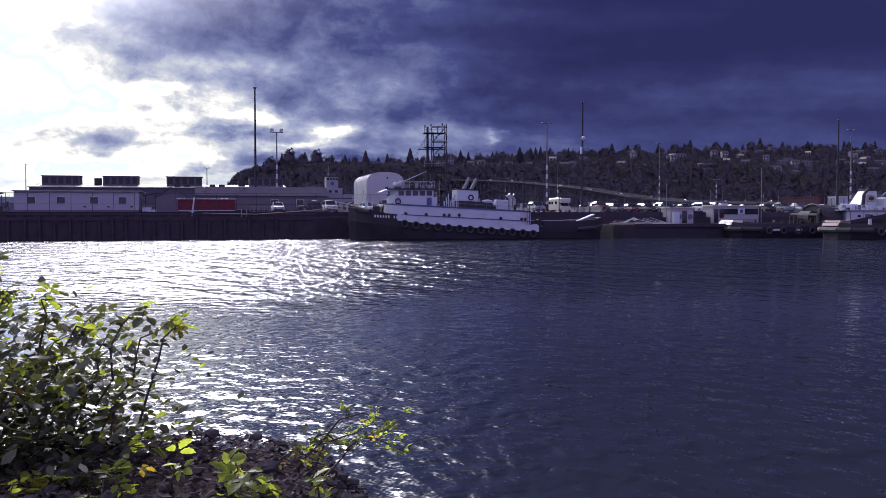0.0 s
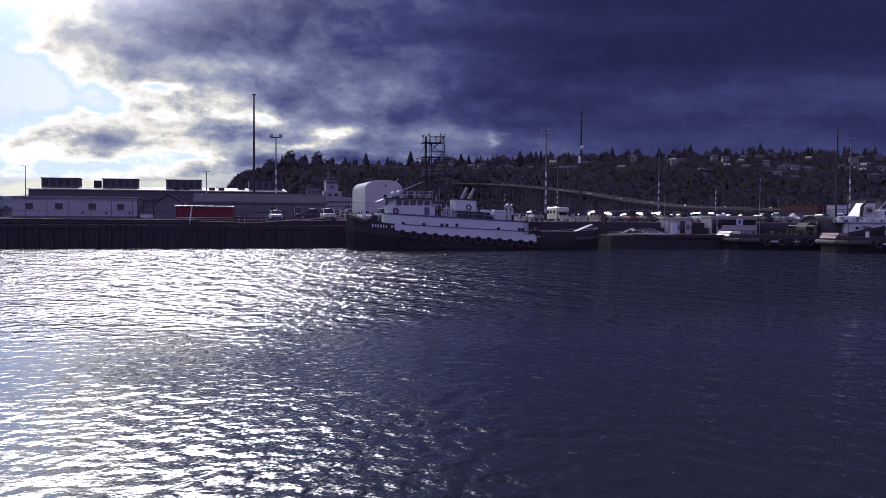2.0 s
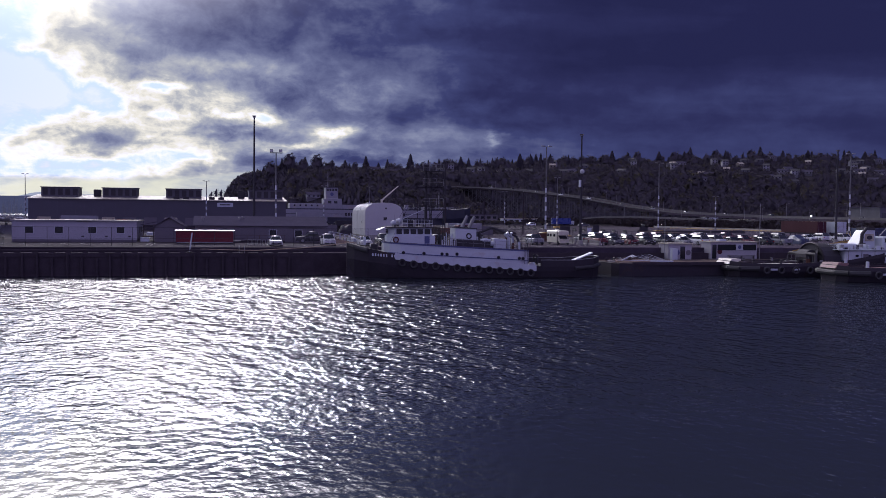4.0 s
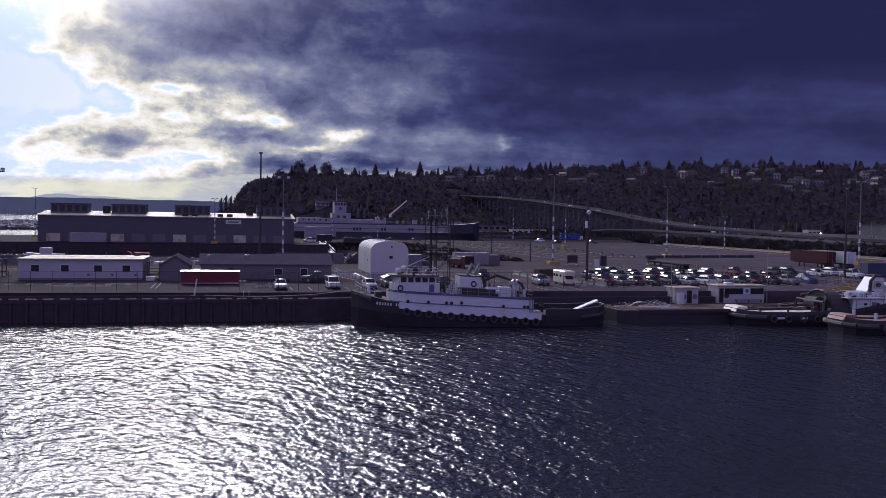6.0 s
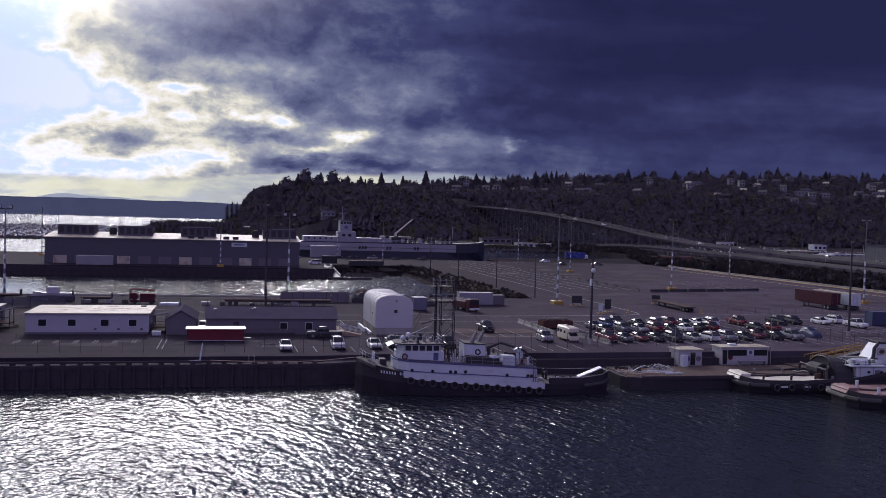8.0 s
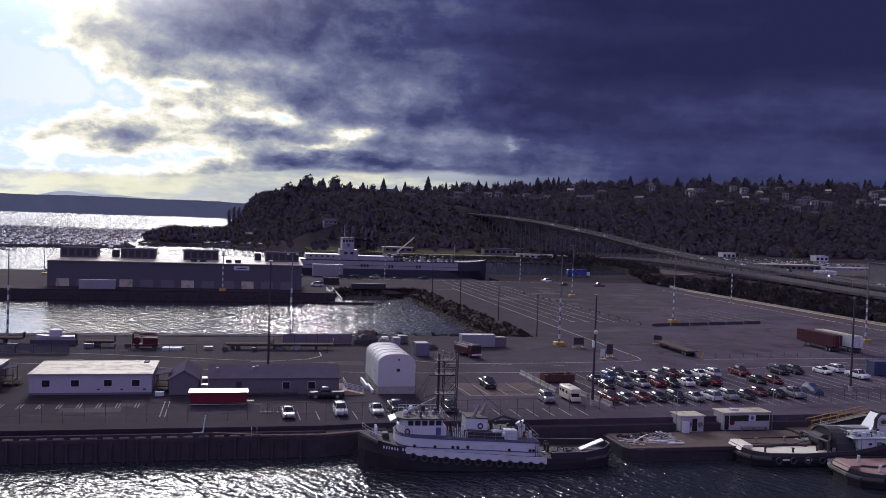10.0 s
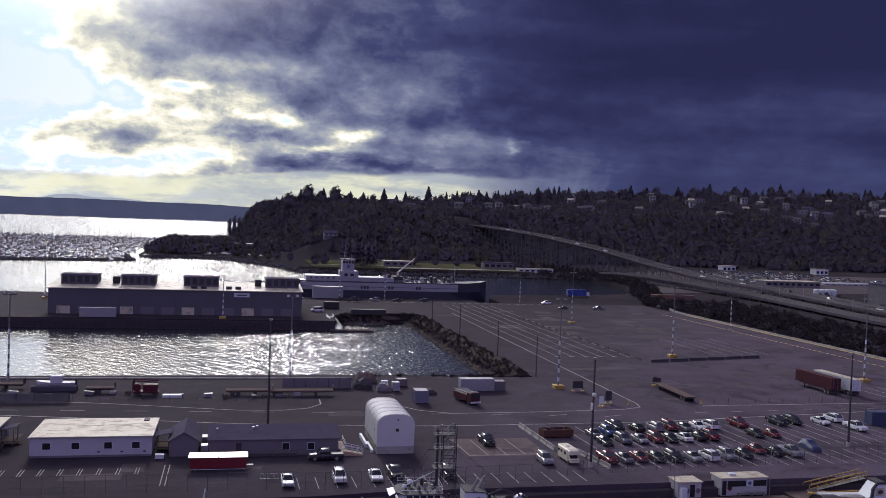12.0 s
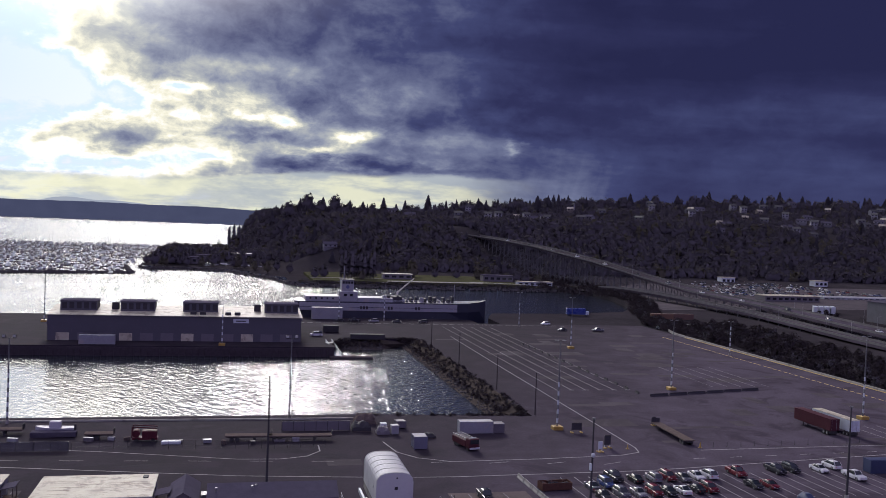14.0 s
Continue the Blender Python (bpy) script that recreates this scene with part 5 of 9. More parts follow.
def car_model(kind, plain=False):
    length, body, cabin, axles, r = SHAPES[kind]
    ob = thing("parked_" + kind, "parked " + kind, "car")
    f = Form(CAR_WHITE)
    section(f, body)
    if kind == "pickup":
        f.box(0.85, 2.7, -0.78, 0.78, 1.121, 1.125)
    part("body", f, ob)
    f = Form(CAR_GLASS)
    section(f, cabin)
    part("cabin_glass", f, ob)
    roof_z = cabin[1][2]
    f = Form(CAR_WHITE)
    x0, x1, w = cabin[1][0] + 0.02, cabin[2][0] - 0.02, cabin[1][4] + 0.02
    f.loft([[(x0 + (x1 - x0) * k, w * c, roof_z - 0.03 + lift * (1 - 0.8 * c * c) - (0.045 if abs(c) == 1 else 0)) for c in (-1, -0.95, -0.5, 0, 0.5, 0.95, 1)] for k, lift in ((0, 0.02), (0.12, 0.055), (0.4, 0.085), (0.7, 0.08), (0.92, 0.05), (1, 0.02))], caps=False)
    f.smooth = True
    part("roof", f, ob)
    if not plain:
        xm = (cabin[1][0] + cabin[2][0]) / 2
        for x0, x1 in ((cabin[0][0] + 0.05, cabin[1][0]), (cabin[3][0] - 0.05, cabin[2][0]), (xm, xm)):
            for s in (-1, 1):
                part("pillar", Form(CAR_WHITE).rod((x0, s * cabin[0][3] * 0.97, cabin[0][1] + 0.03), (x1, s * (cabin[1][4] + 0.01), roof_z), 0.045, 0.045, 4), ob)
    if plain:
        for x in axles:
            for s in (-1, 1):
                part("wheel", Form(RUBBER).rod((x, s * (body[2][3] - 0.22), r), (x, s * body[2][3], r), r, r, 8), ob)
        return ob
    for x in axles:
        for s in (-1, 1):
            y = s * (body[2][3] - 0.1)
            w = part("wheel", Form(RUBBER).rod((x, y - 0.11 * s, r), (x, y + 0.12 * s, r), r, r, 14), ob)
            part("rim", Form(STEEL).rod((x, y + 0.12 * s, r), (x, y + 0.135 * s, r), r * 0.6, r * 0.55, 10), w)
    zl = body[1][2] - 0.2
    for s in (-1, 1):
        part("headlight", Form(LENS_GLASS).box(body[0][0] - 0.01, body[0][0] + 0.12, s * 0.55 - 0.16, s * 0.55 + 0.16, zl - 0.06, zl + 0.08), ob)
        part("tail_light", Form(LAMP_RED).box(body[-1][0] - 0.1, body[-1][0] + 0.012, s * 0.66 - 0.1, s * 0.66 + 0.1, zl - 0.05, zl + 0.12), ob)
        part("mirror", Form(RUBBER).box(cabin[0][0] + 0.25, cabin[0][0] + 0.4, *sorted((s * (body[2][3] - 0.02), s * (body[2][3] + 0.16))), cabin[0][1] + 0.05, cabin[0][1] + 0.2), ob)
    part("bumper", Form(RUBBER).box(body[0][0] - 0.04, body[0][0] + 0.15, -0.7, 0.7, 0.36, 0.5, 0.03), ob)
    part("licence_plate", Form(LINE_WHITE).box(body[0][0] - 0.055, body[0][0] - 0.041, -0.16, 0.16, 0.42, 0.5), ob)
    return ob


MODELS = {k: car_model(k) for k in SHAPES}
PAINTS = {"white": CAR_WHITE, "silver": CAR_SILVER, "grey": CAR_GREY, "black": CAR_BLACK, "red": CAR_RED, "blue": CAR_BLUE}
used = set()


def park(kind, colour, x, y, yaw, where, z=GROUND, group="cars in the staff lot", models=None):
    """yaw 90: the nose points towards the quay."""
    m = pose(x, y, z, 0, 0, yaw)
    ob = (models or MODELS)[kind]
    if ob in used:
        ob = copy_thing(ob, m)
    else:
        ob.matrix_basis = m
        used.add(ob)
    for c in ob.children:
        if c.name.split(".")[0] in ("body", "roof", "pillar"):
            c.material_slots[0].link = "OBJECT"
            c.material_slots[0].material = PAINTS[colour]
    tagged(ob, f"{colour} {kind} parked {where}", "car", group)
    return ob


for kind, colour, x, y in (("sedan", "white", 8.4, 133.2), ("suv", "white", 16.1, 134.2), ("sedan", "white", 21.6, 134.6), ("pickup", "black", 24.7, 135.6), ("suv", "black", 33.0, 135.0)):
    park(kind, colour, x, y, 90, "nose to the quay fence", group="cars along the quay")
park("pickup", "black", 44.6, 154.6, 90, "alone in a marked stall", group="cars along the quay")
park("suv", "silver", 51.0, 141.5, 88, "beside the pale barriers", group="cars along the quay")
HERE = "in the staff lot"
row_back = (("pickup", "black", 73.4, 164.2), ("sedan", "black", 77.2, 162.6), ("suv", "silver", 81.2, 162.8), ("suv", "red", 84.5, 163.4), ("sedan", "grey", 87.4, 162.6), ("sedan", "white", 90.8, 163.6), ("suv", "white", 93.7, 163.9),
            ("pickup", "red", 100.6, 165.2), ("pickup", "black", 110.3, 166.4), ("suv", "black", 114.2, 166.8), ("sedan", "white", 120.6, 166.4), ("suv", "white", 125.0, 168.4), ("pickup", "white", 124.6, 160.6))
row_mid = (("sedan", "grey", 66.6, 158.6), ("suv", "blue", 70.0, 160.0), ("sedan", "black", 66.4, 152.8), ("suv", "grey", 70.4, 153.8), ("sedan", "silver", 73.8, 153.9), ("suv", "red", 77.1, 154.2), ("sedan", "black", 80.0, 154.2),
           ("sedan", "white", 83.1, 154.6), ("sedan", "black", 86.3, 155.2), ("suv", "red", 88.9, 155.2), ("sedan", "black", 99.3, 156.8), ("sedan", "red", 102.6, 156.4))
row_front = (("pickup", "red", 62.0, 141.4), ("sedan", "grey", 65.0, 141.2), ("sedan", "red", 68.0, 141.8), ("sedan", "black", 70.9, 141.4), ("suv", "black", 74.0, 141.0), ("sedan", "silver", 77.6, 141.0), ("suv", "white", 80.8, 141.2),
             ("suv", "silver", 84.4, 141.6), ("sedan", "black", 88.2, 142.6), ("sedan", "red", 92.2, 145.2), ("sedan", "black", 94.6, 143.2), ("pickup", "silver", 97.8, 143.0))
for kind, colour, x, y in row_back + row_mid + row_front:
    park(kind, colour, x, y, 91 + rnd.uniform(-2, 2) + (180 if rnd.random() < 0.25 else 0), HERE)


def covered_car(x, y):
    f = Form(BLUE)
    section(f, [(-2.3, 0.05, 0.7, 0.9, 0.7), (-1.9, 0.05, 1.0, 0.98, 0.8), (-0.8, 0.05, 1.25, 1.0, 0.75), (0.2, 0.05, 1.75, 1.0, 0.65), (1.4, 0.05, 1.7, 1.0, 0.65), (2.2, 0.05, 1.0, 0.95, 0.75), (2.4, 0.05, 0.7, 0.88, 0.7)])
    solid("covered_car", f, "car under a loose dark blue cover in the staff lot", "car", at=pose(x, y, GROUND, 0, 0, 88))


covered_car(104.0, 146.2)
# cars on the second pier and along the lot
for i, (kind, colour, x, y, yaw) in enumerate((("sedan", "black", 49.7, 430, 0), ("pickup", "black", 57, 431, 0), ("suv", "silver", 66, 429.5, 0), ("sedan", "white", 56, 372, 20), ("sedan", "black", 77, 428, 0), ("suv", "white", 152, 428, 5), ("sedan", "black", 152, 404, 10), ("pickup", "grey", 170, 404, 0),
                                         ("suv", "black", 208, 418, 60), ("suv", "white", 222, 424, 0), ("sedan", "white", 224, 402, 10), ("van", "white", 34, 376, 0), ("sedan", "grey", 30, 430, 0), ("suv", "black", 90, 429, 0))):
    park(kind, colour, x, y, yaw, "on the far pier", GROUND if x < 205 else 3.3, "cars on the far pier")


CREAM = surface("cream_van_paint", (0.5, 0.47, 0.38), 0.45, vary=0.15, size=1.5, fine=0.2)


def camper(x, y):
    ob = thing("camper_van", "boxy cream camper van beside a light pole", "camper", pose(x, y, GROUND, 0, 0, 92) @ Matrix.Diagonal((0.78, 0.8, 0.78, 1)))
    part("body", Form(CREAM).box(-2.2, 3.4, -1.2, 1.2, 0.5, 3.05, 0.22), ob)
    part("cab", Form(CREAM).loft([[(x0, -1.0, 0.45), (x0, -1.0, z), (x0, 1.0, z), (x0, 1.0, 0.45)] for x0, z in ((-3.5, 1.1), (-3.1, 1.25), (-2.1, 2.0))], closed=True), ob)
    part("windscreen", Form(CAR_GLASS).add([(-3.12, -0.85, 1.29), (-3.12, 0.85, 1.29), (-2.24, 0.85, 1.97), (-2.24, -0.85, 1.97)], [(0, 1, 2, 3)]), ob)
    part("overcab", Form(CREAM).box(-3.2, -2.0, -1.15, 1.15, 2.05, 3.0, 0.2), ob)
    for yy in (-1.215, 1.2):
        for xx in (-1.4, 0.6, 2.0):
            part("window", Form(CAR_GLASS).box(xx, xx + 1.0, yy, yy + 0.015, 1.7, 2.3), ob)
    part("roof_vent", Form(CREAM).box(0.2, 0.9, -0.35, 0.35, 3.05, 3.25, 0.05), ob)
    for xx in (-2.6, 2.0):
        for s in (-1, 1):
            w = part("wheel", Form(RUBBER).rod((xx, s * 0.95, 0.38), (xx, s * 1.18, 0.38), 0.38, 0.38, 14), ob)
            part("rim", Form(STEEL).rod((xx, s * 1.18, 0.38), (xx, s * 1.2, 0.38), 0.2, 0.18, 8), w)


camper(55.4, 142.2)


def semitrailer(x, y, yaw, length, material, label, roof=None):
    ob = thing("semitrailer", label, "trailer", pose(x, y, GROUND, 0, 0, yaw), group="trailers")
    f = Form(material)
    f.box(0, length, -1.3, 1.3, 1.25, 4.05)
    for i in range(int(length / 0.6)):
        for s in (-1.325, 1.3):
            f.box(0.3 + 0.6 * i, 0.38 + 0.6 * i, s, s + 0.025, 1.3, 4.0)
    part("box_body", f, ob)
    part("roof", Form(roof or material).box(-0.03, length + 0.03, -1.33, 1.33, 4.05, 4.12), ob)
    for s in (-1.28, 0.02):
        d = part("rear_door", Form(material).box(-0.06, 0, s, s + 1.26, 1.3, 4.0), ob)
        part("lock_bar", Form(STEEL).rod((-0.09, s + 0.9, 1.35), (-0.09, s + 0.9, 3.95), 0.03, 0.03, 5), d)
    part("chassis", Form(DARK_STEEL).box(0.2, length - 0.5, -0.55, 0.55, 0.95, 1.25), ob)
    for xx in (1.3, 2.6):
        for s in (-1, 1):
            w = part("wheel", Form(RUBBER).rod((xx, s * 0.75, 0.5), (xx, s * 1.25, 0.5), 0.5, 0.5, 14), ob)
            part("rim", Form(STEEL).rod((xx, s * 1.25, 0.5), (xx, s * 1.27, 0.5), 0.28, 0.25, 8), w)
    for s in (-0.7, 0.7):
        part("landing_leg", Form(DARK_STEEL).box(length - 3.2, length - 3.0, s - 0.08, s + 0.08, 0, 0.98), ob)
    part("mudflap", Form(RUBBER).box(0.4, 0.45, -1.2, 1.2, 0.3, 0.95), ob)


semitrailer(146.0, 196.0, 91, 14.5, MAROON, "dark red box trailer parked in the open lot")
semitrailer(150.6, 194.5, 91, 15.0, WHITE, "white box trailer with a bright roof in the open lot", ROOF_PALE)


def flat_trailer(x, y, yaw, length, label):
    ob = thing("flatbed_trailer", label, "trailer", pose(x, y, GROUND, 0, 0, yaw), group="trailers")
    part("bed", Form(TIMBER).box(0, length, -1.25, 1.25, 1.05, 1.3, 0.04), ob)
    part("chassis", Form(DARK_STEEL).box(0.3, length - 0.3, -0.5, 0.5, 0.75, 1.05), ob)
    part("headboard", Form(DARK_STEEL).box(length - 0.1, length, -1.1, 1.1, 1.3, 2.3), ob)
    for xx in (1.4, 2.6):
        for s in (-1, 1):
            part("wheel", Form(RUBBER).rod((xx, s * 0.7, 0.48), (xx, s * 1.2, 0.48), 0.48, 0.48, 14), ob)
    for s in (-0.8, 0.8):
        part("landing_leg", Form(DARK_STEEL).box(length - 4.0, length - 3.5, s - 0.15, s + 0.15, 0, 0.8), ob)


flat_trailer(102.9, 188.8, 88, 19.0, "long empty flatbed trailer on the open lot")
for i, (x, y, w) in enumerate(((-1, 200, 10), (-52, 208.5, 9), (8, 199.5, 14), (-30, 203.5, 6))):
    flat_trailer(x, y, 0, w, "low flatbed trailer in the boat storage strip")


def utility_truck(x, y, yaw, label):
    ob = thing("utility_truck", label, "truck", pose(x, y, GROUND, 0, 0, yaw))
    part("cab", Form(MAROON).box(-3.9, -2.0, -1.2, 1.2, 0.6, 2.7, 0.15), ob)
    part("windscreen", Form(CAR_GLASS).box(-3.93, -3.9, -1.05, 1.05, 1.6, 2.5), ob)
    part("bed", Form(MAROON).box(-1.9, 4.0, -1.2, 1.2, 0.7, 2.0, 0.06), ob)
    part("ladder_rack", Form(STEEL).box(-1.8, 4.0, -1.1, -0.9, 2.3, 2.5).box(-1.8, 4.0, 0.9, 1.1, 2.3, 2.5), ob)
    for i in range(9):
        part("rung", Form(STEEL).box(-1.6 + 0.65 * i, -1.5 + 0.65 * i, -0.9, 0.9, 2.36, 2.44), ob)
    part("light_bar", Form(LENS_GLASS).box(-3.2, -2.9, -0.8, 0.8, 2.7, 2.9, 0.04), ob)
    part("bumper", Form(WHITE).box(-4.1, -3.9, -1.2, 1.2, 0.5, 0.85), ob)
    for xx in (-2.9, 1.6, 2.8):
        for s in (-1, 1):
            part("wheel", Form(RUBBER).rod((xx, s * 0.85, 0.5), (xx, s * 1.2, 0.5), 0.5, 0.5, 14), ob)


utility_truck(50.3, 191.0, 105, "dark maroon utility truck with a ladder rack beside a white container")


def crane_wreck(x, y):
    ob = thing("red_winch", "rusty red winch machine in the storage strip", "machine", (x, y, GROUND))
    part("bed", Form(RED).box(-2.6, 2.6, -1.2, 1.2, 0.5, 0.9, 0.05), ob)
    part("drum", Form(RED).rod((-1.8, -0.9, 1.7), (-1.8, 0.9, 1.7), 0.8, 0.8, 12), ob)
    part("house", Form(RED).box(-0.6, 2.4, -1.1, 1.1, 0.9, 2.3, 0.1), ob)
    part("frame", Form(RED).path([(-2.6, -1, 0.9), (-2.6, -1, 3.2), (2.4, -1, 2.9)], 0.12).path([(-2.6, 1, 0.9), (-2.6, 1, 3.2), (2.4, 1, 2.9)], 0.12), ob)
    for xx in (-1.7, 1.7):
        for s in (-1.2, 1.0):
            part("wheel", Form(RUBBER).rod((xx, s, 0.42), (xx, s + 0.2, 0.42), 0.42, 0.42, 12), ob)


crane_wreck(-17.5, 201.0)


def work_boat(x, y, yaw, label, z):
    ob = thing("small_work_boat", label, "boat", pose(x, y, z, 0, 0, yaw))
    rows = []
    for xx, w, top in ((-4, 0.15, 1.5), (-3, 0.9, 1.35), (-1, 1.25, 1.2), (2, 1.25, 1.15), (3.8, 1.1, 1.15)):
        rows.append([(xx, -w, top), (xx, -w * 0.8, 0.5), (xx, 0, 0.2), (xx, w * 0.8, 0.5), (xx, w, top)])
    part("hull", Form(OFFICE_WALL).loft(rows, closed=True), ob)
    part("cabin", Form(OFFICE_WALL).box(-1.2, 1.2, -0.8, 0.8, 1.2, 2.5, 0.15), ob)
    part("window", Form(CAR_GLASS).box(-1.23, -1.2, -0.6, 0.6, 1.8, 2.3), ob)
    part("outboard", Form(DARK_STEEL).box(3.8, 4.2, -0.25, 0.25, 0.6, 1.8, 0.08), ob)
    part("cradle", Form(DARK_STEEL).box(-2, 2, -0.9, 0.9, -0.5, 0.35), ob)


work_boat(-36.5, 207.5, 0, "small white work boat on a cradle in the storage strip", GROUND + 0.5)
container(-41.0, 204.6, 9.0, "low blue-grey storage box behind the fence", GREY_ROOF, 0, 1.2, 2.0, name="storage_box")
solid("boat_cover", Form(WHITE).box(-14.0, -10.0, 197.6, 199.2, GROUND, GROUND + 0.6, 0.15), "low white covered boat on the ground", "boat")


def sign_board(x, y, yaw, w, h, label, material, legs=WHITE):
    ob = thing("sign_board", label, "sign", pose(x, y, GROUND, 0, 0, yaw), group="lot signs")
    part("board", Form(material).box(-w / 2, w / 2, -0.06, 0.06, 0.7, 0.7 + h), ob)
    for s in (-w / 2 + 0.1, w / 2 - 0.1):
        part("leg", Form(legs).box(s - 0.06, s + 0.06, -0.05, 0.05, 0, 0.7 + h), ob)
        part("foot", Form(YELLOW).box(s - 0.25, s + 0.25, -0.6, 0.6, 0, 0.2), ob)


sign_board(82.3, 188.2, 10, 1.6, 2.2, "dark sign board with white legs on a yellow foot", DARK_STEEL)
sign_board(79.3, 185.0, 5, 1.0, 1.6, "white sign board at the lane mouth", WHITE)
sign_board(80.8, 203.0, 0, 2.6, 1.7, "low dark sign board on the open lot", DARK_STEEL, DARK_STEEL)
sign_board(104, 209.5, 0, 0.9, 1.5, "small dark sign beside the flatbed trailer", DARK_STEEL, DARK_STEEL)


def cone(x, y, h, material, label):
    ob = thing("traffic_cone", label, "cone", (x, y, GROUND), group="traffic cones")
    part("body", Form(material).rod((0, 0, 0.05), (0, 0, h), h * 0.22, 0.05, 10), ob)
    part("foot", Form(material).box(-h * 0.3, h * 0.3, -h * 0.3, h * 0.3, 0, 0.06), ob)


cone(104.5, 187.0, 1.3, YELLOW, "tall yellow marker cone near the flatbed trailer")
cone(86.7, 187.1, 1.0, YELLOW, "yellow traffic cone at the lane corner")
for i in range(12):
    ob = thing("marker_post", "thin dark marker post along the lane", "post", (108 + 3.6 * i, 187.4 + 0.13 * i, GROUND), group="marker posts")
    part("shaft", Form(DARK_STEEL).rod((0, 0, 0), (0, 0, 1.1), 0.05, 0.05, 6), ob)
    part("foot", Form(RUBBER).rod((0, 0, 0), (0, 0, 0.08), 0.25, 0.22, 8), ob)


# gear along the slip and round the huts
def panel_screen(x0, x1, y, height, every, material, label):
    """Upright panels between slim posts."""
    ob = thing("panel_screen", label, "screen", (x0, y, GROUND), group="screens")
    n = max(1, round((x1 - x0) / every))
    w = (x1 - x0) / n
    for i in range(n + 1):
        part("post", Form(DARK_STEEL).box(w * i - 0.05, w * i + 0.05, -0.05, 0.05, 0, height + 0.06), ob)
    for i in range(n):
        part("panel", Form(material).box(w * i + 0.06, w * (i + 1) - 0.06, -0.02, 0.02, 0.08, height), ob)


panel_screen(11.5, 27.0, 208.0, 2.3, 2.6, GREY_WALL, "long low grey panel screen at the slip edge")
panel_screen(-58.0, -31.5, 193.3, 1.9, 3.3, mesh_wire("screen_cloth", (0.1, 0.1, 0.13), 0.45), "grey cloth screen on the storage strip fence")


def gear_heap(x, y, w, d, h, label, material, seed):
    """Equipment under a sagging tarpaulin on a low pallet."""
    q = random.Random(seed)
    ob = thing("gear_heap", label, "covered gear", (x, y, GROUND), group="covered gear")
    part("pallet", Form(TIMBER).box(0, w, 0, d, 0, 0.15), ob)
    n, m = 7, 5
    tops = [[(w * i / (n - 1), d * j / (m - 1), h * (q.uniform(0.3, 0.55) if i in (0, n - 1) or j in (0, m - 1) else q.uniform(0.7, 1.0))) for i in range(n)] for j in range(m)]
    f = Form(material)
    f.loft(tops, caps=False)
    rim = tops[0] + [r[-1] for r in tops[1:]] + tops[-1][-2::-1] + [r[0] for r in tops[-2:0:-1]]
    f.loft([[(px + 0.05 * (px - w / 2), py + 0.05 * (py - d / 2), 0.16) for px, py, pz in rim], rim], closed=True, caps=False)
    part("tarpaulin", f, ob)


gear_heap(27.5, 206.5, 4.2, 3.0, 2.4, "dark equipment under a sagging tarpaulin by the slip", DARK_STEEL, 1)
gear_heap(32.6, 203.0, 3.0, 2.6, 2.0, "grey equipment under a cover at the slip corner", GREY_WALL, 2)
gear_heap(29.0, 214.0, 5.0, 3.0, 2.6, "brown tarpaulin heap on the slip edge", TIMBER, 3)
gear_heap(42.8, 199.0, 2.6, 2.0, 1.3, "low dark covered load beside a steel container", DARK_STEEL, 4)


def crate(x, y, yaw, w, d, h, label, material):
    ob = thing("crate", label, "crate", pose(x, y, GROUND, 0, 0, yaw), group="crates")
    part("body", Form(material).box(0, w, 0, d, 0.12, h, 0.02), ob)
    for k in (0.05, w / 2 - 0.05, w - 0.15):
        part("skid", Form(TIMBER).box(k, k + 0.1, 0, d, 0, 0.12), ob)
    part("lid", Form(material).box(-0.04, w + 0.04, -0.04, d + 0.04, h, h + 0.06), ob)


crate(36.0, 203.2, 5, 1.7, 1.6, 2.1, "pale grey equipment cabinet by the slip", SHIP_PALE)
crate(34.2, 207.6, 0, 1.4, 1.4, 1.6, "white plastic tank crate at the slip corner", WHITE)
crate(-4.5, 152.6, 0, 1.0, 1.5, 1.0, "white storage box between shed and hut", WHITE)
crate(-4.5, 157.0, 0, 0.9, 2.0, 1.3, "pale stacked boxes between shed and hut", SHIP_PALE)
crate(-11.4, 148.4, 0, 1.3, 0.9, 0.7, "white box beside the office porch", WHITE)
q3 = random.Random(41)
for i in range(16):
    x = -60 + 4.9 * i + q3.uniform(-1.5, 1.5)
    if abs(x + 17.5) > 4 and abs(x + 36) > 6:
        crate(x, 200.5 - 0.07 * (x + 60) + q3.uniform(-0.5, 3.5), q3.uniform(-20, 20), q3.uniform(0.7, 2.6), q3.uniform(0.6, 1.1), q3.uniform(0.35, 0.9), "weathered crate in the boat storage strip", (TIMBER, DARK_STEEL, GREY_WALL, SHIP_PALE)[i % 4])


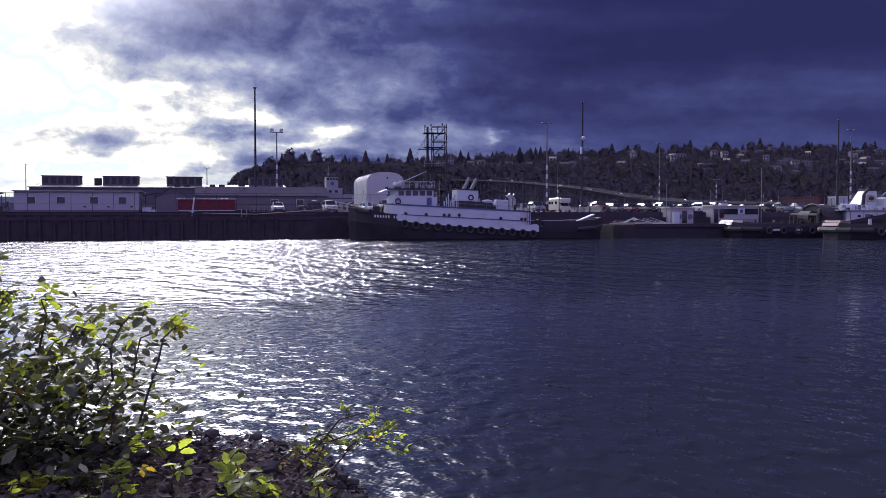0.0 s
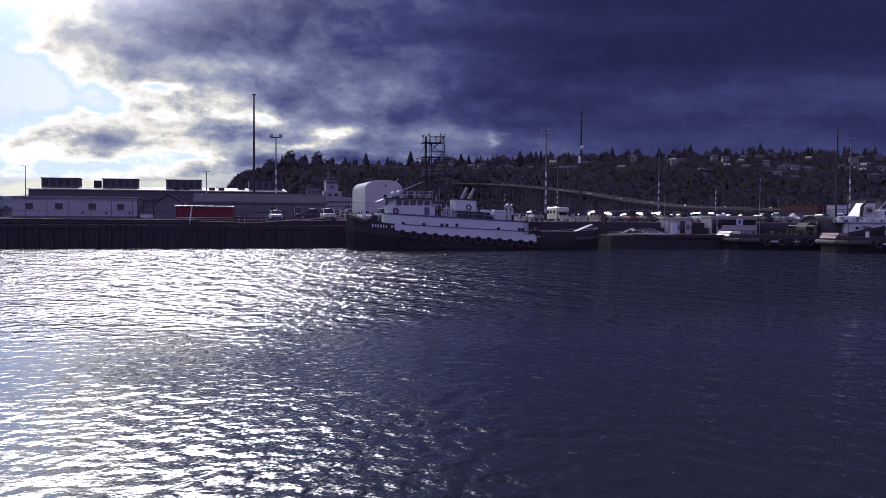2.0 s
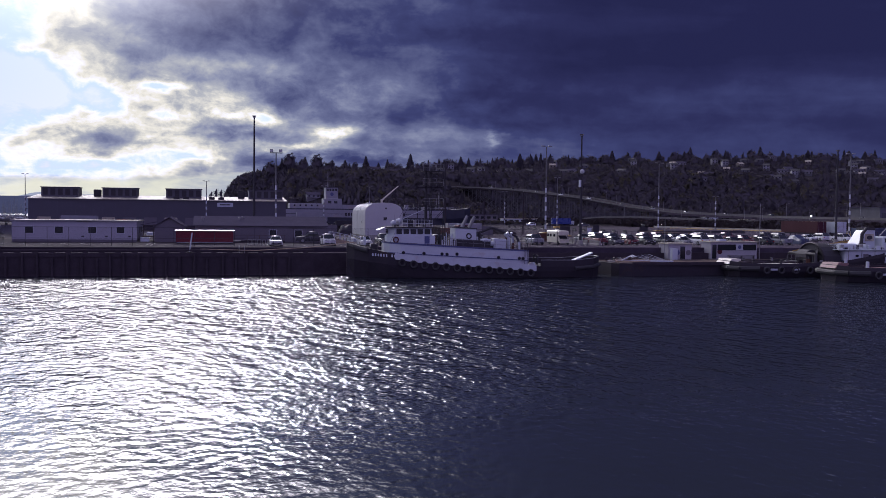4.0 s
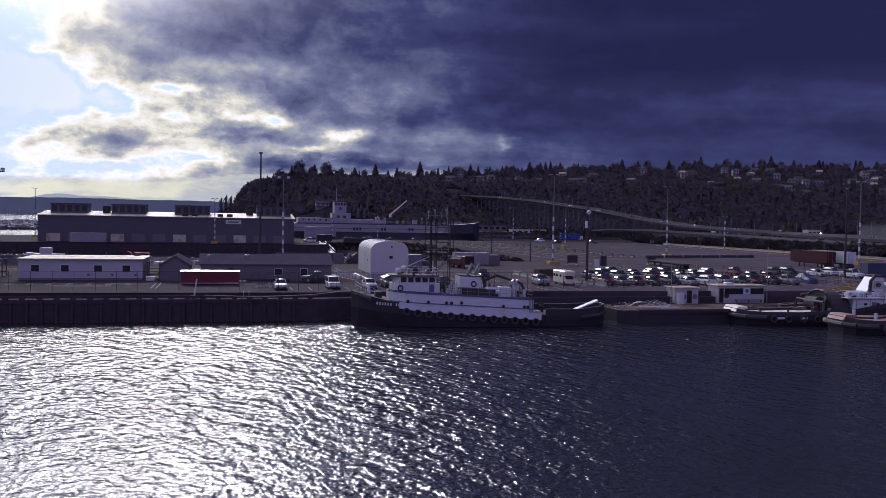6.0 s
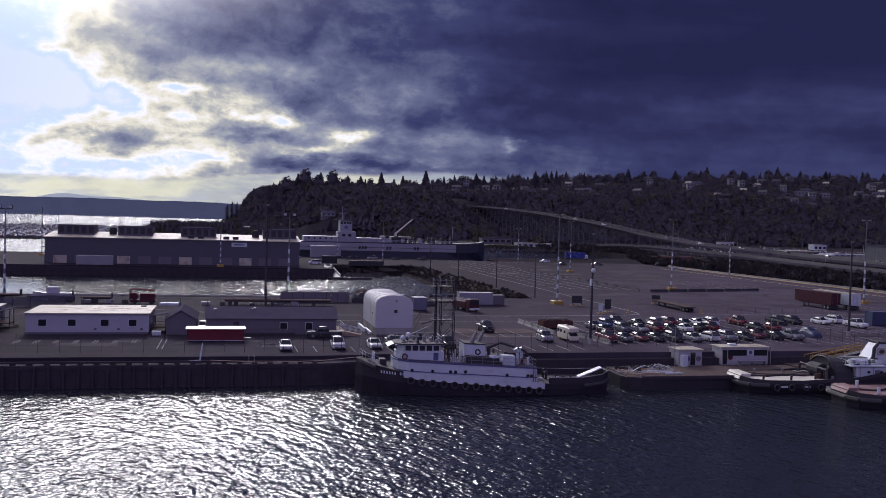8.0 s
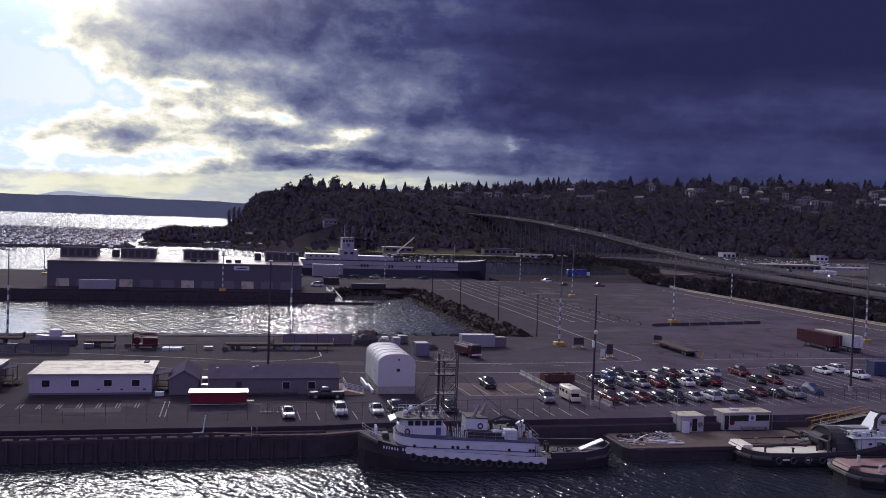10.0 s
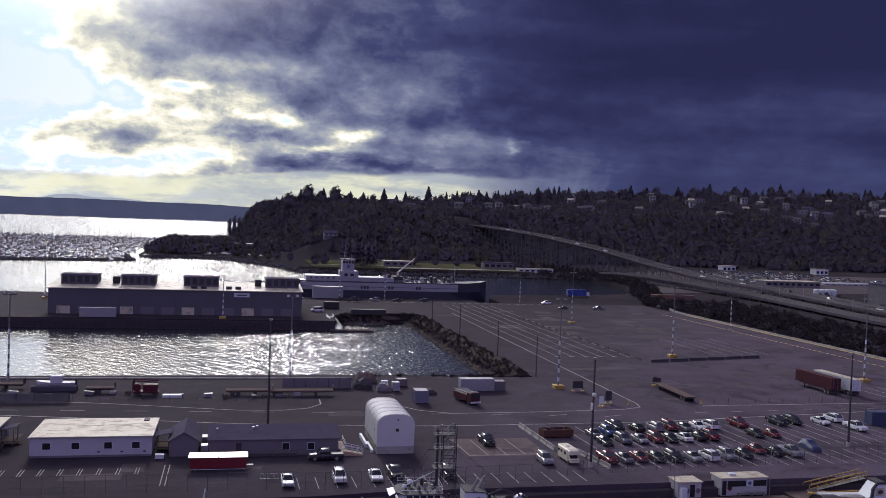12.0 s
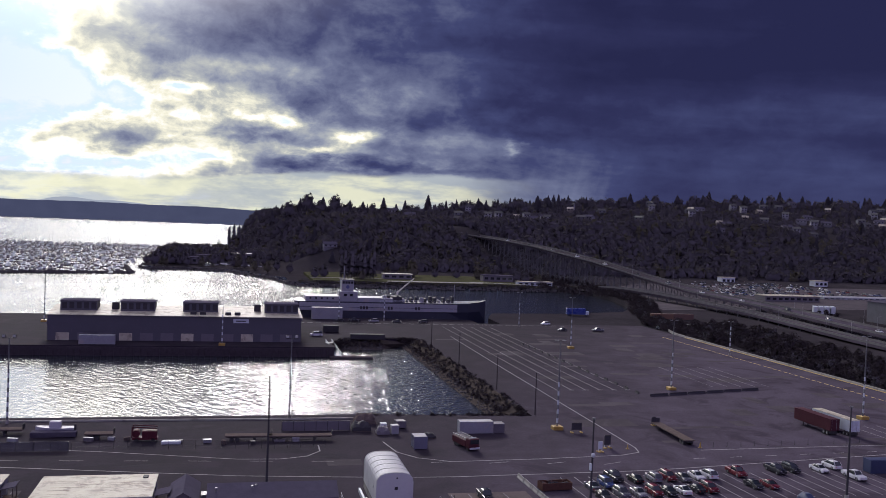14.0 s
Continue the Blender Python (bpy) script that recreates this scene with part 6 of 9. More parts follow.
def scrap_skip(x, y, yaw):
    ob = thing("scrap_skip", "rusty open skip full of scrap beside the barriers", "skip", pose(x, y, GROUND, 0, 0, yaw))
    part("floor", Form(RUST).box(0, 6.0, 0, 2.4, 0.2, 0.3), ob)
    for a in (0, 2.32):
        part("side", Form(RUST).box(0, 6.0, a, a + 0.08, 0.3, 1.5), ob)
    for a in (0, 5.92):
        part("end", Form(RUST).box(a, a + 0.08, 0.08, 2.32, 0.3, 1.5), ob)
    for a in (0.4, 5.2):
        part("runner", Form(DARK_STEEL).box(a, a + 0.4, 0.1, 2.3, 0, 0.2), ob)
    q = random.Random(6)
    f = Form(RUST, DARK_STEEL, TIMBER)
    for k in range(46):
        f.use(k % 3).blob((q.uniform(0.5, 5.5), q.uniform(0.4, 2.0), q.uniform(0.5, 1.5)), q.uniform(0.2, 0.6), q.uniform(0.1, 0.4), q.uniform(0.1, 0.35), 0.5, q)
    tagged(part("scrap", f, ob), "tangled scrap metal", kind="stuff")


RUST = surface("rusty_steel", (0.075, 0.038, 0.03), 0.85, vary=0.4, size=0.5, fine=0.06, spec=0.1)
scrap_skip(56.4, 157.6, 4)


def hut_deck():
    ob = thing("hut_boardwalk", "low dark timber boardwalk with a rail before the grey hut", "boardwalk", (-3.0, 147.9, GROUND))
    for i in range(12):
        part("plank", Form(CREOSOTE).box(1.15 * i, 1.15 * i + 1.1, 0, 1.5, 0.25, 0.33), ob)
    part("beam", Form(CREOSOTE).box(0, 13.8, 0.05, 0.2, 0, 0.25), ob)
    part("beam", Form(CREOSOTE).box(0, 13.8, 1.3, 1.45, 0, 0.25), ob)
    part("hand_rail", Form(TIMBER).box(0, 13.8, 0.02, 0.1, 1.15, 1.23), ob)
    for i in range(8):
        part("post", Form(TIMBER).box(1.95 * i, 1.95 * i + 0.09, 0.02, 0.11, 0.33, 1.15), ob)


hut_deck()
park("pickup", "black", 15.2, 146.2, 0, "side-on before the grey hut", group="cars along the quay")


def bike_rack(x, y):
    ob = thing("bike_rack", "pale steel hoop rack by the quay fence", "rack", (x, y, GROUND))
    for i in range(5):
        part("hoop", Form(STEEL).path([(0.7 * i, 0, 0), (0.7 * i, 0, 0.8), (0.7 * i + 0.45, 0, 0.8), (0.7 * i + 0.45, 0, 0)], 0.04, 5), ob)
    part("base_rail", Form(STEEL).box(-0.1, 3.4, -0.05, 0.05, 0, 0.06), ob)


bike_rack(4.6, 136.2)


# vehicles and sheds further off
def blue_truck(x, y):
    ob = thing("box_truck", "bright blue box truck on the far side of the lot", "truck", pose(x, y, 3.3, 0, 0, 180))
    part("box_body", Form(CAR_BLUE2).box(-3, 8, -1.3, 1.3, 0.9, 4.2, 0.05), ob)
    part("cab", Form(WHITE).box(-5, -3.1, -1.15, 1.15, 0.6, 2.7, 0.15), ob)
    for xx in (-4, 5.5, 6.7):
        for s in (-1, 1):
            part("wheel", Form(RUBBER).rod((xx, s * 0.9, 0.5), (xx, s * 1.25, 0.5), 0.5, 0.5, 12), ob)


CAR_BLUE2 = paint("bright_blue_paint", (0.022, 0.04, 0.2))
blue_truck(190, 478)
container(226.0, 462, 13, "rusty orange container at the far lot edge", surface("rust_orange_paint", (0.12, 0.06, 0.04), 0.6, vary=0.3), 0, 3.2)
container(239.6, 462.6, 12, "rusty orange container at the far lot edge", surface("rust_brown_paint", (0.1, 0.055, 0.045), 0.6, vary=0.3), 0, 3.2)


# ---- tugs, barge, ship ----
def hull_rows(stations, keel=-0.8):
    """stations: x, half breadth at the rail, rail height, half breadth at the water."""
    return [[(x, -w, top), (x, -w * 0.98, top * 0.55), (x, -ww, 0.1), (x, -ww * 0.75, keel), (x, ww * 0.75, keel), (x, ww, 0.1), (x, w * 0.98, top * 0.55), (x, w, top)] for x, w, top, ww in stations]


def ring_tyre(f, centre, r, thick, axis="y"):
    """A hanging tyre, its hole along y."""
    n, m = 10, 5
    v = []
    for i in range(n):
        a = 2 * math.pi * i / n
        for j in range(m):
            b = 2 * math.pi * j / m
            rr = r + thick * math.cos(b)
            v.append((centre[0] + rr * math.cos(a), centre[1] + thick * math.sin(b), centre[2] + rr * math.sin(a)))
    return f.add(v, [(i * m + j, i * m + (j + 1) % m, ((i + 1) % n) * m + (j + 1) % m, ((i + 1) % n) * m + j) for i in range(n) for j in range(m)])


def porthole(parent, x, y, z, r=0.2):
    p = part("porthole", Form(STEEL).rod((x, y, z), (x, y - 0.05, z), r + 0.06, r + 0.06, 12), parent)
    part("pane", Form(GLASS_DARK).rod((x, y - 0.051, z), (x, y - 0.065, z), r, r, 12), p)


def railing(parent, points, height=1.0, every=1.5, material=None, r=0.025):
    material = material or WHITE
    for (a, b) in zip(points, points[1:]):
        a, b = Vector(a), Vector(b)
        for k in (0.5, 1.0):
            part("rail", Form(material).rod(a + Vector((0, 0, height * k)), b + Vector((0, 0, height * k)), r, r, 4), parent)
        n = max(1, round((b - a).length / every))
        for i in range(n + 1):
            p = a.lerp(b, i / n)
            part("stanchion", Form(material).rod(p, p + Vector((0, 0, height)), r, r, 4), parent)


def aft_deck(ob, st):
    """The low open deck behind the house, with bulwark, tow gear and clutter."""
    deck = part("aft_deck", Form(TAN_DECK).prism([(10.8, -3.9), (18, -3.5), (21, -2.5), (22.3, -0.8), (22.3, 0.8), (21, 2.5), (18, 3.5), (10.8, 3.9)], 1.2, 1.62), ob, "worn tan timber after deck")
    for i in range(11):
        part("plank_seam", Form(CREOSOTE).box(10.9, 18 if abs(i - 5) > 3 else 21.4, -3.15 + 0.63 * i, -3.12 + 0.63 * i, 1.62, 1.628), deck)
    rim = [(x, -w, top) for x, w, top, ww in st[7:]] + [(x, w, top) for x, w, top, ww in st[7:][::-1]]
    bul = Form(BLACK_HULL)
    bul.loft([[(x, y, z - 0.1) for x, y, z in rim], [(x, y * 0.99, z + 0.75) for x, y, z in rim], [(x - 0.12, y * 0.95, z + 0.75) for x, y, z in rim], [(x - 0.12, y * 0.95, z - 0.1) for x, y, z in rim]], caps=False)
    part("aft_bulwark", bul, ob)
    part("bulwark_cap", Form(STEEL).path([(x - 0.05, y * 0.97, z + 0.77) for x, y, z in rim], 0.06, 5), ob)
    part("tow_bitt", Form(DARK_STEEL).rod((13.4, -0.7, 1.6), (13.4, -0.7, 2.9), 0.18, 0.18, 8).rod((13.4, 0.7, 1.6), (13.4, 0.7, 2.9), 0.18, 0.18, 8).rod((13.4, -1.1, 2.5), (13.4, 1.1, 2.5), 0.14, 0.14, 8), ob)
    hatch = Form(WHITE).extrude_y([(18.2, 1.9), (21.6, 3.2), (21.6, 3.35), (18.2, 2.05)], -1.1, 0.1)
    part("ramp_plate", hatch, ob, "pale plate propped on the stern rail")
    for k in range(6):
        part("loose_pole", Form(PLANK).rod((17.0 + 0.3 * k, -1.6 + 0.3 * k, 1.72 + 0.05 * (k % 2)), (20.6 + 0.2 * k, -1.9 + 0.36 * k, 1.74 + 0.06 * (k % 3)), 0.06, 0.06, 5), ob)
    q = random.Random(14)
    for k in range(16):
        x, y, s = q.uniform(11.2, 18.5), q.uniform(-3.0, 3.0), q.uniform(0.12, 0.38)
        part("deck_item", Form((WHITE, DARK_STEEL, RUBBER, TIMBER)[k % 4]).box(x, x + s * 2, y, y + s, 1.62, 1.62 + s, 0.02), ob)
    part("rope_coil", ring_tyre(Form(RUBBER), (15.5, 0, 1.75), 0.5, 0.09), ob)


TAN_DECK = surface("tan_timber_deck", (0.27, 0.165, 0.11), 0.8, vary=0.35, size=1.5, fine=0.12, spec=0.05)


def tug_deck(x):
    """The boat deck falls from the wheelhouse towards the stern."""
    return 4.2 - 0.05 * (x - 0.5)


def sheer_prism(f, outline, low, high):
    """A prism whose floor and top follow the ship's sheer."""
    n = len(outline)
    v = [(x, y, low(x)) for x, y in outline] + [(x, y, high(x)) for x, y in outline]
    return f.add(v, [tuple(range(n - 1, -1, -1)), tuple(range(n, 2 * n))] + [(i, (i + 1) % n, n + (i + 1) % n, n + i) for i in range(n)])


def settle(ob, moved):
    """Moves the corners of a part and its pieces."""
    for o in (ob, *ob.children_recursive):
        for v in o.data.vertices:
            v.co = moved(v.co)


def harbour_tug():
    ob = thing("harbour_tug", "white and black harbour tug with a lattice mast", "tug", pose(30.0, 118.7, 0, 0, 0, -3.2) @ Matrix.Diagonal((0.955, 1, 1, 1)))
    st = [(-13.8, 0.15, 4.5, 0.05), (-12.9, 1.3, 4.3, 0.5), (-11, 2.6, 3.85, 1.6), (-8.5, 3.6, 3.35, 2.9), (-5, 4.1, 2.9, 3.7), (0, 4.2, 2.5, 4.0), (6, 4.2, 2.12, 4.0), (13, 4.1, 1.65, 3.8), (18, 3.7, 1.62, 3.4), (21.2, 2.6, 1.85, 2.2), (22.6, 0.9, 2.05, 0.6)]
    f = Form(BLACK_HULL)
    f.loft(hull_rows(st), closed=True)
    part("hull", f, ob, "black steel hull")
    # pale belting with hanging tyres
    belt = Form(WHITE)
    for s in (-1, 1):
        rows = []
        for x, w, top, ww in [(-7.6, 3.75, 3.25, 3.2)] + st[4:7] + [(12.2, 4.12, 1.7, 3.8)]:
            rows.append([(x, s * (w + 0.03), top + 0.1), (x, s * (w + 0.14), top + 0.1), (x, s * (w + 0.14), top - 0.75), (x, s * (w + 0.03), top - 0.75)])
        belt.loft(rows, closed=True)
    part("belting", belt, ob, "pale painted belting")
    for i in range(13):
        x = -6.6 + 1.5 * i
        w = np.interp(x, [s[0] for s in st], [s[1] for s in st])
        z = np.interp(x, [s[0] for s in st], [s[2] for s in st]) - 1.02
        part("tyre", ring_tyre(Form(RUBBER), (x, -w - 0.1, z - 0.02), 0.42, 0.15), ob, "black tyre fender")
    part("stern_fender", Form(RUBBER).path([(18, -3.8, 1.3), (21.2, -2.75, 1.5), (22.7, -0.9, 1.7), (22.7, 0.9, 1.7), (21.2, 2.75, 1.5), (18, 3.8, 1.3)], 0.26, 8), ob)
    aft_deck(ob, st)
    part("bow_fender", Form(RUBBER).path([(-11.2, -2.6, 3.6), (-12.8, -1.2, 4.0), (-13.5, 0, 4.2), (-12.8, 1.2, 4.0), (-11.2, 2.6, 3.6)], 0.34, 8), ob)
    # name on the bow, as plain bars
    for i in range(11):
        if i != 6:
            x = -10.6 + 0.36 * i
            w = np.interp(x, [s[0] for s in st], [s[1] for s in st])
            part("name_bar", Form(WHITE).box(x, x + 0.2, -w - 0.05, -w + 0.1, 2.9 - 0.02 * i, 3.25 - 0.02 * i), ob)
    # deckhouse
    house = Form(WHITE)
    outline = [(-8.8, -1.2), (-8.2, -2.6), (-6.8, -3.4), (-3, -3.65), (9.8, -3.6), (11.3, -3.3), (11.3, 3.3), (9.8, 3.6), (-3, 3.65), (-6.8, 3.4), (-8.2, 2.6), (-8.8, 1.2)]
    sheer_prism(house, outline, lambda x: 1.4, tug_deck)
    dh = part("deckhouse", house, ob, "white deckhouse with dark portholes")
    for x, down in ((-6.4, 1.2), (-3.6, 1.15), (-1.1, 1.1), (-0.4, 1.1), (1.0, 1.0), (6.9, 1.15), (9.9, 1.1), (10.4, 1.1)):
        porthole(dh, x, np.interp(x, [-8.2, -6.8, -3, 9.8], [-2.6, -3.4, -3.65, -3.6]), tug_deck(x) - down, 0.2)
    grow = [(x * 1.004, y * 1.015) for x, y in outline]
    for below, deep in ((0.0, 0.13), (1.28, 0.09)):
        part("trim_line", sheer_prism(Form(TRIM_BLUE), grow, lambda x: tug_deck(x) - below - deep, lambda x: tug_deck(x) - below + 0.03), dh, "dark blue trim line")
    part("ladder", Form(DARK_STEEL).box(10.7, 10.76, -3.56, -3.5, 1.5, 4.6).box(11.05, 11.11, -3.5, -3.44, 1.5, 4.6), dh)
    part("boat_deck", sheer_prism(Form(GREY_ROOF), [(x * 0.99, y * 0.98) for x, y in outline], lambda x: tug_deck(x) + 0.032, lambda x: tug_deck(x) + 0.07), dh)
    # wheelhouse, two tiers
    low = Form(WHITE).prism([(-8.0, -1.0), (-7.2, -2.3), (-1.4, -2.3), (-1.4, 2.3), (-7.2, 2.3), (-8.0, 1.0)], 4.62, 5.75)
    wh = part("wheelhouse", low.prism([(-7.8, -0.9), (-7.0, -2.2), (-1.9, -2.2), (-1.9, 2.2), (-7.0, 2.2), (-7.8, 0.9)], 5.75, 6.75), ob)
    for i in range(5):
        part("window", Form(GLASS_DARK).box(-6.8 + 0.98 * i, -6.05 + 0.98 * i, -2.23, -2.2, 5.95, 6.6), wh)
    for y in (-0.85, 0.1):
        part("window", Form(GLASS_DARK).add([(-7.83, y, 5.95), (-7.83, y + 0.75, 5.95), (-7.83, y + 0.75, 6.6), (-7.83, y, 6.6)], [(0, 1, 2, 3)]), wh)
    part("roof", Form(DARK_STEEL).prism([(-8.3, -1.3), (-7.3, -2.6), (-1.6, -2.6), (-1.6, 2.6), (-7.3, 2.6), (-8.3, 1.3)], 6.75, 6.9), wh, "dark wheelhouse roof")
    part("visor", Form(WHITE).add([(-8.2, -1.3, 6.78), (-8.2, 1.3, 6.78), (-9.2, 1.7, 6.4), (-9.2, -1.7, 6.4), (-8.2, -1.3, 6.84), (-8.2, 1.3, 6.84), (-9.2, 1.7, 6.46), (-9.2, -1.7, 6.46)], [(3, 2, 1, 0), (4, 5, 6, 7), (0, 1, 5, 4), (2, 3, 7, 6), (1, 2, 6, 5), (3, 0, 4, 7)]), wh)
    part("life_ring", ring_tyre(Form(RED), (-6.9, -2.42, 5.2), 0.34, 0.09), wh, "red life ring")
    part("door", Form(TRIM_BLUE).box(-2.9, -2.2, -2.34, -2.3, 4.7, 5.7), wh)
    part("searchlight", Form(WHITE).ball((-7.0, -0.6, 7.4), 0.36), wh)
    part("radar_dome", Form(WHITE).ball((-6.0, 0.9, 7.55), 0.45), wh)
    railing(wh, [(-7.6, -2.3, 6.9), (-1.8, -2.3, 6.9), (-1.8, 2.3, 6.9), (-7.6, 2.3, 6.9)], 0.9, 1.2)
    part("antenna_boom", Form(WHITE).rod((-7.2, -0.3, 7.3), (-2.4, 0.2, 9.3), 0.06, 0.06, 5), wh)
    for x, y, h in ((-5.2, -1.8, 1.8), (-4.0, 1.8, 2.6), (-3.2, -1.6, 1.4), (-6.6, 1.5, 1.6)):
        part("whip_antenna", Form(STEEL).rod((x, y, 6.9), (x, y, 6.9 + h), 0.03, 0.02, 4), wh)
    # lattice mast
    mast = part("mast", Form(DARK_STEEL).rod((-3.6, 0, 4.3), (-3.6, 0, 15.0), 0.24, 0.15, 8), ob, "black lattice mast with platforms")
    tower = Form(DARK_STEEL)
    cx = -2.9
    for z0 in range(7, 15, 2):
        for a, b in (((0, -0.7), (0, 0.7)), ((1.9, -0.7), (1.9, 0.7)), ((0, -0.7), (1.9, -0.7)), ((0, 0.7), (1.9, 0.7))):
            tower.rod((cx + a[0], a[1], z0), (cx + b[0], b[1], z0 + 2), 0.05, 0.05, 4)
            tower.rod((cx + a[0], a[1], z0 + 2), (cx + b[0], b[1], z0 + 2), 0.05, 0.05, 4)
    for x in (0, 1.9):
        for y in (-0.7, 0.7):
            tower.rod((cx + x, y, 4.1), (cx + x, y, 15.4 - 1.2 * (x == 0)), 0.06, 0.06, 5)
    part("lattice", tower, mast)
    for z in (9.6, 12.2, 14.1):
        part("platform", Form(DARK_STEEL).box(-4.2, -1.3, -1.0, 1.0, z, z + 0.08), mast)
        railing(mast, [(-4.2, -1.0, z), (-1.3, -1.0, z)], 0.9, 0.9, STEEL)
    for x, z in ((-4.0, 14.9), (-3.1, 15.1), (-2.2, 14.8), (-1.5, 15.2)):
        part("signal_lamp", Form(STEEL).rod((x, 0, 14.1), (x, 0, z), 0.05, 0.05, 5).rod((x, 0, z), (x, 0, z + 0.3), 0.13, 0.13, 8), mast)
    part("yard", Form(DARK_STEEL).rod((-5.0, 0, 12.0), (-1.2, 0, 12.0), 0.06, 0.06, 5), mast)
    part("gaff", Form(DARK_STEEL).rod((-5.6, 0, 9.0), (-3.6, 0, 9.6), 0.05, 0.05, 5), mast)
    for x, y in ((-9, -2.5), (-9, 2.5), (9, -3), (9, 3)):
        part("stay", Form(DARK_STEEL).rod((-3.4, 0, 14.4), (x, y, 4.6), 0.018, 0.018, 3), mast)
    # stack house
    sh = part("stack_house", Form(WHITE).box(1.1, 4.2, -1.7, 1.7, 4.62, 7.0, 0.12), ob)
    part("emblem", Form(DARK_STEEL).rod((3.1, -1.7, 6.0), (3.1, -1.73, 6.0), 0.42, 0.42, 16), sh, "plain dark oval emblem")
    part("emblem", Form(WHITE).rod((3.1, -1.731, 6.0), (3.1, -1.745, 6.0), 0.22, 0.22, 12), sh)
    part("top_band", Form(DARK_STEEL).box(1.05, 4.25, -1.75, 1.75, 7.0, 7.12), sh)
    for x, y in ((2.3, -0.8), (3.7, 0.8)):
        part("exhaust", Form(STEEL).rod((x, y, 7.1), (x + 0.75, y, 8.7), 0.28, 0.2, 8), sh, "tilted grey exhaust pipe")
    # aft gear
    part("winch_house", Form(DARK_STEEL).box(1.2, 8.2, -2.6, 2.6, 4.62, 5.5, 0.1), ob)
    part("crane_boom", Form(DARK_STEEL).path([(4.6, -0.6, 6.4), (6.6, -0.7, 7.3), (10.2, -0.8, 6.4), (10.9, -0.8, 5.0)], 0.18, 6), ob, "black knuckle crane boom")
    part("crane_post", Form(DARK_STEEL).rod((4.9, -0.6, 4.6), (4.9, -0.6, 6.6), 0.3, 0.25, 8), ob)
    part("locker", Form(WHITE).box(6.4, 8.2, -3.0, -1.6, 4.62, 5.9, 0.06), ob)
    for x, y in ((8.9, -1.4), (9.7, -0.6)):
        part("ventilator", Form(WHITE).rod((x, y, 4.6), (x, y, 6.2), 0.22, 0.2, 8).rod((x, y, 6.2), (x - 0.35, y, 6.7), 0.24, 0.42, 10), ob, "white cowl ventilator")
    part("life_raft", Form(WHITE).rod((6.0, -2.6, 5.2), (7.3, -2.6, 5.2), 0.32, 0.32, 10), ob)
    part("tarpaulin", Form(WHITE).blob((5.3, -2.3, 5.5), 0.9, 0.6, 0.4, 0.3, rnd), ob)
    q = random.Random(8)
    for k in range(44):
        x, y = q.choice((q.uniform(-1.3, 1.0), q.uniform(4.3, 10.6))), q.uniform(-2.7, 2.5)
        s, h = q.uniform(0.1, 0.35), q.uniform(0.3, 1.5)
        m = (DARK_STEEL, STEEL, RUBBER, DARK_STEEL, RUST, WHITE)[k % 6]
        part("deck_fitting", Form(m).box(x, x + s, y, y + s, 4.6, 4.6 + h, 0.03) if k % 3 else Form(m).rod((x, y, 4.6), (x, y, 4.6 + h), s * 0.5, s * 0.4, 7), ob)
    for k in range(12):
        x, y, h = q.uniform(-7.2, -2.2), q.uniform(-2.0, 2.0), q.uniform(0.25, 0.9)
        part("roof_fitting", Form((DARK_STEEL, RUBBER, STEEL)[k % 3]).box(x, x + 0.4, y, y + 0.35, 6.88, 6.9 + h, 0.04), wh)
    railing(ob, [(-1.2, -3.5, 4.62), (11.1, -3.3, 4.62), (11.1, 3.3, 4.62)], 0.95, 1.6, STEEL)
    for i in range(7):
        part("deck_pipe", Form(WHITE).rod((-0.9 + 0.28 * i, -2.8, 4.62), (-0.9 + 0.28 * i, -2.8, 5.3 + 0.5 * (i % 3)), 0.07, 0.07, 6), ob)
    part("bow_bitt", Form(WHITE).rod((-11.4, -0.6, 4.2), (-11.4, -0.6, 5.3), 0.16, 0.16, 8).rod((-11.4, 0.6, 4.2), (-11.4, 0.6, 5.3), 0.16, 0.16, 8).rod((-11.4, -1, 4.95), (-11.4, 1, 4.95), 0.12, 0.12, 8), ob)
    part("foredeck", Form(GREY_ROOF).add([(-12.4, 0, 4.35), (-11, -2.3, 3.75), (-8.6, -3.2, 3.2), (-8.6, 3.2, 3.2), (-11, 2.3, 3.75)], [(0, 1, 2, 3, 4)]), ob)
    railing(ob, [(-10.8, -2.6, 4.1), (-12.6, -1.2, 4.6), (-13.3, 0, 4.9)], 0.8, 0.9)
    part("anchor_windlass", Form(DARK_STEEL).box(-10.6, -9.6, -0.8, 0.8, 3.5, 4.4, 0.15), ob)
    # what stands on the boat deck follows its fall
    for o in ob.children:
        kind = o.name.split(".")[0]
        if kind in ("stack_house", "winch_house", "crane_boom", "crane_post", "locker", "ventilator", "life_raft", "tarpaulin", "deck_fitting", "deck_pipe") or (kind in ("rail", "stanchion") and min(v.co.x for v in o.data.vertices) > -2):
            settle(o, lambda c: Vector((c.x, c.y, c.z + tug_deck(c.x) - 4.55)))
    wh.matrix_basis = pose(-0.4, 0, -0.2)
    mast.matrix_basis = pose(0.85, 0, 0)
    return ob


harbour_tug()
solid("mooring_line", Form(PLANK).path([(17.8, 119.6, 4.6), (12, 121.2, 3.8), (5, 123.6, 3.3), (-2, 124.6, 3.45)], 0.05, 5), "slack pale mooring line from the tug to the quay", "rope")


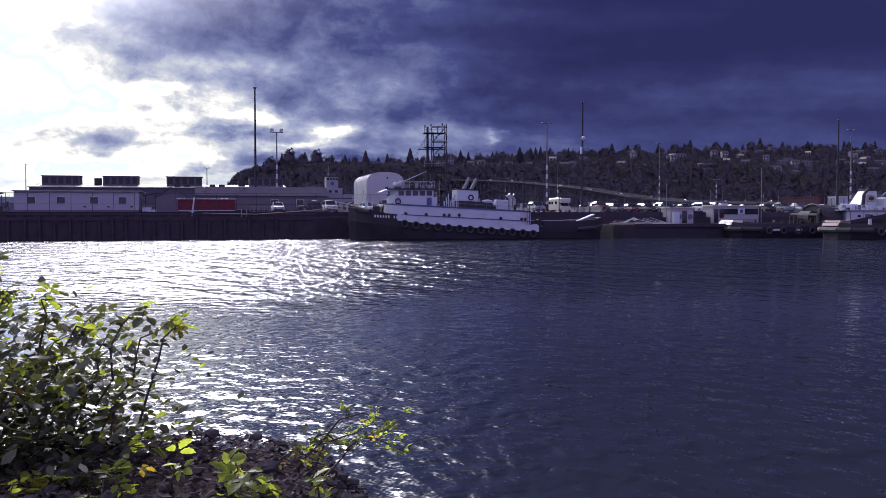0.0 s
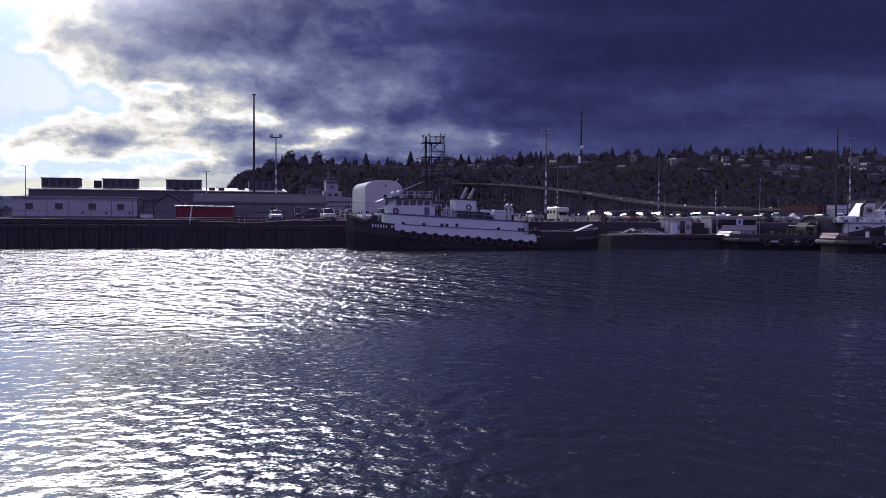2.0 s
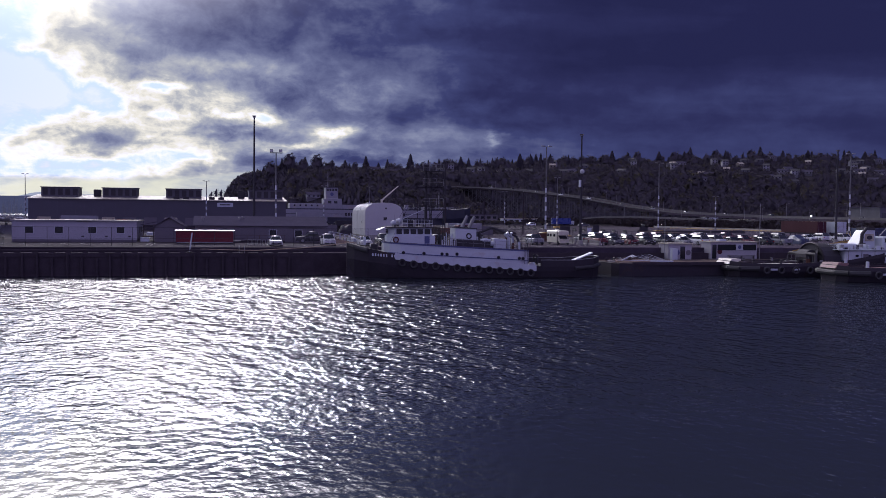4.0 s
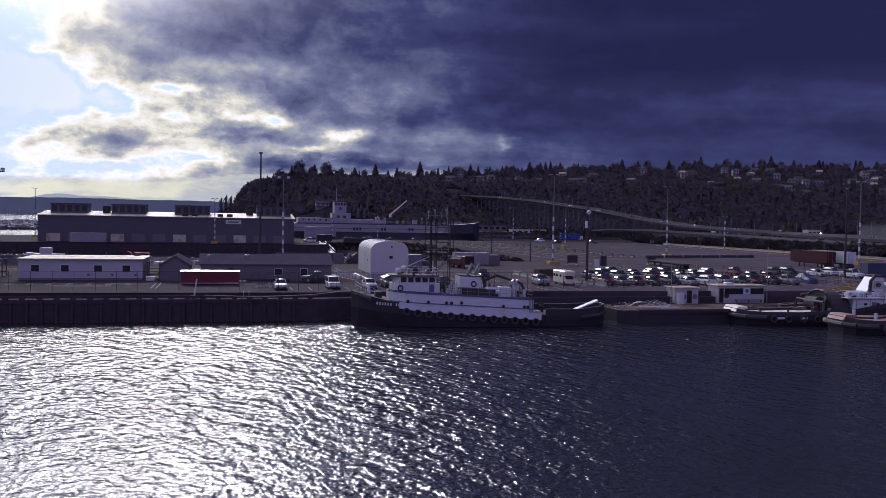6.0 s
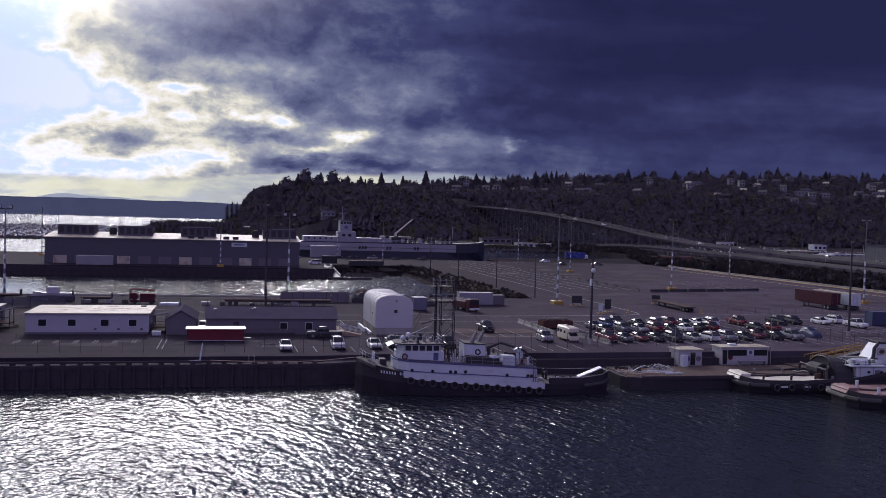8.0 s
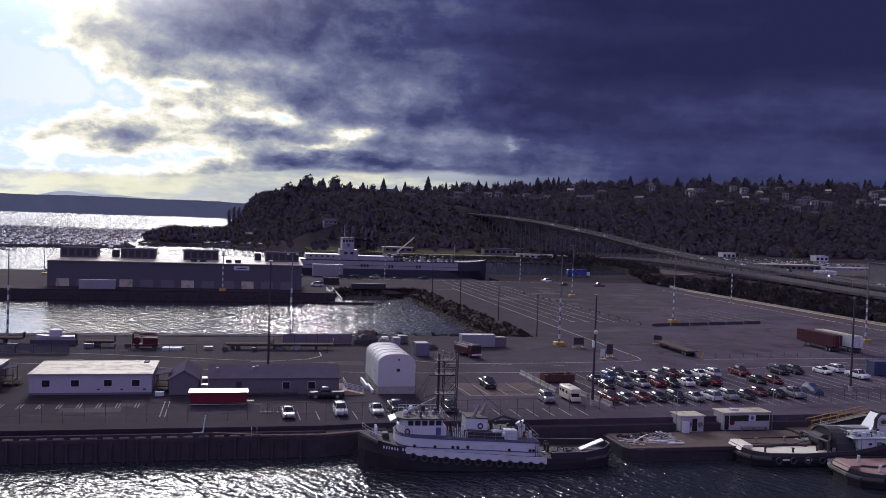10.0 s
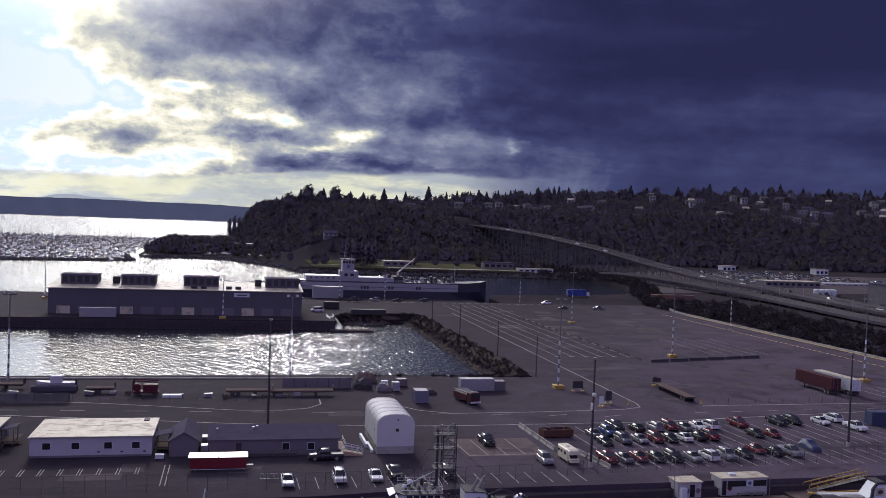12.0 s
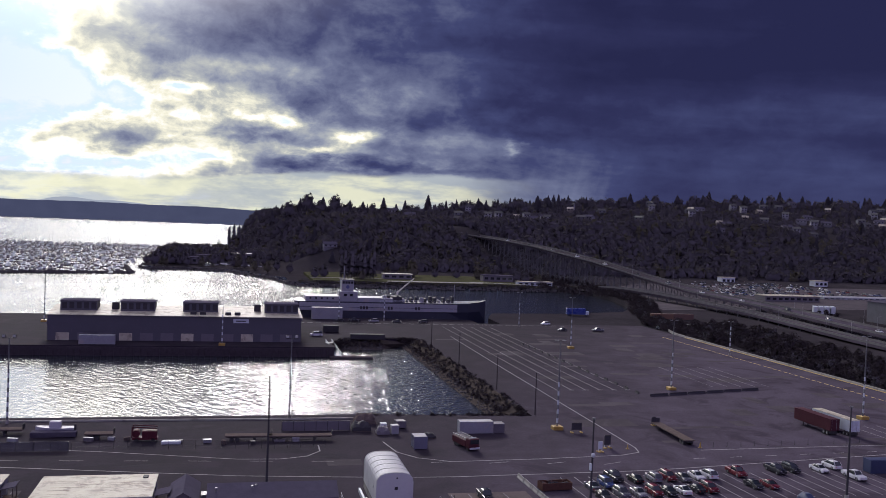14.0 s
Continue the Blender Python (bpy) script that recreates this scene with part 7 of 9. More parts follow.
def work_barge():
    ob = thing("work_barge", "long dark work barge with a timber deck and loose gear", "barge", (54.4, 116.8, 0))
    part("hull", Form(BLACK_HULL).prism([(0.6, 0.6), (2.4, 0), (31, 0.5), (31.5, 9.6), (0, 9.2), (0, 2)], -0.8, 1.75), ob)
    part("rub_rail", Form(CREOSOTE).box(2.4, 31, -0.1, 0.25, 1.5, 1.95), ob)
    for i in range(15):
        part("deck_plank", Form(TIMBER).box(0.7 + 2.02 * i, 2.7 + 2.02 * i, 0.5 + 0.02 * i, 9.3, 1.75, 1.85), ob)
    return ob


work_barge()


def loose_gear():
    for i in range(34):
        x, y = rnd.uniform(55.5, 64), rnd.uniform(118.5, 124.0)
        a, l = rnd.uniform(-1.2, 0.2), rnd.uniform(1.0, 3.6)
        f = Form(PLANK if rnd.random() < 0.6 else WHITE)
        h = rnd.uniform(0.08, 0.22)
        f.box(-l / 2, l / 2, -0.09, 0.09, 0, h, 0.01)
        solid("loose_timber", f, "loose pale timber lying on the barge deck", "timber", "loose timbers", at=pose(x, y, 1.855, 0, 0, math.degrees(a)))
    for i in range(30):
        f = Form((STEEL, RUBBER, CREOSOTE, TIMBER)[i % 4])
        for k in range(7):
            f.blob((rnd.uniform(-0.4, 0.4), rnd.uniform(-0.3, 0.3), rnd.uniform(0.05, 0.3)), rnd.uniform(0.1, 0.3), rnd.uniform(0.1, 0.3), rnd.uniform(0.08, 0.25), 0.45, rnd)
        solid("coiled_rope", f, "heap of rope and deck gear on the barge", "deck gear", "barge gear", at=pose(rnd.uniform(56, 64.5), rnd.uniform(122.6, 125.4), 1.85))
    for i in range(6):
        f = ring_tyre(Form(RUBBER), (0, 0, 0), 0.6, 0.22)
        solid("tyre_fender", f, "black tyre fender hanging from the barge", "tyre", "barge tyres", at=pose(72 + 1.5 * i, 116.95, 1.2))


loose_gear()


def plank_stack(x, y, yaw, label):
    """Planks and pipes laid on two bearers."""
    ob = thing("plank_stack", label, "plank stack", pose(x, y, 1.85, 0, 0, yaw), group="plank stacks")
    for u in (-1.1, 1.0):
        part("bearer", Form(TIMBER).box(u, u + 0.15, -1.1, 1.1, 0, 0.14), ob)
    for i in range(9):
        y0, m = -1.0 + 0.24 * i, (SHIP_PALE, PLANK, STEEL)[i % 3]
        a, b = -1.7 + 0.25 * (i * 3 % 4), 1.6 + 0.2 * (i * 5 % 4)
        if m is STEEL:
            part("pipe", Form(m).rod((a, y0, 0.19), (b, y0 + 0.08, 0.19), 0.05, 0.05, 6), ob)
        else:
            part("plank", Form(m).box(a, b, y0 - 0.1, y0 + 0.1, 0.14, 0.14 + 0.05 * (1 + i % 2)), ob)
    for i in range(5):
        u = -1.3 + 0.5 * i
        part("leaning_board", Form((WHITE, SHIP_PALE)[i % 2]).extrude_y([(u, 0.24), (u + 2.1, 0.95 - 0.07 * i), (u + 2.1, 1.0 - 0.07 * i), (u, 0.3)], -0.9 + 0.3 * i, -0.76 + 0.3 * i), ob)
    part("prop", Form(TIMBER).box(0.5, 0.62, -0.95, 0.6, 0.2, 0.66), ob)


for x, y, yaw in ((57.4, 121.0, 20), (62.4, 121.6, 155)):
    plank_stack(x, y, yaw, "pale boards and pipes heaped on the barge deck")


SHED_GREY = surface("pale_grey_shed_paint", (0.3, 0.29, 0.32), 0.6, vary=0.2, size=1.5, fine=0.2)


def barge_shed(x, y, w, d, h, label, door_at, emblems):
    ob = thing("barge_shed", label, "shed", (x, y, 1.85), group="barge sheds")
    part("wall", Form(SHED_GREY).box(0, w, 0, d, 0, h), ob)
    part("roof", Form(ROOF_PALE).box(-0.2, w + 0.2, -0.2, d + 0.2, h, h + 0.16, 0.03), ob)
    part("door", Form(GLASS_DARK).box(*door_at, -0.06, 0, 0.1, h - 0.35), ob, "dark open doorway")
    for k, m in emblems:
        part("emblem", Form(m).rod((k, 0, h * 0.45), (k, -0.04, h * 0.45), 0.42, 0.42, 14), ob, "plain round painted emblem")
    return ob


s1 = barge_shed(67.2, 126.2, 3.9, 3.0, 2.35, "white box shed on the barge with a dark doorway", (2.0, 2.8), ((1.5, TRIM_BLUE), (3.35, GREY_WALL)))
part("side_cabin", Form(WHITE).box(0.2, 1.1, -0.9, 0, 0, 1.7, 0.04), s1)
s2 = barge_shed(74.7, 126.6, 8.0, 3.0, 2.65, "long grey office shed on the barge with a dark window band", (0.2, 0.9), ((1.5, RED),))
part("window_band", Form(GLASS_DARK).box(1.1, 7.85, -0.05, 0, 1.4, 2.3), s2, "dark horizontal window band")
pl = part("emblem_panel", Form(WHITE).box(4.3, 5.5, -0.1, -0.05, 1.42, 2.35), s2)
part("emblem", Form(TRIM_BLUE).rod((4.9, -0.1, 1.9), (4.9, -0.13, 1.9), 0.3, 0.3, 12), pl)
part("bench", Form(STEEL).box(2.6, 7.2, -0.9, -0.4, 0.55, 0.68), s2)
for x in (2.8, 4.9, 7.0):
    part("bench_leg", Form(STEEL).box(x, x + 0.1, -0.85, -0.45, 0, 0.55), s2)
part("roof_box", Form(WHITE).box(2.0, 3.2, 1.0, 2.0, 2.81, 3.1, 0.05), s2)
solid("flag_pole", Form(STEEL).rod((82.9, 126.2, 1.8), (82.9, 126.2, 10.6), 0.07, 0.05, 6), "slim grey pole at the end of the barge shed", "pole")
solid("flag_pole", Form(STEEL).rod((66.6, 126.3, 1.8), (66.6, 126.3, 8.0), 0.06, 0.05, 6), "slim grey pole beside the white barge shed", "pole")


def float_dock():
    ob = thing("float_dock", "brown timber float dock with a yellow gangway", "dock", (86.2, 117.5, 0))
    part("deck", Form(TIMBER).box(0, 26, 0, 11, -0.3, 1.9), ob, "brown timber deck")
    gang = part("gangway", Form(STEEL).add([(4, 9.0, 2.0), (4, 10.6, 2.0), (15, 11.4, 3.7), (15, 9.8, 3.7)], [(0, 1, 2, 3)]), ob)
    for o in (0, 1.6):
        for k in (0.5, 1.1):
            part("yellow_rail", Form(YELLOW).rod((4, 9.0 + o, 2 + k), (15, 9.8 + o, 3.7 + k), 0.09, 0.09, 5), gang)
        for i in range(8):
            t = i / 7
            part("yellow_post", Form(YELLOW).rod((4 + 11 * t, 9.0 + o + 0.8 * t, 2 + 1.7 * t), (4 + 11 * t, 9.0 + o + 0.8 * t, 3.1 + 1.7 * t), 0.06, 0.06, 5), gang)
    part("yellow_beam", Form(YELLOW).box(3, 13, 7.6, 8.1, 2.0, 2.35), ob)
    part("steps", Form(STEEL).box(-3.2, -0.4, 1.5, 3.2, 1.8, 1.95), ob)
    railing(ob, [(-3.2, 1.5, 1.9), (0.8, 1.5, 1.9)], 1.0, 0.7, STEEL)


float_dock()


def stern_tug(x, y, yaw, label, deck, deck_label, house=True):
    """A broad tug seen from its low stern."""
    ob = thing("moored_tug", label, "tug", pose(x, y, 0, 0, 0, yaw), group="moored tugs")
    st = [(0, 2.0, 1.75, 1.6), (0.8, 3.6, 1.6, 3.2), (3, 4.6, 1.5, 4.2), (8, 4.9, 1.5, 4.5), (16, 5.0, 1.9, 4.6), (22, 4.4, 2.8, 3.8), (27, 2.2, 4.0, 1.2), (29, 0.2, 4.6, 0.1)]
    part("hull", Form(BLACK_HULL).loft(hull_rows(st), closed=True), ob, "black steel hull")
    bul = Form(BLACK_HULL, deck)
    rim = [(s[0], -s[1], s[2]) for s in st[::-1]] + [(s[0], s[1], s[2]) for s in st]
    bul.loft([[(p[0], p[1], p[2]) for p in rim], [(p[0] + 0.02, p[1] * 0.98, p[2] + 0.45) for p in rim], [(p[0] + 0.15, p[1] * 0.94, p[2] + 0.45) for p in rim], [(p[0] + 0.15, p[1] * 0.94, p[2]) for p in rim]], caps=False)
    part("bulwark", bul, ob)
    part("deck", Form(deck).prism([(0.5, -1.9), (1.4, -3.3), (3, -4.2), (13, -4.6), (13, 4.6), (3, 4.2), (1.4, 3.3), (0.5, 1.9)], 1.5, 1.78), ob, deck_label)
    part("stern_plate", Form(deck if house else RED_DECK).extrude_y([(-0.25, 1.75), (0.3, 1.75), (1.7, 2.2), (1.7, 2.45), (0.25, 2.45)], -1.9, 1.9), ob, "pale stern roller plate")
    part("stern_fender", Form(RUBBER).path([(3, -4.8, 1.2), (0.6, -3.8, 1.2), (-0.2, -2, 1.2), (-0.2, 2, 1.2), (0.6, 3.8, 1.2), (3, 4.8, 1.2)], 0.35, 8), ob)
    for i in range(9):
        part("tyre", ring_tyre(Form(RUBBER), (4 + 2.2 * i, -5.0, 1.0), 0.42, 0.15), ob, "black tyre fender")
    for i in range(4):
        part("fender_pad", Form(WHITE).box(4.6 + 3.4 * i, 5.6 + 3.4 * i, -5.05, -4.93, 1.0, 1.25), ob)
    part("tow_rope", Form(CREOSOTE).path([(2, 0.4, 1.9), (5, -0.6, 1.9), (8, 0.9, 1.9), (11, -0.3, 1.9)], 0.13, 6), ob)
    if not house:
        part("winch", Form(DARK_STEEL).rod((11, -1.6, 2.9), (11, 1.6, 2.9), 1.0, 1.0, 12).box(10, 12, -2, 2, 1.8, 2.4), ob)
        for s in (-2.5, 2.5):
            part("bitt", Form(WHITE).rod((4, s, 1.8), (4, s, 2.7), 0.22, 0.22, 8), ob)
        part("house", Form(WHITE).box(14, 24, -3.2, 3.2, 2.0, 4.6, 0.2), ob)
        part("bulkhead", Form(RED).box(13.0, 13.9, -3.6, 3.6, 1.8, 3.4, 0.1), ob)
        return ob
    arch = [(3.5 * math.cos(k * math.pi / 10), 1.8 + 2.9 * math.sin(k * math.pi / 10) ** 0.8) for k in range(11)]
    part("winch_house", Form(DARK_STEEL).extrude_x(arch, 13.8, 16.4), ob, "black rounded winch shelter")
    part("shelter_rim", Form(BLACK_HULL).path([(13.75, y, z + 0.04) for y, z in arch], 0.14, 6), ob)
    part("tow_wire", Form(RUBBER).path([(1.2, 0.3, 2.3), (5.0, 0.5, 2.0), (9.0, 0.2, 2.05), (12.6, 0.0, 2.8)], 0.07, 5), ob, "dark hawser led aft over the stern plate")
    for k, (px, py) in enumerate(((3.0, -3.0), (4.6, 2.6), (7.0, -3.4), (9.4, 3.2), (11.2, -2.6))):
        part("deck_bollard", Form((DARK_STEEL, STEEL)[k % 2]).rod((px, py, 1.78), (px, py, 2.35), 0.16, 0.16, 8).rod((px, py, 2.35), (px, py, 2.43), 0.24, 0.24, 8), ob)
    for k in range(3):
        part("hose", Form(RUBBER).path([(12.6 + 0.3 * k, -3.0 + 0.5 * k, 1.8), (12.7 + 0.3 * k, -3.0 + 0.5 * k, 3.2 + 0.3 * k), (13.2 + 0.3 * k, -2.7 + 0.5 * k, 3.7 + 0.2 * k), (13.9, -2.4 + 0.5 * k, 3.0)], 0.09, 6), ob)
    part("winch", Form(DARK_STEEL).rod((13.0, -1.4, 2.9), (13.0, 1.4, 2.9), 0.9, 0.9, 12), ob)
    q = random.Random(int(x))
    for k in range(22):
        px, py, hh, w = q.uniform(11.5, 17), q.uniform(-3.6, 3.4), q.uniform(0.25, 1.3), q.uniform(0.12, 0.5)
        m = (DARK_STEEL, RUBBER, DARK_STEEL, STEEL, RUST)[k % 5]
        part("deck_fitting", Form(m).rod((px, py, 1.75), (px, py, 1.75 + hh), w * 0.4, w * 0.36, 8) if k % 3 == 0 else Form(m).box(px, px + w * 1.6, py, py + w, 1.75, 1.75 + hh, 0.03), ob)
    part("towing_arch", Form(DARK_STEEL).path([(12.2, -3.8, 1.8), (12.4, -3.4, 3.2), (12.4, 3.4, 3.2), (12.2, 3.8, 1.8)], 0.22, 6), ob)
    h = part("deckhouse", Form(WHITE).box(16.2, 27, -3.9, 3.9, 1.8, 4.8, 0.25), ob, "white deckhouse")
    for x in (18, 20, 22.5, 25):
        porthole(h, x, -3.9, 3.6, 0.24)
    part("trim_line", Form(TRIM_BLUE).box(16.18, 27.02, -3.93, 3.93, 2.5, 2.62), h)
    part("upper_deck", Form(WHITE).box(15.0, 27.5, -4.2, 4.2, 4.8, 4.95), ob)
    part("tank", Form(WHITE).rod((16, -2.6, 5.6), (18.6, -2.6, 5.6), 0.6, 0.6, 12), ob)
    part("tender_boat", Form(STEEL).loft([[(x, -w, 6.0), (x, 0, 5.3), (x, w, 6.0)] for x, w in ((16, 0.1), (17, 0.7), (19, 0.8), (20.4, 0.6))], closed=True), ob)
    f = Form(WHITE)
    f.extrude_y([(19.4, 4.95), (22.6, 4.95), (22.6, 9.0), (21.4, 9.2)], -1.3, 1.3)
    stack = part("funnel", f, ob, "white raked funnel with a plain emblem")
    part("funnel_top", Form(DARK_STEEL).box(21.3, 22.7, -1.35, 1.35, 9.0, 9.5, 0.1), stack)
    part("emblem_panel", Form(ROOF_PALE).box(21.0, 22.4, -1.36, -1.3, 6.6, 8.2), stack)
    part("emblem", Form(DARK_STEEL).rod((21.7, -1.36, 7.4), (21.7, -1.39, 7.4), 0.45, 0.45, 14), stack)
    part("pilot_house", Form(WHITE).box(23.0, 27, -2.6, 2.6, 4.95, 7.6, 0.2), ob)
    for i in range(4):
        part("window", Form(GLASS_DARK).box(23.3 + 0.9 * i, 24.0 + 0.9 * i, -2.63, -2.6, 6.4, 7.3), ob)
    railing(ob, [(15.1, -4.1, 4.95), (27.4, -4.1, 4.95)], 1.0, 1.4, WHITE, 0.03)
    railing(ob, [(15.1, -4.1, 4.95), (15.1, 4.1, 4.95)], 1.0, 1.4, WHITE, 0.03)
    for i in range(5):
        part("house_rib", Form(STEEL).box(16.6 + 2.1 * i, 16.68 + 2.1 * i, -3.95, -3.9, 1.9, 4.7), h)
    part("house_door", Form(GREY_WALL).box(19.0, 19.8, -3.96, -3.9, 2.0, 4.0), h, "grey steel door")
    part("exhaust_pipe", Form(DARK_STEEL).path([(20.2, -1.5, 5.0), (20.4, -1.5, 8.2), (21.2, -1.5, 9.6)], 0.26, 7), ob, "sooty exhaust pipe beside the funnel")
    part("derrick", Form(STEEL).rod((22.4, 0, 5.0), (27.5, 0, 12.5), 0.1, 0.07, 6), ob)
    for i in range(26):
        px, py = 15.4 + 0.42 * i, q.uniform(-3.8, -1.8)
        part("deck_fitting", Form((WHITE, STEEL, WHITE, DARK_STEEL)[i % 4]).box(px, px + q.uniform(0.2, 0.7), py, py + 0.5, 4.95, 5.2 + 1.1 * q.random(), 0.04), ob)
    # a low house for so broad a hull
    for o in ob.children:
        if min(v.co.x for v in o.data.vertices) > 14.5 and o.name.split(".")[0] not in ("tyre", "fender_pad"):
            settle(o, lambda c: Vector((c.x + 0.6, c.y, 1.8 + (c.z - 1.8) * 0.68)))
    return ob


PALE_DECK = surface("worn_pale_deck", (0.5, 0.47, 0.4), 0.6, vary=0.3, size=2.0, fine=0.2)
RED_DECK = surface("red_oxide_deck", (0.17, 0.095, 0.095), 0.7, vary=0.3, size=2.0, fine=0.2)
stern_tug(71.2, 117.2, -4, "broad black tug with a white house and pale after deck", PALE_DECK, "worn pale after deck")
stern_tug(80.0, 105.6, -6, "second black tug with a red oxide deck beside the first", RED_DECK, "red oxide after deck", False)


def cargo_ship():
    ob = thing("factory_ship", "long white and blue factory ship berthed behind the warehouse", "ship", (32.0, 458.0, 1.2))
    st = [(-2, 5.5, 10.0, 4.5), (4, 7.5, 10.0, 7), (20, 8, 10.0, 7.8), (75, 8, 10.0, 7.8), (86, 6.8, 10.2, 5.5), (93, 3.8, 10.7, 1.8), (97, 0.3, 11.4, 0.1)]
    part("hull", Form(SHIP_BLUE).loft(hull_rows(st, -3), closed=True), ob, "dark blue hull")
    part("side_band", Form(SHIP_PALE).box(0, 80, -8.25, -7.9, 5.7, 9.5), ob, "broad white side band")
    for i in range(7):
        part("side_port", Form(DARK_STEEL).box(30 + 14 * (i % 3) + 1.5 * (i // 3), 31 + 14 * (i % 3) + 1.5 * (i // 3), -8.3, -8.25, 6.5, 8.0), ob)
    part("deckhouse", Form(SHIP_PALE).box(3, 20, -6.5, 6.5, 10, 12.5, 0.15), ob)
    for i in range(5):
        part("window", Form(GLASS_DARK).box(5 + 2.8 * i, 5.8 + 2.8 * i, -6.55, -6.5, 11.1, 11.9), ob)
    part("fish_house", Form(SHIP_PALE).box(29, 47, -6.0, 6.0, 10, 12.0, 0.15), ob)
    part("shelter", Form(DARK_STEEL).box(47, 52, -5.0, 5.0, 10, 12.8, 0.2), ob)
    part("upper_house", Form(SHIP_PALE).box(20, 29, -5.5, 5.5, 10, 15.0, 0.2), ob)
    b = part("bridge_house", Form(SHIP_PALE).box(21, 27, -4.5, 4.5, 15.0, 20.6, 0.2), ob)
    for i in range(4):
        part("window", Form(GLASS_DARK).box(21.3 + 1.4 * i, 22.4 + 1.4 * i, -4.55, -4.5, 18.8, 20.0), b)
    part("emblem", Form(TRIM_BLUE).rod((24.0, -4.5, 17.2), (24.0, -4.56, 17.2), 0.9, 0.9, 12), b)
    for i in range(2):
        part("window", Form(GLASS_DARK).box(22 + 3 * i, 23.6 + 3 * i, -5.56, -5.5, 12.6, 13.8), ob)
    part("bridge_roof", Form(DARK_STEEL).box(20.6, 27.4, -4.8, 4.8, 20.6, 20.85), b)
    part("mast", Form(SHIP_PALE).rod((22.5, 0, 20.8), (22.5, 0, 28.0), 0.22, 0.1, 6).rod((20.8, 0, 24), (24.2, 0, 24), 0.09, 0.09, 5), ob)
    for k in range(6):
        part("antenna", Form(STEEL).rod((21 + k, -2 + 0.7 * k, 20.8), (21 + k, -2 + 0.7 * k, 22.0 + 0.7 * (k % 3)), 0.09, 0.06, 4), ob)
    part("foremast", Form(STEEL).rod((80, 0, 10), (80, 0, 19), 0.3, 0.2, 6), ob)
    part("crane", Form(PALE_DECK).rod((50, 0, 10), (50, 0, 15), 0.7, 0.6, 8).rod((50, 0, 14.6), (58.5, 0, 22), 0.5, 0.3, 6), ob, "pale deck crane raised at a slant")
    for i in range(16):
        x = 42 + 2.4 * i
        part("deck_gear", Form((SHIP_PALE, DARK_STEEL, RUBBER, DARK_STEEL)[i % 4]).box(x, x + rnd.uniform(1, 2.2), -4, rnd.uniform(-2, 3), 10, 10.8 + rnd.uniform(0.3, 2.6), 0.1), ob)
    railing(ob, [(40, -7.6, 10), (86, -6.5, 10.2)], 1.1, 3.0, WHITE, 0.05)
    railing(ob, [(86, -6.4, 10.2), (93, -3.4, 10.7), (96.5, -0.4, 11.3)], 1.1, 2.0, STEEL, 0.05)
    part("rub_line", Form(SHIP_BLUE).box(0, 80, -8.3, -8.251, 7.3, 7.5), ob)


SHIP_BLUE = surface("dark_blue_hull", (0.014, 0.016, 0.034), 0.45, vary=0.25, size=4.0, fine=0.4)
cargo_ship()


# ---- the high bridge ----
DECK = [(289, 227, 7.5), (298, 296, 7.8), (304.5, 375, 8.2), (318, 472, 9.0), (314, 568, 11.5), (312, 645, 16.5), (300, 716, 24.5), (286, 820, 32.5), (272, 900, 37), (260, 960, 39.5), (240, 1020, 41)]


def along(points, every):
    out, carry = [], 0.0
    for a, b in zip(points, points[1:]):
        a, b = Vector(a), Vector(b)
        d, s = (b - a).length, carry
        while s < d:
            out.append((a.lerp(b, s / d), (b - a).normalized()))
            s += every
        carry = s - d
    return out


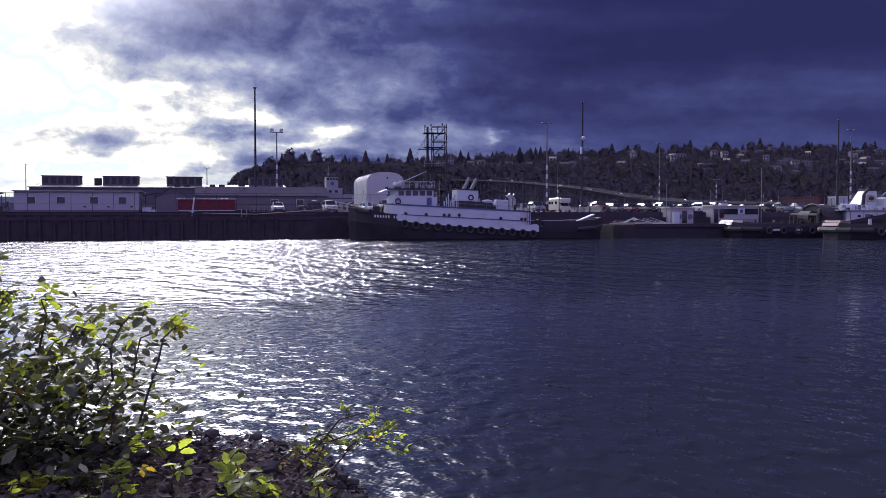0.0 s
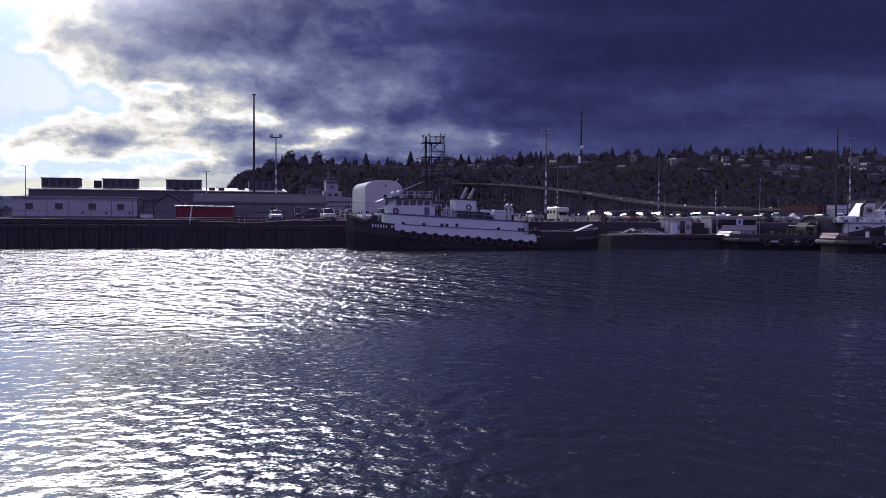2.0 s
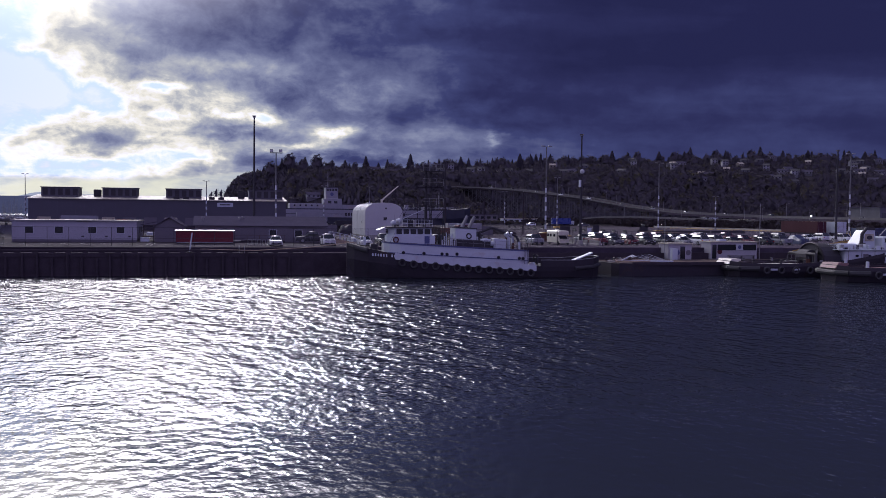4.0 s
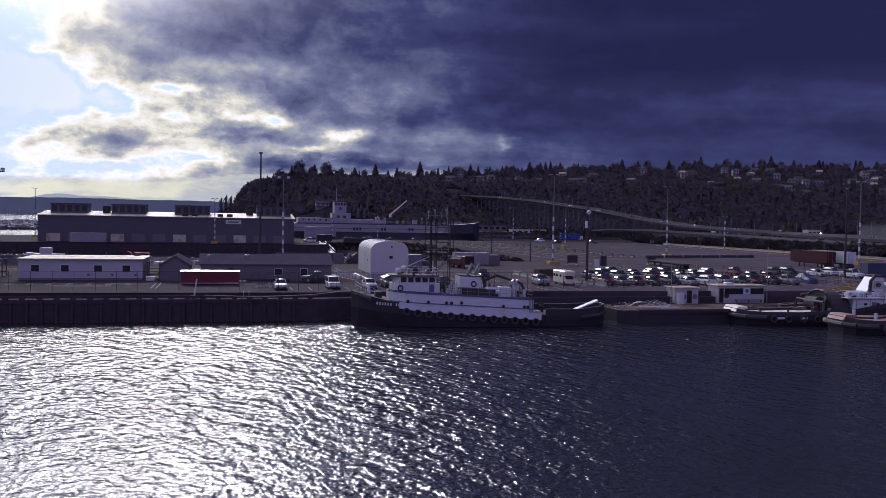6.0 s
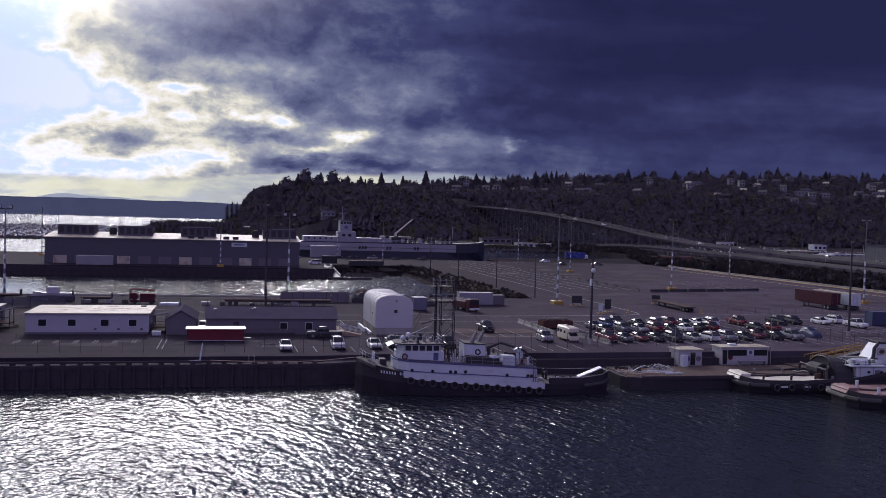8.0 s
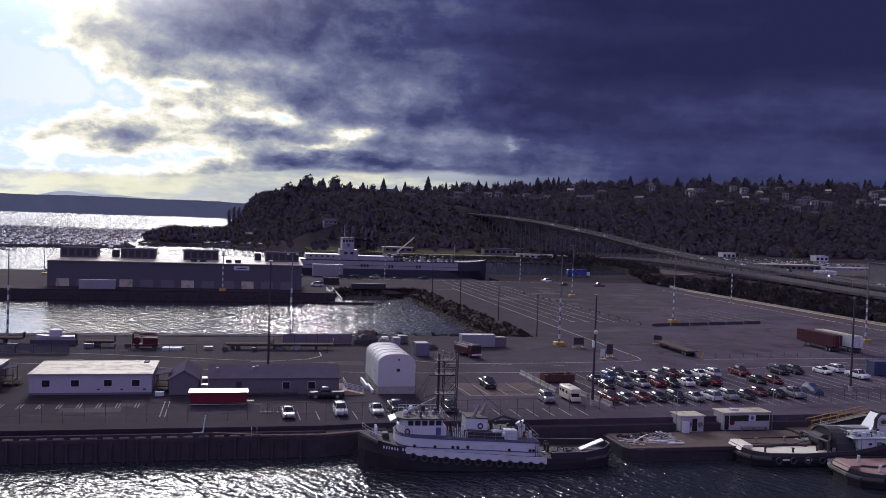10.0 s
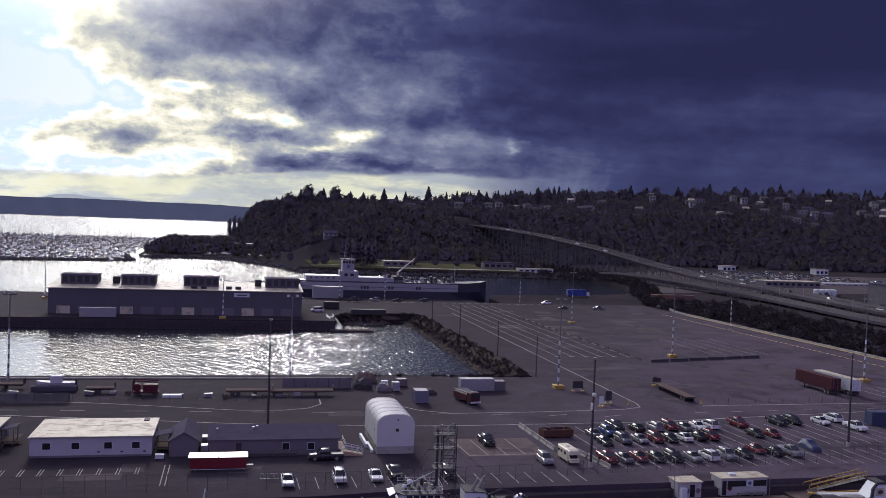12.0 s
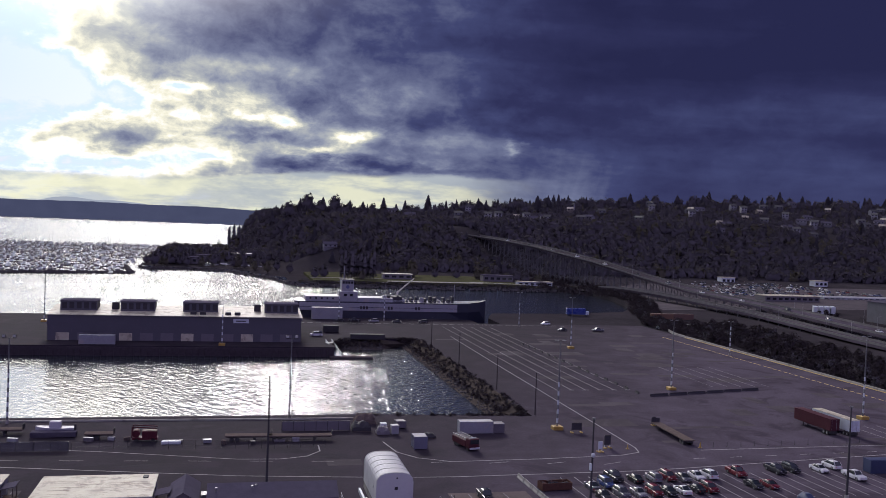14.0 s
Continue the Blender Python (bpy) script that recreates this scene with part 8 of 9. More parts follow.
def high_bridge(name, deck, width, label, every, ground):
    ob = thing(name, label, "bridge", group="road bridges")
    rows, kerb_l, kerb_r = [], [], []
    pts = along(deck, 12.0)
    for p, w in pts:
        side = Vector((w.y, -w.x, 0)).normalized()
        a, b = p - side * width / 2, p + side * width / 2
        rows.append([a + Vector((0, 0, -1.3)), b + Vector((0, 0, -1.3)), b, a])
        kerb_l.append([a, a + side * 0.35, a + side * 0.35 + Vector((0, 0, 1.05)), a + Vector((0, 0, 1.05))])
        kerb_r.append([b - side * 0.35, b, b + Vector((0, 0, 1.05)), b - side * 0.35 + Vector((0, 0, 1.05))])
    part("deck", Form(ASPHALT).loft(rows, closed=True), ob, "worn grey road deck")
    part("parapet", Form(BRIDGE_RAIL).loft(kerb_l, closed=True), ob, "pale concrete parapet")
    part("parapet", Form(BRIDGE_RAIL).loft(kerb_r, closed=True), ob, "pale concrete parapet")
    for p, w in along(deck, every):
        side = Vector((w.y, -w.x, 0)).normalized()
        g = ground(p.x, p.y) - 0.5
        if p.z - g < 3:
            continue
        feet = []
        for k in (-0.4, 0.4):
            top = p + side * width * k + Vector((0, 0, -1.3))
            foot = Vector((top.x, top.y, g)) + side * k * 1.5
            part("trestle_leg", Form(BRIDGE_LEG).rod(foot, top, 0.34, 0.28, 6), ob)
            feet.append((foot, top))
        n = max(1, int((p.z - g) / 7))
        for i in range(n):
            a0, a1 = feet[0][0].lerp(feet[0][1], i / n), feet[0][0].lerp(feet[0][1], (i + 1) / n)
            b0, b1 = feet[1][0].lerp(feet[1][1], i / n), feet[1][0].lerp(feet[1][1], (i + 1) / n)
            part("cross_brace", Form(BRIDGE_LEG).rod(a0, b1, 0.16, 0.16, 4).rod(b0, a1, 0.16, 0.16, 4).rod(a1, b1, 0.22, 0.22, 4), ob)
    lamps = along(deck, 36.0)
    for i, (p, w) in enumerate(lamps):
        side = Vector((w.y, -w.x, 0)).normalized() * (width / 2 - 0.2) * (1 if i % 2 else -1)
        part("street_light", Form(STEEL).rod(p + side, p + side + Vector((0, 0, 8)), 0.1, 0.07, 5).rod(p + side + Vector((0, 0, 8)), p + side * 0.7 + Vector((0, 0, 8.3)), 0.07, 0.06, 4), ob)
    return ob


BRIDGE_RAIL = surface("weathered_parapet_concrete", (0.12, 0.115, 0.12), 0.85, vary=0.35, size=4.0, fine=0.4, spec=0.0)
BRIDGE_LEG = surface("weathered_trestle_concrete", (0.085, 0.083, 0.1), 0.85, vary=0.4, size=4.0, fine=0.4)


def low_ground(x, y):
    return 3.3 if y < 700 else hill_height(x, y)


high_bridge("high_bridge", DECK, 15.0, "long curving road bridge on tall braced trestles climbing to the bluff", 9.0, low_ground)
high_bridge("ramp_bridge", [(272, 227, 5.0), (280, 300, 5.2), (287, 375, 5.6), (299, 472, 6.4), (298, 545, 7.4), (293, 592, 8.2), (288, 640, 8.0), (284, 672, 6.5)], 8.0, "lower curved ramp below the high bridge", 12.0, low_ground)
for i, (p, w) in enumerate(along(DECK[2:9], 47.0)):
    park(("sedan", "suv", "van")[i % 3], ("white", "silver", "black", "white")[i % 4], p.x - 3, p.y, math.degrees(math.atan2(w.y, w.x)), "on the high bridge", p.z, "cars on the bridge")


# ---- trees ----
hrnd = random.Random(21)
HOUSE_SPOTS = [(3, 91, 880, 5, 0.5)]
HOUSE_SPOTS += [(k, x, y, hrnd.uniform(-25, 5), 2.0) for x, y, k in ((205, 1075, 3), (262, 1060, 1), (318, 1080, 0), (380, 1075, 0), (430, 1090, 1))]
for i in range(105):
    x = 430 + 1020 * hrnd.random() ** 0.8
    y = hrnd.uniform(1010, 1235)
    HOUSE_SPOTS.append((hrnd.randrange(4), x, y, hrnd.uniform(-50, 10), hrnd.uniform(0.5, 3)))
for i in range(12):
    HOUSE_SPOTS.append((hrnd.randrange(4), hrnd.uniform(180, 470), hrnd.uniform(1060, 1150), hrnd.uniform(-20, 20), hrnd.uniform(0.5, 3)))


def near_line(points, x, y, d):
    for (x0, y0, z0), (x1, y1, z1) in zip(points, points[1:]):
        k = min(1.0, max(0.0, ((x - x0) * (x1 - x0) + (y - y0) * (y1 - y0)) / ((x1 - x0) ** 2 + (y1 - y0) ** 2)))
        if math.hypot(x - x0 - k * (x1 - x0), y - y0 - k * (y1 - y0)) < d:
            return True
    return False


def woods():
    rnd = random.Random(11)
    rows, count = [], 0
    while count < 12000:
        k = rnd.random()
        if k < 0.2:
            x, y = rnd.uniform(-5, 280), rnd.uniform(835, 1250)
        elif k < 0.5:
            x, y = rnd.uniform(-5, 700), rnd.uniform(835, 1430)
        else:
            x, y = rnd.uniform(300, 1600), rnd.uniform(835, 1430)
        foot = hill_foot(x)
        if y < foot - 12 + rnd.uniform(-12, 12) or (x < 8 and rnd.random() < 0.5):
            continue
        # keep the road up to the bluff, the gardens and the bare slope clear
        if near_line(DECK, x, y, 13) or near_line(DECK[-4:], x, y + 22, 14):
            continue
        if any(abs(x - h[1]) < 8 and -9 < y - h[2] < 8 for h in HOUSE_SPOTS):
            continue
        if 72 < x < 106 and y < 880 and rnd.random() < 0.85:
            continue
        z = hill_height(x, y)
        count += 1
        high = 1.0 if y < 1050 else 0.72
        if rnd.random() < 0.05:
            h = rnd.uniform(9, 17) * high
            rows.append(("conifer", x, y, z - 0.5, h, h * 0.36, 1))
        else:
            h = rnd.uniform(8, 13) * high
            rows.append(("round", x, y, z - 2.5, h + 1, h * rnd.uniform(0.45, 0.62), 0 if rnd.random() < 0.92 else 2))
    # taller trees that break the skyline
    for i in range(330):
        x = rnd.uniform(40, 1250)
        y = ridge_y(x) + rnd.uniform(-30, 25)
        if any(abs(x - h[1]) < 12 and -30 < y - h[2] < 10 for h in HOUSE_SPOTS):
            continue
        h = rnd.uniform(9, 17)
        if rnd.random() < 0.16:
            rows.append(("conifer", x, y, hill_height(x, y) - 0.5, h + 3, h * 0.36, 1))
            rows.append(("conifer", x, y, hill_height(x, y) - 0.5, h + 2, h * 0.34, 1))
        else:
            rows.append(("round", x, y, hill_height(x, y) - 2.0, h, h * rnd.uniform(0.38, 0.55), 0))
    for i in range(420):
        x, y = rnd.uniform(-82, 4), rnd.uniform(930, 1260)
        h = rnd.uniform(5, 11)
        rows.append(("round", x, y, hill_height(x, y) - 1, h, h * 0.5, 0 if rnd.random() < 0.8 else 2))
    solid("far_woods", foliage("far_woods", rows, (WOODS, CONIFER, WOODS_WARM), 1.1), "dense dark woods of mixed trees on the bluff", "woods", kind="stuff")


woods()


def single_conifer(x, y, h, r, label):
    ob = thing("conifer_tree", label, "tree", (x, y, hill_height(x, y) - 0.3), group="skyline conifers")
    part("trunk", Form(BARK).rod((0, 0, 0), (0, 0, h * 0.9), 0.5, 0.1, 7), ob)
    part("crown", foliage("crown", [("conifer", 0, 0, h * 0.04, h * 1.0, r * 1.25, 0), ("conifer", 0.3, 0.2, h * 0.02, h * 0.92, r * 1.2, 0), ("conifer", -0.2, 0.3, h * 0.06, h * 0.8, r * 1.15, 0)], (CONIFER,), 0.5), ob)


for x, y, h, r in ((177, 1102, 26, 6.5), (209, 1130, 24, 5.5), (242, 1156, 32, 8), (150, 1090, 20, 6), (104, 1110, 22, 6), (88, 1135, 21, 6), (122, 1100, 19, 5.5), (195, 1115, 17, 5), (310, 1150, 24, 6.5), (322, 1155, 22, 5), (405, 1190, 25, 7), (420, 1185, 21, 6), (360, 1160, 18, 6), (560, 1230, 24, 7), (700, 1300, 26, 7),
                   (690, 1280, 20, 6), (820, 1350, 27, 7), (860, 1380, 23, 7), (905, 1390, 22, 8), (980, 1395, 23, 8), (1010, 1380, 21, 8), (1060, 1400, 22, 8), (760, 1310, 21, 6), (640, 1240, 22, 7), (480, 1200, 18, 6)):
    single_conifer(x, min(y, ridge_y(x) + 15), h * 0.82, r, "tall dark conifer on the skyline of the bluff")


def poplar(x, y, h, r, material, label, z):
    ob = thing("poplar_tree", label, "tree", (x, y, z), group="poplars")
    part("trunk", Form(BARK).rod((0, 0, 0), (0, 0, h * 0.85), 0.4, 0.1, 7), ob)
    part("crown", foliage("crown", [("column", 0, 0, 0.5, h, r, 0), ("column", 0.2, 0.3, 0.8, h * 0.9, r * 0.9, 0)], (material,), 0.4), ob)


for x, y, h in ((-6, 1200, 36), (0, 1203, 40), (6, 1206, 39)):
    poplar(x, y, h, 4.2, CONIFER, "tall dark columnar poplar on the point", 3.0)
for i in range(11):
    poplar(86 + 2.6 * i, 735 + rnd.uniform(-4, 4), rnd.uniform(19, 25), 3.2, WOODS, "bare-looking columnar poplar in a row behind the ship", 4.0)


def park_tree(x, y, h, material, label):
    ob = thing("broadleaf_tree", label, "tree", (x, y, low_ground(x, y) if y > 690 else 3.3), group="park trees")
    f = Form(BARK)
    f.rod((0, 0, 0), (0, 0, h * 0.5), 0.3, 0.2, 7)
    for a in range(5):
        f.rod((0, 0, h * 0.35), (h * 0.25 * math.cos(a * 1.26), h * 0.25 * math.sin(a * 1.26), h * 0.65), 0.14, 0.06, 5)
    part("trunk", f, ob)
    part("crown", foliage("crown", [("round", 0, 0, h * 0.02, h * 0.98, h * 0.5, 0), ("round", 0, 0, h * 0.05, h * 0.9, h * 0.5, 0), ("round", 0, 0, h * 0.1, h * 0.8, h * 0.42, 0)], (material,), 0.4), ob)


for x, y, h, m in ((100, 720, 9, WOODS_WARM), (64, 735, 10, WOODS), (72, 745, 12, WOODS), (140, 760, 11, WOODS_WARM), (150, 765, 14, WOODS_WARM), (128, 765, 10, WOODS_WARM), (172, 775, 9, WOODS), (190, 770, 10, WOODS), (207, 760, 12, WOODS_WARM), (212, 752, 13, WOODS_WARM), (222, 760, 11, WOODS),
                   (230, 750, 9, WOODS_WARM), (236, 742, 12, WOODS), (242, 735, 10, WOODS), (248, 720, 10, WOODS_WARM), (48, 800, 9, WOODS), (38, 830, 10, WOODS), (20, 850, 10, WOODS), (2, 862, 9, WOODS_WARM), (-18, 880, 12, WOODS), (-30, 890, 10, WOODS), (-45, 895, 13, WOODS), (-52, 900, 11, WOODS), (-62, 895, 12, WOODS), (8, 930, 14, WOODS), (-10, 960, 13, WOODS), (-25, 990, 12, WOODS), (-36, 1010, 11, WOODS_WARM)):
    park_tree(x, y, h, m, "rounded broadleaf tree in the shore park" if m is WOODS else "yellowing broadleaf tree in the shore park")


for x, y, h in ((62, 1095, 20), (85, 1100, 23), (100, 1090, 18), (118, 1105, 22), (135, 1100, 19), (165, 1110, 17), (225, 1140, 18), (260, 1150, 20), (290, 1150, 22), (340, 1160, 20), (380, 1170, 22), (450, 1190, 21), (500, 1200, 23), (540, 1210, 20), (600, 1230, 24), (670, 1260, 22), (740, 1290, 24), (800, 1300, 22)):
    park_tree(x, min(y, ridge_y(x) + 10), h * (0.95 if x < 125 else 0.72), WOODS, "large rounded tree on the skyline of the bluff")
prnd = random.Random(31)
for i in range(46):
    x = prnd.uniform(-80, 30)
    y = shore_y(x) + 14 + prnd.random() ** 1.4 * 210
    park_tree(x, y, prnd.uniform(7, 14), WOODS if prnd.random() < 0.75 else WOODS_WARM, "dark rounded tree on the marina point")


def scrub_strip():
    q = random.Random(5)
    rows = []
    for i in range(1750):
        if i < 900:
            x, y = q.uniform(208, 262), q.uniform(180, 440)
        elif i < 1200:
            x, y = q.uniform(240, 300), q.uniform(610, 840)
        elif i < 1400:
            x, y = q.uniform(295, 560), q.uniform(300, 520)
        else:
            y = q.uniform(432, 690)
            x = np.interp(y, [430, 505, 534, 577, 690], [208, 234, 250, 264, 281]) + q.uniform(0, 14)
        if x > 250 and y < 500 and i < 900 and x > 240 + (y - 180) * 0.1:
            continue
        s = q.uniform(1.2, 3.6)
        rows.append(("bush", x, y, 2.9, s * 1.5, s * 0.9, 0 if q.random() < 0.85 else 1))
        rows.append(("bush", x + q.uniform(-3, 3), y + q.uniform(-3, 3), 2.9, s, s * 0.8, 0))
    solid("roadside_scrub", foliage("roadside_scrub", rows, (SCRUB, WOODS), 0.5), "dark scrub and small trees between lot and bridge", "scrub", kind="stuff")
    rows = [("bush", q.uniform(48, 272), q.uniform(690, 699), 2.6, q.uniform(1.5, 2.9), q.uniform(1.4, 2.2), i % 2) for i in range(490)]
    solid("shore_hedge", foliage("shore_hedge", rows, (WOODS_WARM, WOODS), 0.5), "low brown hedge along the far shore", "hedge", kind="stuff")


scrub_strip()


# ---- houses ----
HOUSE_PAINTS = [surface("house_paint_white", (0.17, 0.17, 0.2), 0.6, vary=0.12), surface("house_paint_grey", (0.09, 0.092, 0.115), 0.6, vary=0.15), surface("house_paint_tan", (0.15, 0.13, 0.12), 0.6, vary=0.15)]
ROOF_DARK = surface("dark_shingle", (0.06, 0.058, 0.06), 0.8, vary=0.3, size=3.0, fine=0.4)


def house_model(w, d, storeys, wall_mat, roof_mat):
    ob = thing("hillside_house", "house", "house")
    h = 2.9 * storeys
    part("wall", Form(wall_mat).extrude_x([(0, -5), (d, -5), (d, h), (d / 2, h + 2.0), (0, h)], -w / 2, w / 2), ob)
    r = Form(roof_mat)
    r.extrude_x([(-0.6, h - 0.3), (d / 2, h + 2.1), (d / 2, h + 2.4), (-0.6, h)], -w / 2 - 0.5, w / 2 + 0.5)
    r.extrude_x([(d / 2, h + 2.1), (d + 0.6, h - 0.3), (d + 0.6, h), (d / 2, h + 2.4)], -w / 2 - 0.5, w / 2 + 0.5)
    roof = part("roof", r, ob)
    part("chimney", Form(BRIDGE_LEG).box(w * 0.2, w * 0.2 + 0.8, d * 0.6, d * 0.6 + 0.8, h, h + 3.4), roof)
    for s in range(storeys):
        for i in range(max(2, int(w / 4))):
            x = -w / 2 + (i + 0.5) * w / max(2, int(w / 4))
            part("window", Form(GLASS_DARK).box(x - 0.85, x + 0.85, -0.08, 0, 2.9 * s + 0.8, 2.9 * s + 2.3), ob)
    part("terrace", Form(TIMBER).box(-w / 2, w / 2, -2.2, 0, -0.2, 0.0), ob)
    return ob


HOUSES = [house_model(8.5, 7, 2, HOUSE_PAINTS[0], ROOF_DARK), house_model(11, 7, 1, HOUSE_PAINTS[1], ROOF_DARK), house_model(8, 7, 1, HOUSE_PAINTS[2], ROOF_PALE), house_model(13, 8, 1, HOUSE_PAINTS[0], GREY_ROOF)]
HOUSE_LABELS = ["white two-storey gabled house on the wooded hillside", "grey low house with a dark roof on the hillside", "tan low gabled house with a pale roof among the trees", "long low white house with a grey roof on the bluff"]
placed = [False] * 4


def put_house(k, x, y, yaw, lift=4.0, scale=1.0):
    m = pose(x, y, hill_height(x, y) + lift + 1.0, 0, 0, yaw)
    if placed[k]:
        ob = copy_thing(HOUSES[k], m)
    else:
        ob, placed[k] = HOUSES[k], True
        ob.matrix_basis = m
    return tagged(ob, HOUSE_LABELS[k], "house", "hillside houses")


for k, x, y, yaw, lift in HOUSE_SPOTS:
    put_house(k, x, y, yaw, lift)


# ---- marina ----
def marina():
    q = random.Random(3)
    wall = Form(ROCK)
    for i in range(330):
        x = -600 + 520 * i / 330
        y = 760 + 32 * (x + 176) / 93 if x > -176 else 760 - 4 * (x + 176) / 93
        wall.blob((x, y + q.uniform(-2, 2), 0.6), 2.6, 2.6, 2.0, 0.3, q)
    for i in range(60):
        wall.blob((-82 - 16 * i / 60, 793 + 95 * i / 60, 0.5), 2.4, 2.4, 1.6, 0.3, q)
    solid("breakwater", wall, "low dark rock breakwater of the marina", "breakwater", kind="stuff")
    f = Form(WHITE, STEEL, TRIM_BLUE, GREY_WALL)
    for i in range(2700):
        y = q.uniform(782, 1440)
        x = q.uniform(-95 - (y - 800) * 0.02, -95 - (y - 800) * 0.02 - 520 - 150 * q.random())
        x = round(x / 6.5) * 6.5 + q.uniform(-0.8, 0.8)
        l, w, h = q.uniform(4, 7.5), q.uniform(1.3, 2.1), q.uniform(0.9, 1.8)
        f.use(0 if q.random() < 0.45 else 3)
        s = q.choice((-1, 1))
        f.add([(x - w, y - l, h), (x + w, y - l, h), (x + w, y + l * 0.3, h), (x, y + l, h + 0.4), (x - w, y + l * 0.3, h), (x - w * 0.7, y - l, 0), (x + w * 0.7, y - l, 0), (x, y + l * 0.9, 0)],
              [(0, 1, 2, 3, 4), (5, 6, 1, 0), (6, 7, 3, 2, 1), (7, 5, 0, 4, 3)])
        f.use(0 if q.random() < 0.4 else 3)
        f.box(x - w * 0.6, x + w * 0.6, y - l * 0.5, y + l * 0.2, h, h + q.uniform(0.6, 1.8))
        if q.random() < 0.45:
            m = q.uniform(11, 19)
            f.use(1).rod((x, y, h), (x, y, h + m), 0.11, 0.07, 3)
            f.rod((x, y - l * 0.7, h + 1.5), (x, y, h + 1.6), 0.14, 0.14, 3)
    solid("marina_boats", f, "crowded rows of white moored yachts with bare masts", "boats", kind="stuff")
    d = Form(CREOSOTE)
    for y in range(800, 1440, 36):
        d.box(-640, -100, y - 1, y + 1, 0.2, 0.7)
    solid("marina_docks", d, "long grey timber marina docks between the yachts", "docks", kind="stuff")


marina()


def low_building(x, y, w, d, h, label, wall, roof, z=3.3):
    ob = thing("low_building", label, "building", (x, y, z), group="flat-roofed buildings")
    part("wall", Form(wall).box(0, w, 0, d, 0, h), ob)
    part("roof", Form(roof).box(-0.5, w + 0.5, -0.5, d + 0.5, h, h + 0.5), ob)
    n = max(3, int(w / 5))
    for i in range(n):
        part("window", Form(GLASS_DARK).box(w / n * (i + 0.2), w / n * (i + 0.8), -0.08, 0, h * 0.35, h * 0.75), ob)


low_building(-62, 905, 34, 14, 6, "grey two-storey marina building on the point", GREY_WALL, GREY_ROOF)
low_building(-20, 935, 26, 12, 5, "long low building on the point", GREY_WALL, ROOF_PALE)
low_building(-48, 960, 30, 12, 6, "dark low building among trees on the point", GREY_WALL, GREY_ROOF)
low_building(-5, 1000, 24, 14, 7, "grey building with a pale roof on the point", GREY_WALL, ROOF_PALE)
low_building(205, 735, 26, 10, 5, "low park pavilion with a pale roof", GREY_WALL, GREY_ROOF, 4.4)
low_building(228, 712, 30, 6, 3, "low pale shelter beside the shore road", WHITE, ROOF_PALE)
low_building(120, 735, 24, 10, 4, "low park building with a pale roof behind the ship", GREY_WALL, ROOF_PALE, 4.4)
low_building(372, 448, 90, 26, 12, "large dark flat-roofed building beyond the bridge", BRIDGE_LEG, GREY_ROOF)
low_building(388, 606, 46, 14, 4, "long low grey building beyond the bridge", GREY_WALL, ROOF_PALE)
low_building(462, 640, 84, 16, 1.2, "long bright metal-topped loading platform beyond the bridge", WHITE, STEEL_BRIGHT)
low_building(470, 810, 14, 9, 6, "small pale green roofed canopy in the yard", WHITE, ROOF_PALE)
low_building(560, 790, 14, 9, 6, "small pale roofed canopy in the yard", WHITE, ROOF_PALE)
for i in range(4):
    container(366 + 4.2 * i, 512, 10.5, "white box van parked in the yard beyond the bridge", WHITE, 60, 4.6, 2.6, 3.5, "box_van")
FAR_MODELS = {k: car_model(k, True) for k in ("sedan", "suv", "pickup", "van")}
q2 = random.Random(9)
for i in range(260):
    x, y = 385 + q2.random() * 165, 650 + 9 * q2.randrange(17)
    y += (x - 385) * 0.2
    park(("sedan", "suv", "pickup", "van")[q2.randrange(4)], ("white", "silver", "silver", "grey", "black", "blue", "red", "white")[q2.randrange(8)], x, y, 75 + q2.uniform(-5, 5), "in the yard below the hill", 3.5, "cars in the far yard", FAR_MODELS)
for i in range(26):
    park(("sedan", "suv", "van")[q2.randrange(3)], ("white", "silver", "black")[q2.randrange(3)], q2.uniform(-40, 25), q2.uniform(885, 925), q2.uniform(0, 180), "on the marina point", low_ground(0, 900) + 0.05, "cars on the point", FAR_MODELS)


# ---- the near bank and its brambles ----
AHEAD, ASIDE = Vector((0.242, 0.970, 0.0)), Vector((0.970, -0.242, 0.0))
HERE_AT = Vector((-0.18, -0.37, 0.0))


def spot(side, ahead, z):
    return HERE_AT + ASIDE * side + AHEAD * ahead + Vector((0, 0, z))


def bank_z(side, ahead):
    edge = max((ahead - 3.25) * 1.6, (side + 0.62) * 1.1 + (ahead - 3.0) * 0.3)
    return 2.56 - 2.9 * step(edge, 0.0, 2.6) + 0.03 * noise.noise((side * 4, ahead * 4, 3)) - 0.25 * step(ahead, 2.5, 0.5)


